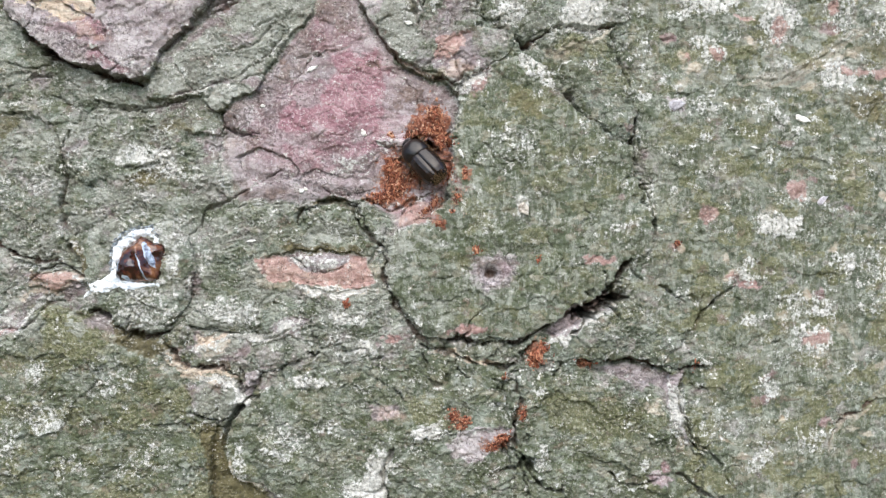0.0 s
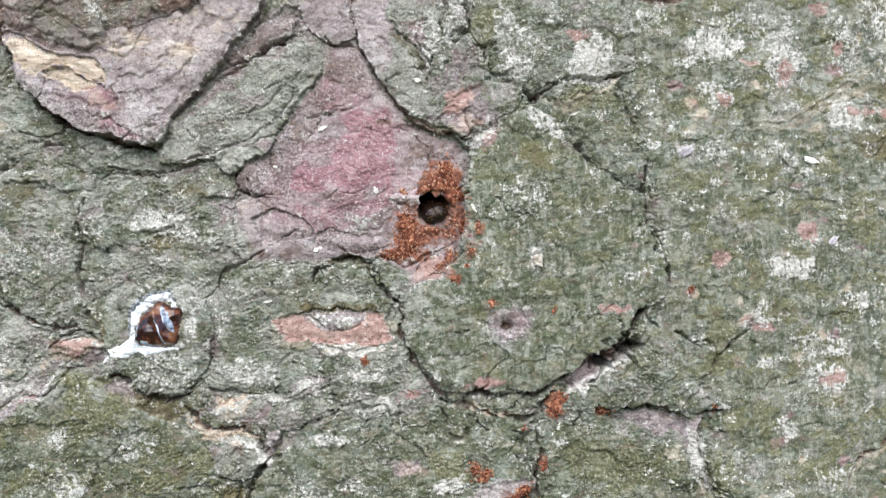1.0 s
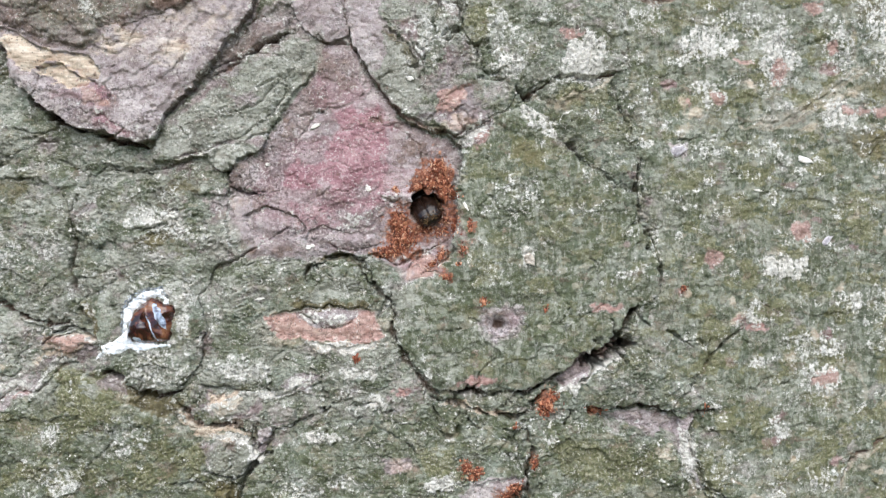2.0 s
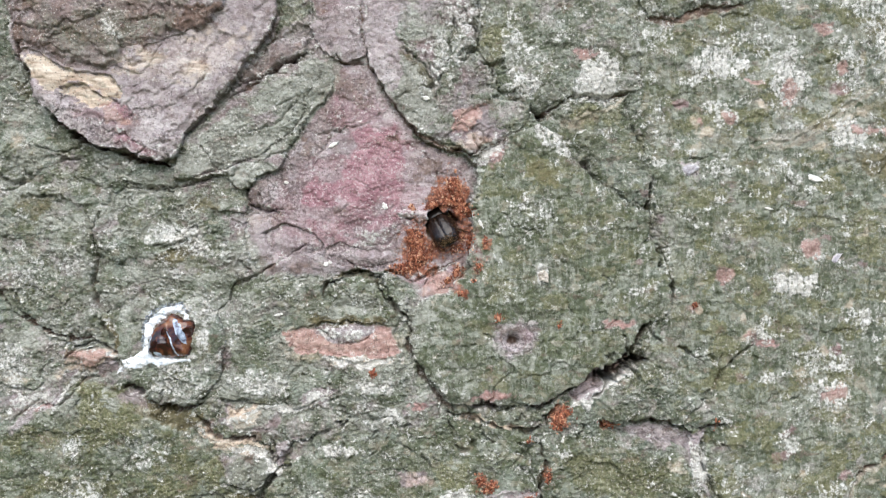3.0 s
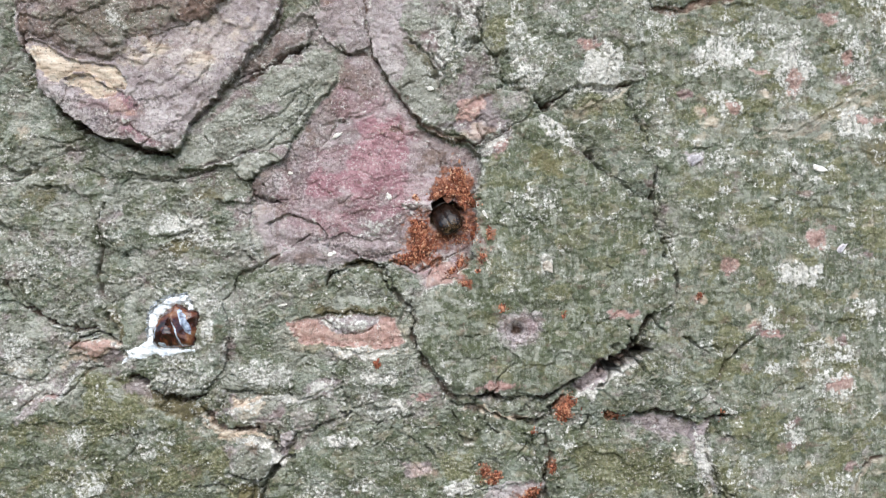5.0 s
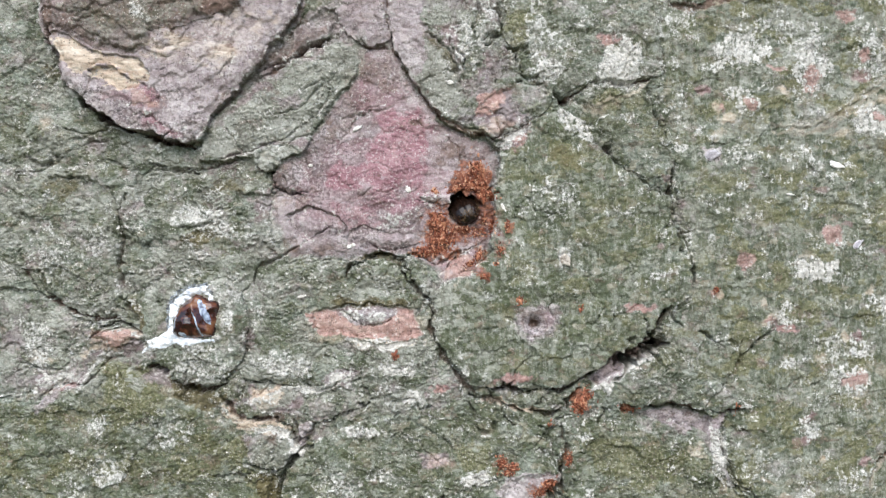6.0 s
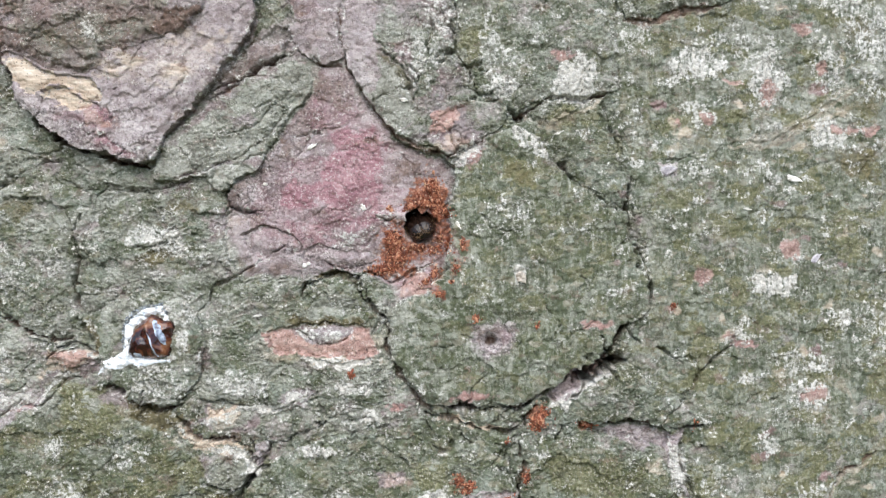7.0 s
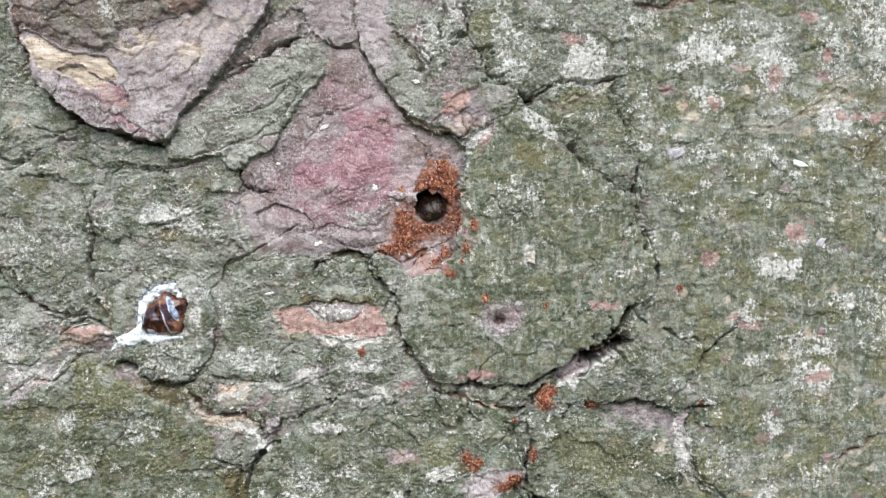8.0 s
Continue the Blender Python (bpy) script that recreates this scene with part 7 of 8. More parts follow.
def unseen_forest_edge():
    """A dark edge of wood, added unseen to darken reflections: all round, far off, behind the camera too."""
    bm = bmesh.new()
    low, high, back = [], [], []
    for i in range(180):
        a = i / 180 * 2 * math.pi
        r = 34 + 3 * noise.noise(Vector((math.cos(a) * 4, math.sin(a) * 4, 2)))
        top = 5 + 1.5 * noise.noise(Vector((math.cos(a) * 9, math.sin(a) * 9, 5))) + 0.7 * noise.noise(Vector((math.cos(a) * 40, math.sin(a) * 40, 8)))
        for ring, reach, z in ((low, r, -0.3), (high, r + 1, top), (back, r + 4, -0.3)):
            ring.append(bm.verts.new((math.cos(a) * reach, math.sin(a) * reach, z)))
    for a, b in ((low, high), (high, back)):
        for i in range(180):
            j = (i + 1) % 180
            bm.faces.new((a[i], a[j], b[j], b[i]))
    return bm


tagged(part("backdrop", unseen_forest_edge(), UNSEEN_FOREST), "dark green edge of a distant wood, unseen, added to darken reflections", "backdrop", kind="structure")


# ---- boring dust ----
def crumb_shape():
    bm = bmesh.new()
    bmesh.ops.create_icosphere(bm, subdivisions=1, radius=1.0)
    shape = np.array([v.co[:] for v in bm.verts]), np.array([[v.index for v in f.verts] for f in bm.faces])
    bm.free()
    return shape


CRUMB, CRUMB_FACES = crumb_shape()


def frass_pile(label, spots, seed):
    """A heap of crumbs and shreds. Spots: x, z, wide, tall, turn, count."""
    rng = np.random.RandomState(seed)
    verts, faces = [], []
    for x, z, wide, tall, turn, count in spots:
        c, s = math.cos(radians(turn)), math.sin(radians(turn))
        for _ in range(int(count * 1.15)):
            r, a = abs(rng.normal(0, 0.45)), rng.uniform(0, 2 * math.pi)
            u, v = r * wide * math.cos(a), r * tall * math.sin(a)
            px, pz = x + c * u - s * v, z + s * u + c * v
            size = rng.uniform(0.028, 0.088) * (1.6 if rng.rand() < 0.10 else 1.0)
            if math.hypot(px - HOLE_X + 0.35, pz - HOLE_Z - 0.42) < HOLE_R * 0.84:
                continue
            heap = max(0.0, 1 - r) * min(wide, tall) * 0.30
            spin = np.array(Euler(rng.uniform(0, 6.28, 3)).to_matrix())
            local = CRUMB * (size * rng.uniform(0.8, 2.6), size * rng.uniform(0.65, 1.05), size * rng.uniform(0.5, 0.9)) + rng.uniform(-0.3, 0.3, CRUMB.shape) * size
            faces.append(CRUMB_FACES + len(CRUMB) * len(verts))
            verts.append(local @ spin.T * MM + np.array(on_bark(px, pz, size * 0.3 + rng.uniform(0, 1) * heap)))
    mesh = bpy.data.meshes.new("frass_pile")
    mesh.from_pydata(np.concatenate(verts).tolist(), [], np.concatenate(faces).tolist())
    pile = link_mesh("frass_pile", mesh, FRASS)
    return tagged(pile, label, "boring dust", "heaps of boring dust", kind="stuff")


frass_pile("orange-red boring dust heaped round the beetle hole", [
    (0.85, 6.2, 0.8, 1.0, -10, 420), (0.49, 4.95, 1.3, 0.8, 0, 620), (1.79, 4.24, 0.9, 0.5, -15, 260), (-0.85, 4.59, 0.8, 0.5, 20, 200),
    (-2.27, 2.01, 0.8, 1.2, 10, 620), (-1.87, 0.71, 1.1, 1.2, 0, 680), (-3.03, -0.31, 1.2, 0.7, 15, 420), (-2.5, 4.5, 0.35, 0.4, 0, 60),
    (-0.10, 1.45, 1.4, 0.4, 0, 120), (1.40, 2.1, 0.5, 1.1, 0, 70), (0.9, 1.0, 1.0, 0.4, 0, 40), (1.2, 4.0, 0.6, 0.6, 0, 160)], 1)
frass_pile("few orange dust crumbs beside the beetle hole", [
    (2.14, 1.61, 0.5, 1.0, 0, 70), (3.26, 1.7, 0.32, 0.6, 0, 90), (0.98, -0.62, 0.7, 0.4, 60, 110), (0.27, -1.29, 0.7, 0.35, 35, 70), (1.38, -2.28, 0.6, 0.30, -10, 110), (2.72, -0.18, 0.5, 0.6, 0, 50), (2.41, -1.29, 0.4, 0.4, 0, 20)], 2)
frass_pile("orange boring dust wedged in a bark crack", [(9.05, -12.5, 0.75, 0.9, 0, 520), (9.68, -11.61, 0.5, 0.6, 0, 220)], 3)
frass_pile("orange boring dust on the lower bark", [(2.86, -17.01, 0.55, 0.55, 0, 160), (3.75, -17.38, 0.5, 0.45, 0, 140), (3.3, -17.82, 0.8, 0.4, 0, 60)], 4)
frass_pile("orange boring dust below the pale scale", [(6.62, -18.92, 0.9, 0.7, 25, 460), (5.86, -19.45, 0.8, 0.4, 10, 200)], 5)
frass_pile("orange dust crumbs along a dark joint", [(8.15, -16.88, 0.35, 0.6, -20, 110), (6.75, -14.05, 0.5, 0.25, 0, 24)], 6)
frass_pile("rusty dust in the mouth of the long crack", [(13.03, -12.89, 0.8, 0.45, -20, 200)], 7)
frass_pile("orange dust crumbs at the end of the long crack", [(21.86, -12.84, 0.4, 0.4, 0, 100)], 8)
frass_pile("single orange dust crumbs on green bark", [(4.29, -4.24, 0.4, 0.45, 0, 80), (9.14, -4.88, 0.3, 0.4, 0, 24)], 9)
frass_pile("small orange crumb on a green plate", [(20, -3.39, 0.32, 0.32, 0, 60)], 10)
frass_pile("small rusty crumb on the pale bark", [(-5.62, -8.61, 0.32, 0.32, 0, 60)], 11)


# ---- white chips lying on the bark ----
def chip(label, x, z, length, wide, turn, material=CHIP):
    """A thin torn scale of uneven outline, slightly curled."""
    bm = bmesh.new()
    rng = random.Random(int(x * 97 + z * 31))
    count = 13
    rim = []
    for i in range(count):
        a = i / count * 2 * math.pi
        r = rng.uniform(0.72, 1.12)
        rim.append((math.cos(a) * length / 2 * r, math.sin(a) * wide / 2 * r * (1 - 0.3 * math.cos(a))))
    rings = []
    for scale, lift in ((1.0, -0.05), (1.0, 0.03), (0.75, 0.09), (0.35, 0.08)):
        rings.append([bm.verts.new((u * scale * MM, v * scale * MM, (lift + 0.10 * (u / length) ** 2) * MM)) for u, v in rim])
    for low, high in zip(rings, rings[1:]):
        for i in range(count):
            j = (i + 1) % count
            bm.faces.new((low[i], low[j], high[j], high[i]))
    bm.faces.new(rings[-1])
    bm.faces.new(rings[0][::-1])
    ob = part("bark_chip", bm, material, smooth=False)
    ob.matrix_world = Matrix.Translation(on_bark(x, z, 0.03)) @ bark_normal(x, z).to_track_quat("Z", "Y").to_matrix().to_4x4() @ pose(0, 0, 0, 0, 0, turn)
    return tagged(ob, label, "bark chip", "white chips on the bark")


chip("small oval white chip on grey bark", -1.25, 12.98, 0.62, 0.36, 0)
chip("slender white chip on bare pinkish bark", -8.7, 9.51, 0.95, 0.36, 28)
chip("pointed white chip above the beetle hole", -4.64, 4.64, 0.65, 0.42, 120)
chip("slender white chip beside the boring dust", 2.95, 3.13, 0.85, 0.22, -58)
chip("small white chip on dark bark", -12.42, 6.52, 0.40, 0.30, 0)
chip("small white chip below the bare patch", -9.01, 0.18, 0.36, 0.34, 0)
chip("thin white chip above the torn flake", -13.01, -3.93, 0.80, 0.20, 8)
chip("large white chip on the green bark field", 30.12, 6.75, 1.45, 0.52, -18)
chip("small lilac-white scale beside a pink spot", 31.92, 0.32, 1.3, 0.55, 35, PALE_CHIP)
chip("flat lilac-grey bark scale on the green field", 19.72, 7.43, 1.5, 0.85, 12, PALE_CHIP)
chip("pale tan bark crumb on the shield-shaped plate", 7.84, -1.02, 1.15, 0.8, -50, TAN_CHIP)
chip("small white chip on the green field", 26.17, 4.32, 0.75, 0.2, -8)
chip("pale splinter below the bare patch", -9.29, 0.04, 0.55, 0.4, 20)


# ---- resin drop ----
def resin_drop():
    x, z = -21.53, -5.71
    bm = bmesh.new()
    # a lopsided drop with a ridge across it
    outline = [(-1.9, -1.1), (-1.75, -0.1), (-1.35, 0.75), (-0.7, 1.5), (0.0, 1.9), (0.55, 1.85), (0.95, 1.5), (1.45, 1.45), (1.95, 1.2), (1.85, 0.0), (1.65, -1.55), (0.2, -1.65), (-1.4, -1.6)]
    side = np.arange(-2.3, 2.31, 0.06)
    du, dv = np.meshgrid(side, side)
    far = polygon_distance(du + 0.12 * fbm(du / 0.8, dv / 0.8, 205, 2), dv + 0.12 * fbm(du / 0.8, dv / 0.8, 207, 2), outline)
    full = np.clip(far / 1.25, 0, 1)
    rise = 1.15 * np.sqrt(full * (2 - full)) - 0.25
    across = (du - 0.25) + 0.38 * (dv - 0.2)
    rise += 0.26 * np.exp(-((across / 0.22) ** 2)) * smooth(full, 0.1, 0.6) - 0.16 * np.exp(-(((across - 0.5) / 0.2) ** 2)) * smooth(full, 0.1, 0.6)
    rise += 0.16 * fbm(du / 0.9, dv / 1.3, 211, 3) * full
    base = on_bark(x, z)
    grid = {}
    for i in range(len(side)):
        for j in range(len(side)):
            if far[i, j] > -0.03:
                grid[i, j] = bm.verts.new((du[i, j] * MM, dv[i, j] * MM, rise[i, j] * MM))
    for i, j in grid:
        loop = [(i, j), (i, j + 1), (i + 1, j + 1), (i + 1, j)]
        if all(k in grid for k in loop):
            bm.faces.new([grid[k] for k in loop])
    thing = tagged(new("resin_drop"), "glossy dark amber resin drop with a dried white rim", "resin drop")
    thing.matrix_world = Matrix.Translation(base) @ pose(0, 0, 0, 90, 0, 0)
    part("drop", bm, RESIN, thing, "glossy red-brown resin")

    def crust(name, lines, label, on_drop=False, thick=0.16, material=DRIED):
        """A ragged skin along lines of (x, z, half width), draped as dried resin over the bark or as painted glare over
        the drop.
        """
        b = bmesh.new()
        us, vs = np.arange(-5.2, 2.6, 0.06), np.arange(-3.2, 2.9, 0.06)
        cu, cv = np.meshgrid(us, vs)
        bend = 0.08 if on_drop else 0.15
        warp_u, warp_v = cu + bend * fbm(cu / 0.55, cv / 0.55, 221, 3, 0.6), cv + bend * fbm(cu / 0.55, cv / 0.55, 223, 3, 0.6)
        cover = np.full_like(cu, -9.0)
        for line in lines:
            for (ax, az, aw), (bx, bz, bw) in zip(line, line[1:]):
                t = np.clip(((warp_u - ax) * (bx - ax) + (warp_v - az) * (bz - az)) / ((bx - ax) ** 2 + (bz - az) ** 2), 0, 1)
                cover = np.maximum(cover, aw + (bw - aw) * t - np.hypot(warp_u - ax - t * (bx - ax), warp_v - az - t * (bz - az)))
        cover += (0.06 if on_drop else 0.09) * fbm(cu / 0.3, cv / 0.3, 227, 2)
        shape = np.clip(cover / 0.3, 0, 1)
        lift = thick * np.sqrt(shape * (2 - shape)) + (0.004 if on_drop else 0.05) * fbm(cu / 0.35, cv / 0.35, 229, 2)
        spots = {}
        for i in range(len(vs)):
            for j in range(len(us)):
                if cover[i, j] > -0.02:
                    u, v = us[j], vs[i]
                    if on_drop:
                        a, c = int(round((v - side[0]) / 0.06)), int(round((u - side[0]) / 0.06))
                        if not (0 <= a < len(side) and 0 <= c < len(side)) or far[a, c] < 0.05:
                            continue
                        under = rise[a, c]
                    else:
                        under = (trunk_y(x) - sample(height, x, z)) - (trunk_y(x + u) - sample(height, x + u, z + v))
                    spots[i, j] = b.verts.new((u * MM, v * MM, (under + lift[i, j] - 0.012) * MM))
        for i, j in spots:
            loop = [(i, j), (i, j + 1), (i + 1, j + 1), (i + 1, j)]
            if all(k in spots for k in loop):
                b.faces.new([spots[k] for k in loop])
        return part(name, b, GLARE if on_drop else material, thing, label)

    crust("stain", [[(-2.2, -0.8, 0.20), (-2.15, 0.1, 0.34), (-1.95, 1.0, 0.46), (-1.3, 1.8, 0.46), (-0.3, 2.35, 0.44), (0.7, 2.5, 0.38), (1.2, 2.0, 0.22)]], "dark bluish stain round the resin", thick=0.03, material=STAIN)
    crust("rim", [[(-2.0, -0.6, 0.20), (-1.9, 0.1, 0.28), (-1.7, 0.9, 0.38), (-1.1, 1.6, 0.38), (-0.2, 2.1, 0.36), (0.6, 2.25, 0.30), (1.0, 1.9, 0.16), (1.4, 1.45, 0.08)], [(-0.7, 2.2, 0.1), (0.1, 2.4, 0.12), (0.9, 2.5, 0.08)]], "dried bluish white resin rim", thick=0.15)
    crust("drip", [[(-2.0, -0.7, 0.16), (-1.80, -1.2, 0.62), (-1.0, -1.85, 0.42), (0.3, -1.82, 0.20), (1.5, -1.75, 0.12)], [(-1.7, -1.35, 0.72), (-2.4, -1.75, 0.58), (-3.2, -2.0, 0.48), (-3.7, -2.1, 0.36)], [(-4.1, -1.75, 0.14), (-3.8, -2.2, 0.26), (-4.3, -2.6, 0.22), (-4.5, -2.85, 0.08)]], "dried bluish white resin run", thick=0.16)
    # the film is painted glare: pale sky reflections laid over the drop
    crust("film", [[(0.45, 1.5, 0.14), (0.66, 0.95, 0.34), (0.92, 0.45, 0.38), (1.2, -0.1, 0.26), (1.4, -0.5, 0.08)], [(0.0, 0.7, 0.05), (0.30, 0.1, 0.12), (0.50, -0.6, 0.12), (0.72, -1.3, 0.05)], [(-1.05, -1.15, 0.16), (-0.75, -1.30, 0.22)], [(-1.3, 0.55, 0.03), (-1.5, -0.2, 0.08), (-1.55, -0.7, 0.04)]], "pale bluish sky glare painted over the resin", True, 0.035)
    return thing


resin_drop()


# ---- bark beetle ----
# the beetle is drawn in units of 0.84 mm
BODY = 0.84 * MM


def shell(sections, around=24, first=0.0, last=2 * math.pi, rough=0.0):
    """A body shell: sections of (y, half width, height above, height below), closed where the turn is full."""
    bm = bmesh.new()
    full = last - first > 6.2
    count = around if full else around + 1
    loops = []
    for y, w, up, down in sections:
        ring = []
        for i in range(count):
            a = first + (last - first) * i / around
            c, s = math.cos(a), math.sin(a)
            px, pz = w * math.copysign(abs(c) ** 0.85, c), (up if s > 0 else down) * math.copysign(abs(s) ** 0.85, s)
            k = 1 + rough * noise.noise(Vector((px * 5, y * 5, pz * 5)))
            ring.append(bm.verts.new((1.1 * px * k * BODY, y * BODY, pz * k * BODY)))
        loops.append(ring)
    for low, high in zip(loops, loops[1:]):
        for i in range(count if full else count - 1):
            j = (i + 1) % count
            bm.faces.new((low[i], low[j], high[j], high[i]))
    bm.faces.new(loops[0])
    bm.faces.new(loops[-1])
    bmesh.ops.recalc_face_normals(bm, faces=bm.faces)
    return bm


def tube(pts, radii, sides=7):
    bm = bmesh.new()
    loops = []
    for n, (p, r) in enumerate(zip(pts, radii)):
        a, b = Vector(pts[max(n - 1, 0)]), Vector(pts[min(n + 1, len(pts) - 1)])
        q = (b - a).to_track_quat("Z", "Y")
        loops.append([bm.verts.new((Vector(p) + q @ Vector((math.cos(k / sides * 2 * math.pi) * r, math.sin(k / sides * 2 * math.pi) * r, 0))) * BODY) for k in range(sides)])
    for low, high in zip(loops, loops[1:]):
        for i in range(sides):
            j = (i + 1) % sides
            bm.faces.new((low[i], low[j], high[j], high[i]))
    bm.faces.new(loops[0])
    bm.faces.new(loops[-1])
    bmesh.ops.recalc_face_normals(bm, faces=bm.faces)
    return bm


def bark_beetle():
    """Head towards +y, back towards +z; the origin lies in the body's middle."""
    beetle = tagged(new("bark_beetle"), "small dark brown bark beetle crawling into its bore hole", "beetle")
    part("abdomen", shell([(-2.45, 0.25, 0.2, 0.2), (-2.2, 0.8, 0.5, 0.55), (-1.2, 1.08, 0.6, 0.75), (0.2, 1.08, 0.6, 0.8), (1.0, 0.95, 0.55, 0.7), (1.9, 0.7, 0.4, 0.6)]), COLLAR, beetle)
    for side in (1, -1):
        sections = [(0.66, 1.02, 0.94, 0.02), (0.50, 1.11, 1.0, 0.02), (0.0, 1.17, 1.05, 0.02), (-0.8, 1.2, 1.06, 0.02), (-1.5, 1.16, 1.0, 0.02), (-1.95, 1.02, 0.86, 0.02), (-2.3, 0.78, 0.62, 0.02), (-2.5, 0.48, 0.36, 0.02), (-2.6, 0.12, 0.12, 0.02)]
        bm = bmesh.new()
        loops = []
        long_n, round_n = 40, 22
        for i in range(long_n):
            f = min(i / (long_n - 1) * (len(sections) - 1), len(sections) - 1.001)
            p, q = sections[int(f)], sections[int(f) + 1]
            t = f - int(f)
            y, w, up, _ = (p[k] + (q[k] - p[k]) * t for k in range(4))
            ring = []
            for j in range(round_n + 1):
                a = -0.35 + (math.pi / 2 + 0.35) * j / round_n
                groove = 1 - 0.022 * max(0.0, math.cos(j / round_n * 14 * math.pi)) * (1 if 0.3 < i < long_n - 3 else 0)
                px = 0.012 + w * max(0.0, math.cos(a)) ** 0.8 * groove
                pz = up * math.copysign(abs(math.sin(a)) ** 0.85, math.sin(a)) * groove
                if j == round_n:
                    pz -= 0.05
                ring.append(bm.verts.new((1.1 * side * px * BODY, y * BODY, pz * BODY)))
            loops.append(ring)
        for low, high in zip(loops, loops[1:]):
            for j in range(round_n):
                bm.faces.new((low[j], low[j + 1], high[j + 1], high[j]))
        bmesh.ops.recalc_face_normals(bm, faces=bm.faces)
        part("wing_case", bm, SHELL, beetle, "glossy dark brown grooved wing case")
    part("pronotum", shell([(0.58, 1.06, 0.95, 0.5), (0.72, 1.13, 1.0, 0.6), (1.2, 1.16, 1.04, 0.6), (1.7, 1.05, 0.95, 0.55), (2.1, 0.82, 0.74, 0.5), (2.35, 0.5, 0.45, 0.4), (2.45, 0.15, 0.15, 0.15)], 28, rough=0.05), COLLAR, beetle, "blackish rounded neck shield")
    head = part("head", shell([(2.1, 0.4, 0.2, 0.5), (2.4, 0.5, 0.2, 0.55), (2.7, 0.36, 0.1, 0.45), (2.85, 0.12, 0.0, 0.25)]), COLLAR, beetle)
    for side in (1, -1):
        for y, fore in ((1.7, 0.75), (0.4, 0.1), (-0.7, -0.6)):
            pts = [(side * 0.6, y, -0.45), (side * 1.25, y + 0.25 * fore, -0.25), (side * 1.55, y + 0.55 * fore, -0.75), (side * 1.75, y + 0.9 * fore, -0.95)]
            leg = part("leg", tube(pts, (0.14, 0.17, 0.13, 0.08)), LIMB, beetle, "reddish brown bent leg")
            end = Vector(pts[-1])
            part("foot", tube([end[:], (end + Vector((side * 0.14, 0.14 * fore, -0.03)))[:], (end + Vector((side * 0.3, 0.3 * fore, -0.02)))[:]], (0.05, 0.045, 0.02)), LIMB, leg)
        antenna = part("antenna", tube([(side * 0.4, 2.5, -0.1), (side * 0.75, 2.75, 0.0), (side * 0.95, 2.95, -0.1)], (0.04, 0.04, 0.05)), LIMB, beetle, "thin elbowed antenna")
        part("club", tube([(side * 0.93, 2.93, -0.1), (side * 1.02, 3.05, -0.12), (side * 1.12, 3.18, -0.16), (side * 1.2, 3.28, -0.2)], (0.05, 0.13, 0.13, 0.04)), LIMB, antenna, "rounded antenna club")
        eye = bmesh.new()
        bmesh.ops.create_uvsphere(eye, u_segments=12, v_segments=8, radius=0.11 * BODY, matrix=Matrix.Translation(Vector((side * 0.44, 2.42, 0.0)) * BODY))
        part("eye", eye, COLLAR, head, "small black eye")
    # small teeth round the sloping rear end
    for side in (1, -1):
        for x, y, z in ((0.55, -2.02, 0.72), (0.82, -2.12, 0.50), (0.80, -2.32, 0.22)):
            part("tooth", tube([(side * x, y, z), (side * x * 1.04, y - 0.14, z + 0.06), (side * x * 1.02, y - 0.27, z + 0.04)], (0.09, 0.06, 0.012), 6), LIMB, beetle, "short reddish brown tooth")
    rng = random.Random(8)
    bm = bmesh.new()
    for _ in range(160):
        a, r = rng.uniform(0, math.pi), rng.uniform(0.5, 1.0)
        root = Vector((0.95 * r * math.cos(a), -1.75 - 0.85 * (1 - r * r) - 0.1, 0.85 * r * math.sin(a)))
        tip = root + Vector((rng.uniform(-0.12, 0.12), -rng.uniform(0.25, 0.5), rng.uniform(0.0, 0.2)))
        across = Vector((rng.uniform(-1, 1), 0, rng.uniform(-1, 1))).normalized() * 0.022
        a1, a2, a3 = bm.verts.new((root - across) * BODY), bm.verts.new((root + across) * BODY), bm.verts.new(tip * BODY)
        a4 = bm.verts.new((root + Vector((across.z, 0, -across.x))) * BODY)
        for f in ((a1, a2, a3), (a2, a4, a3), (a4, a1, a3)):
            bm.faces.new(f)
    part("rear_bristles", bm, HAIR, beetle, "pale amber bristles on the rear end")
    bm = bmesh.new()
    for _ in range(340):
        side = rng.choice((-1, 1))
        y = rng.uniform(-2.4, 2.2)
        w = 1.16 if y > -1.5 else 1.16 - 0.75 * (-1.5 - y)
        a = rng.uniform(-0.2, 0.55)
        root = Vector((side * w * math.cos(a), y, 0.95 * math.sin(a)))
        tip = root + Vector((side * math.cos(a) * 0.3, rng.uniform(-0.3, 0.05), 0.15 + math.sin(a) * 0.2)) * rng.uniform(0.6, 1.2)
        across = (tip - root).cross(Vector((0, 0.3, 1))).normalized() * 0.014
        a1, a2, a3 = bm.verts.new((root - across) * BODY), bm.verts.new((root + across) * BODY), bm.verts.new(tip * BODY)
        a4 = bm.verts.new((root + Vector((0, 0, 0.02))) * BODY)
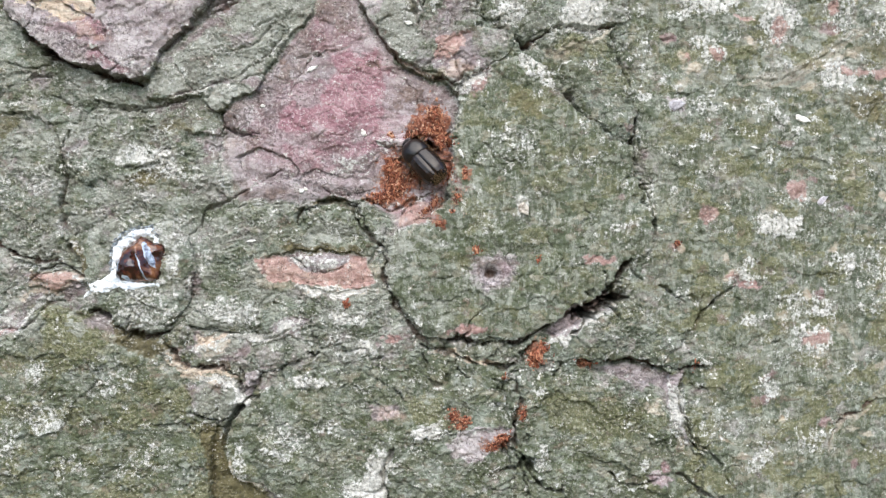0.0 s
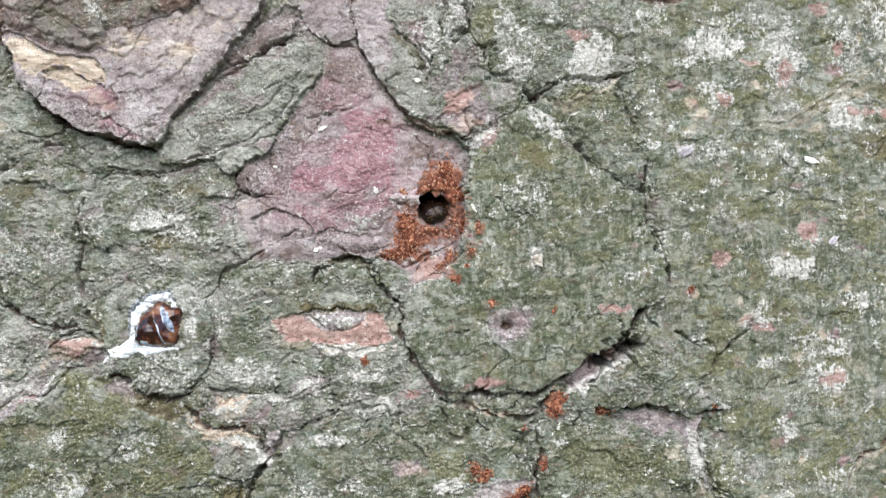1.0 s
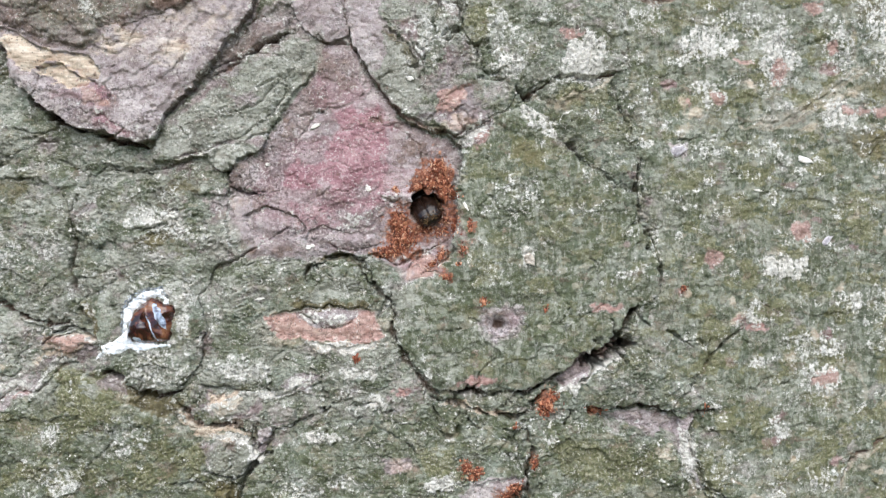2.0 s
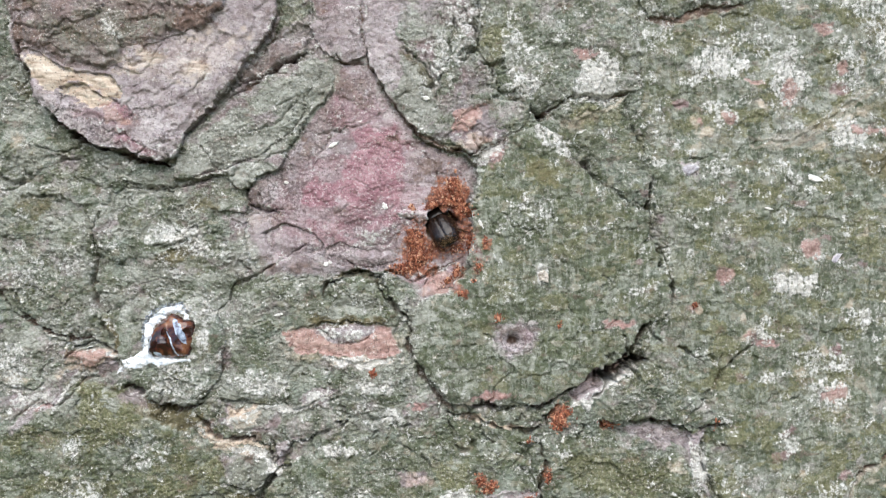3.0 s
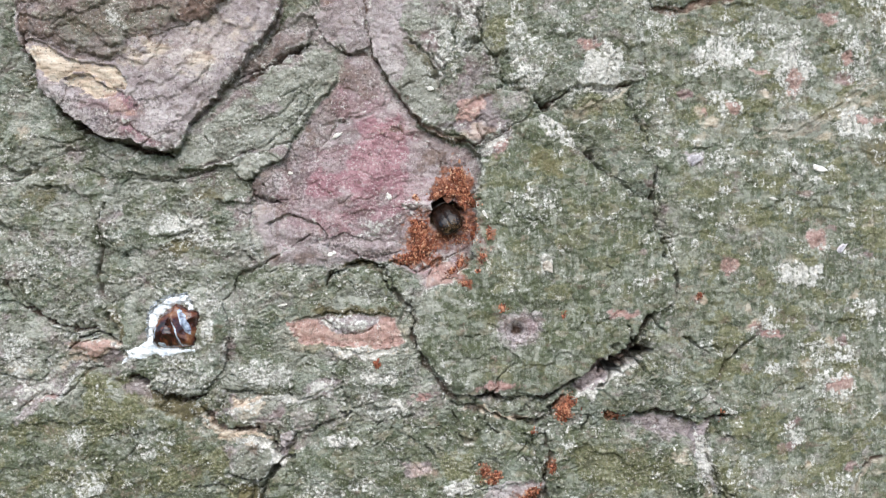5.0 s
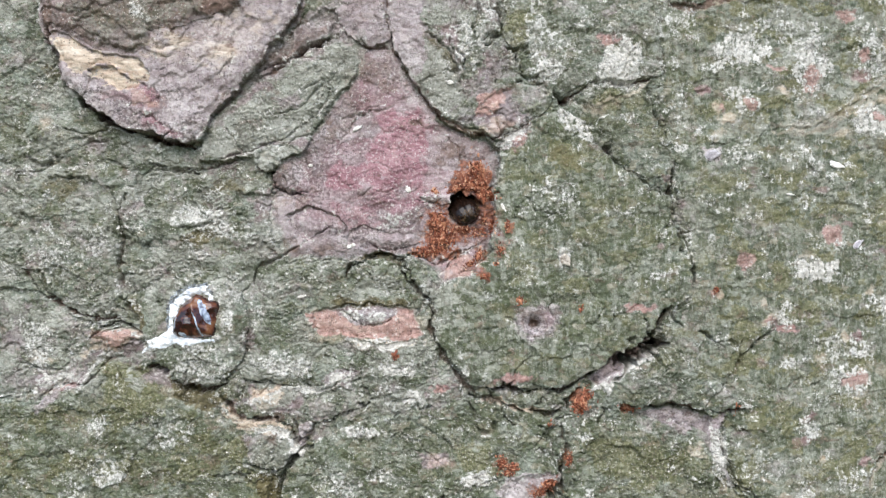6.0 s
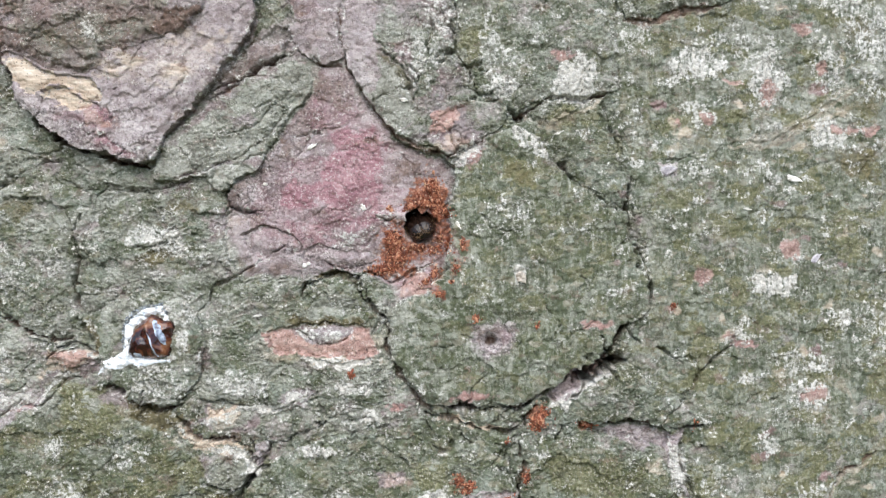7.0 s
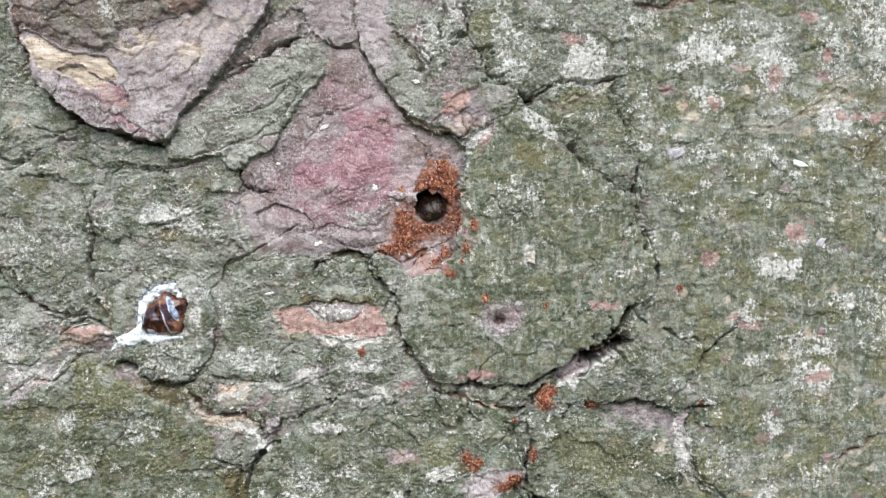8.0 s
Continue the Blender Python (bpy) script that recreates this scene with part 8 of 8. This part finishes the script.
        for f in ((a1, a2, a3), (a2, a4, a3), (a4, a1, a3)):
            bm.faces.new(f)
    part("bristles", bm, HAIR, beetle, "short amber bristles along the sides")
    return beetle


beetle = bark_beetle()


def motions():
    """The beetle backs out of its hole and presses into it again."""
    mouth = Vector((HOLE_X * MM, trunk_y(HOLE_X) * MM, CENTRE_Z + HOLE_Z * MM))
    rows = []
    # seconds, mm right, mm up, mm out of the bark, degrees of dive, degrees of lean, degrees of roll
    for t, right, up, out, dive, lean, roll in BEETLE:
        body = pose(0, 0, 0, 90, 0, 0) @ pose(0, 0, 0, 0, 0, lean) @ pose(0, 0, 0, -dive, 0, 0) @ pose(0, 0, 0, 0, roll, 0)
        rows.append((t, Matrix.Translation(mouth + Vector((right, -out, up)) * MM) @ body))
    walk(beetle, rows)


BEETLE = [
    (0.0, 0.16, -0.62, 0.65, 18, 43, 0),
    (0.3, 0.18, -0.58, 0.50, 20, 40, 0),
    (0.5, 0.08, -0.34, -0.40, 36, 36, 4),
    (0.7, -0.05, -0.12, -1.10, 46, 32, 6),
    (0.9, -0.25, 0.22, -2.05, 61, 28, 8),
    (1.2, -0.25, 0.24, -2.25, 63, 27, 8),
    (1.5, -0.25, 0.24, -2.15, 62, 27, 4),
    (1.7, -0.20, 0.17, -1.75, 57, 27, 0),
    (2.8, -0.15, -0.01, -0.90, 43, 27, -4),
    (3.0, -0.15, -0.06, -0.80, 41, 27, -4),
    (3.4, -0.15, -0.01, -0.90, 43, 27, -4),
    (3.8, -0.18, 0.09, -1.25, 49, 27, -4),
]
BEETLE += [
    (4.2, -0.20, 0.19, -1.45, 53, 28, -4),
    (5.3, -0.15, 0.04, -0.95, 45, 28, 0),
    (5.5, -0.15, 0.04, -1.00, 45, 28, 0),
    (5.9, -0.20, 0.19, -1.45, 53, 28, 4),
    (6.5, -0.20, 0.34, -1.75, 57, 28, 6),
    (7.0, -0.20, 0.29, -1.60, 55, 28, 4),
    (7.4, -0.20, 0.24, -1.45, 53, 28, 4),
    (8.0, -0.20, 0.34, -1.75, 57, 28, 4),
]
motions()
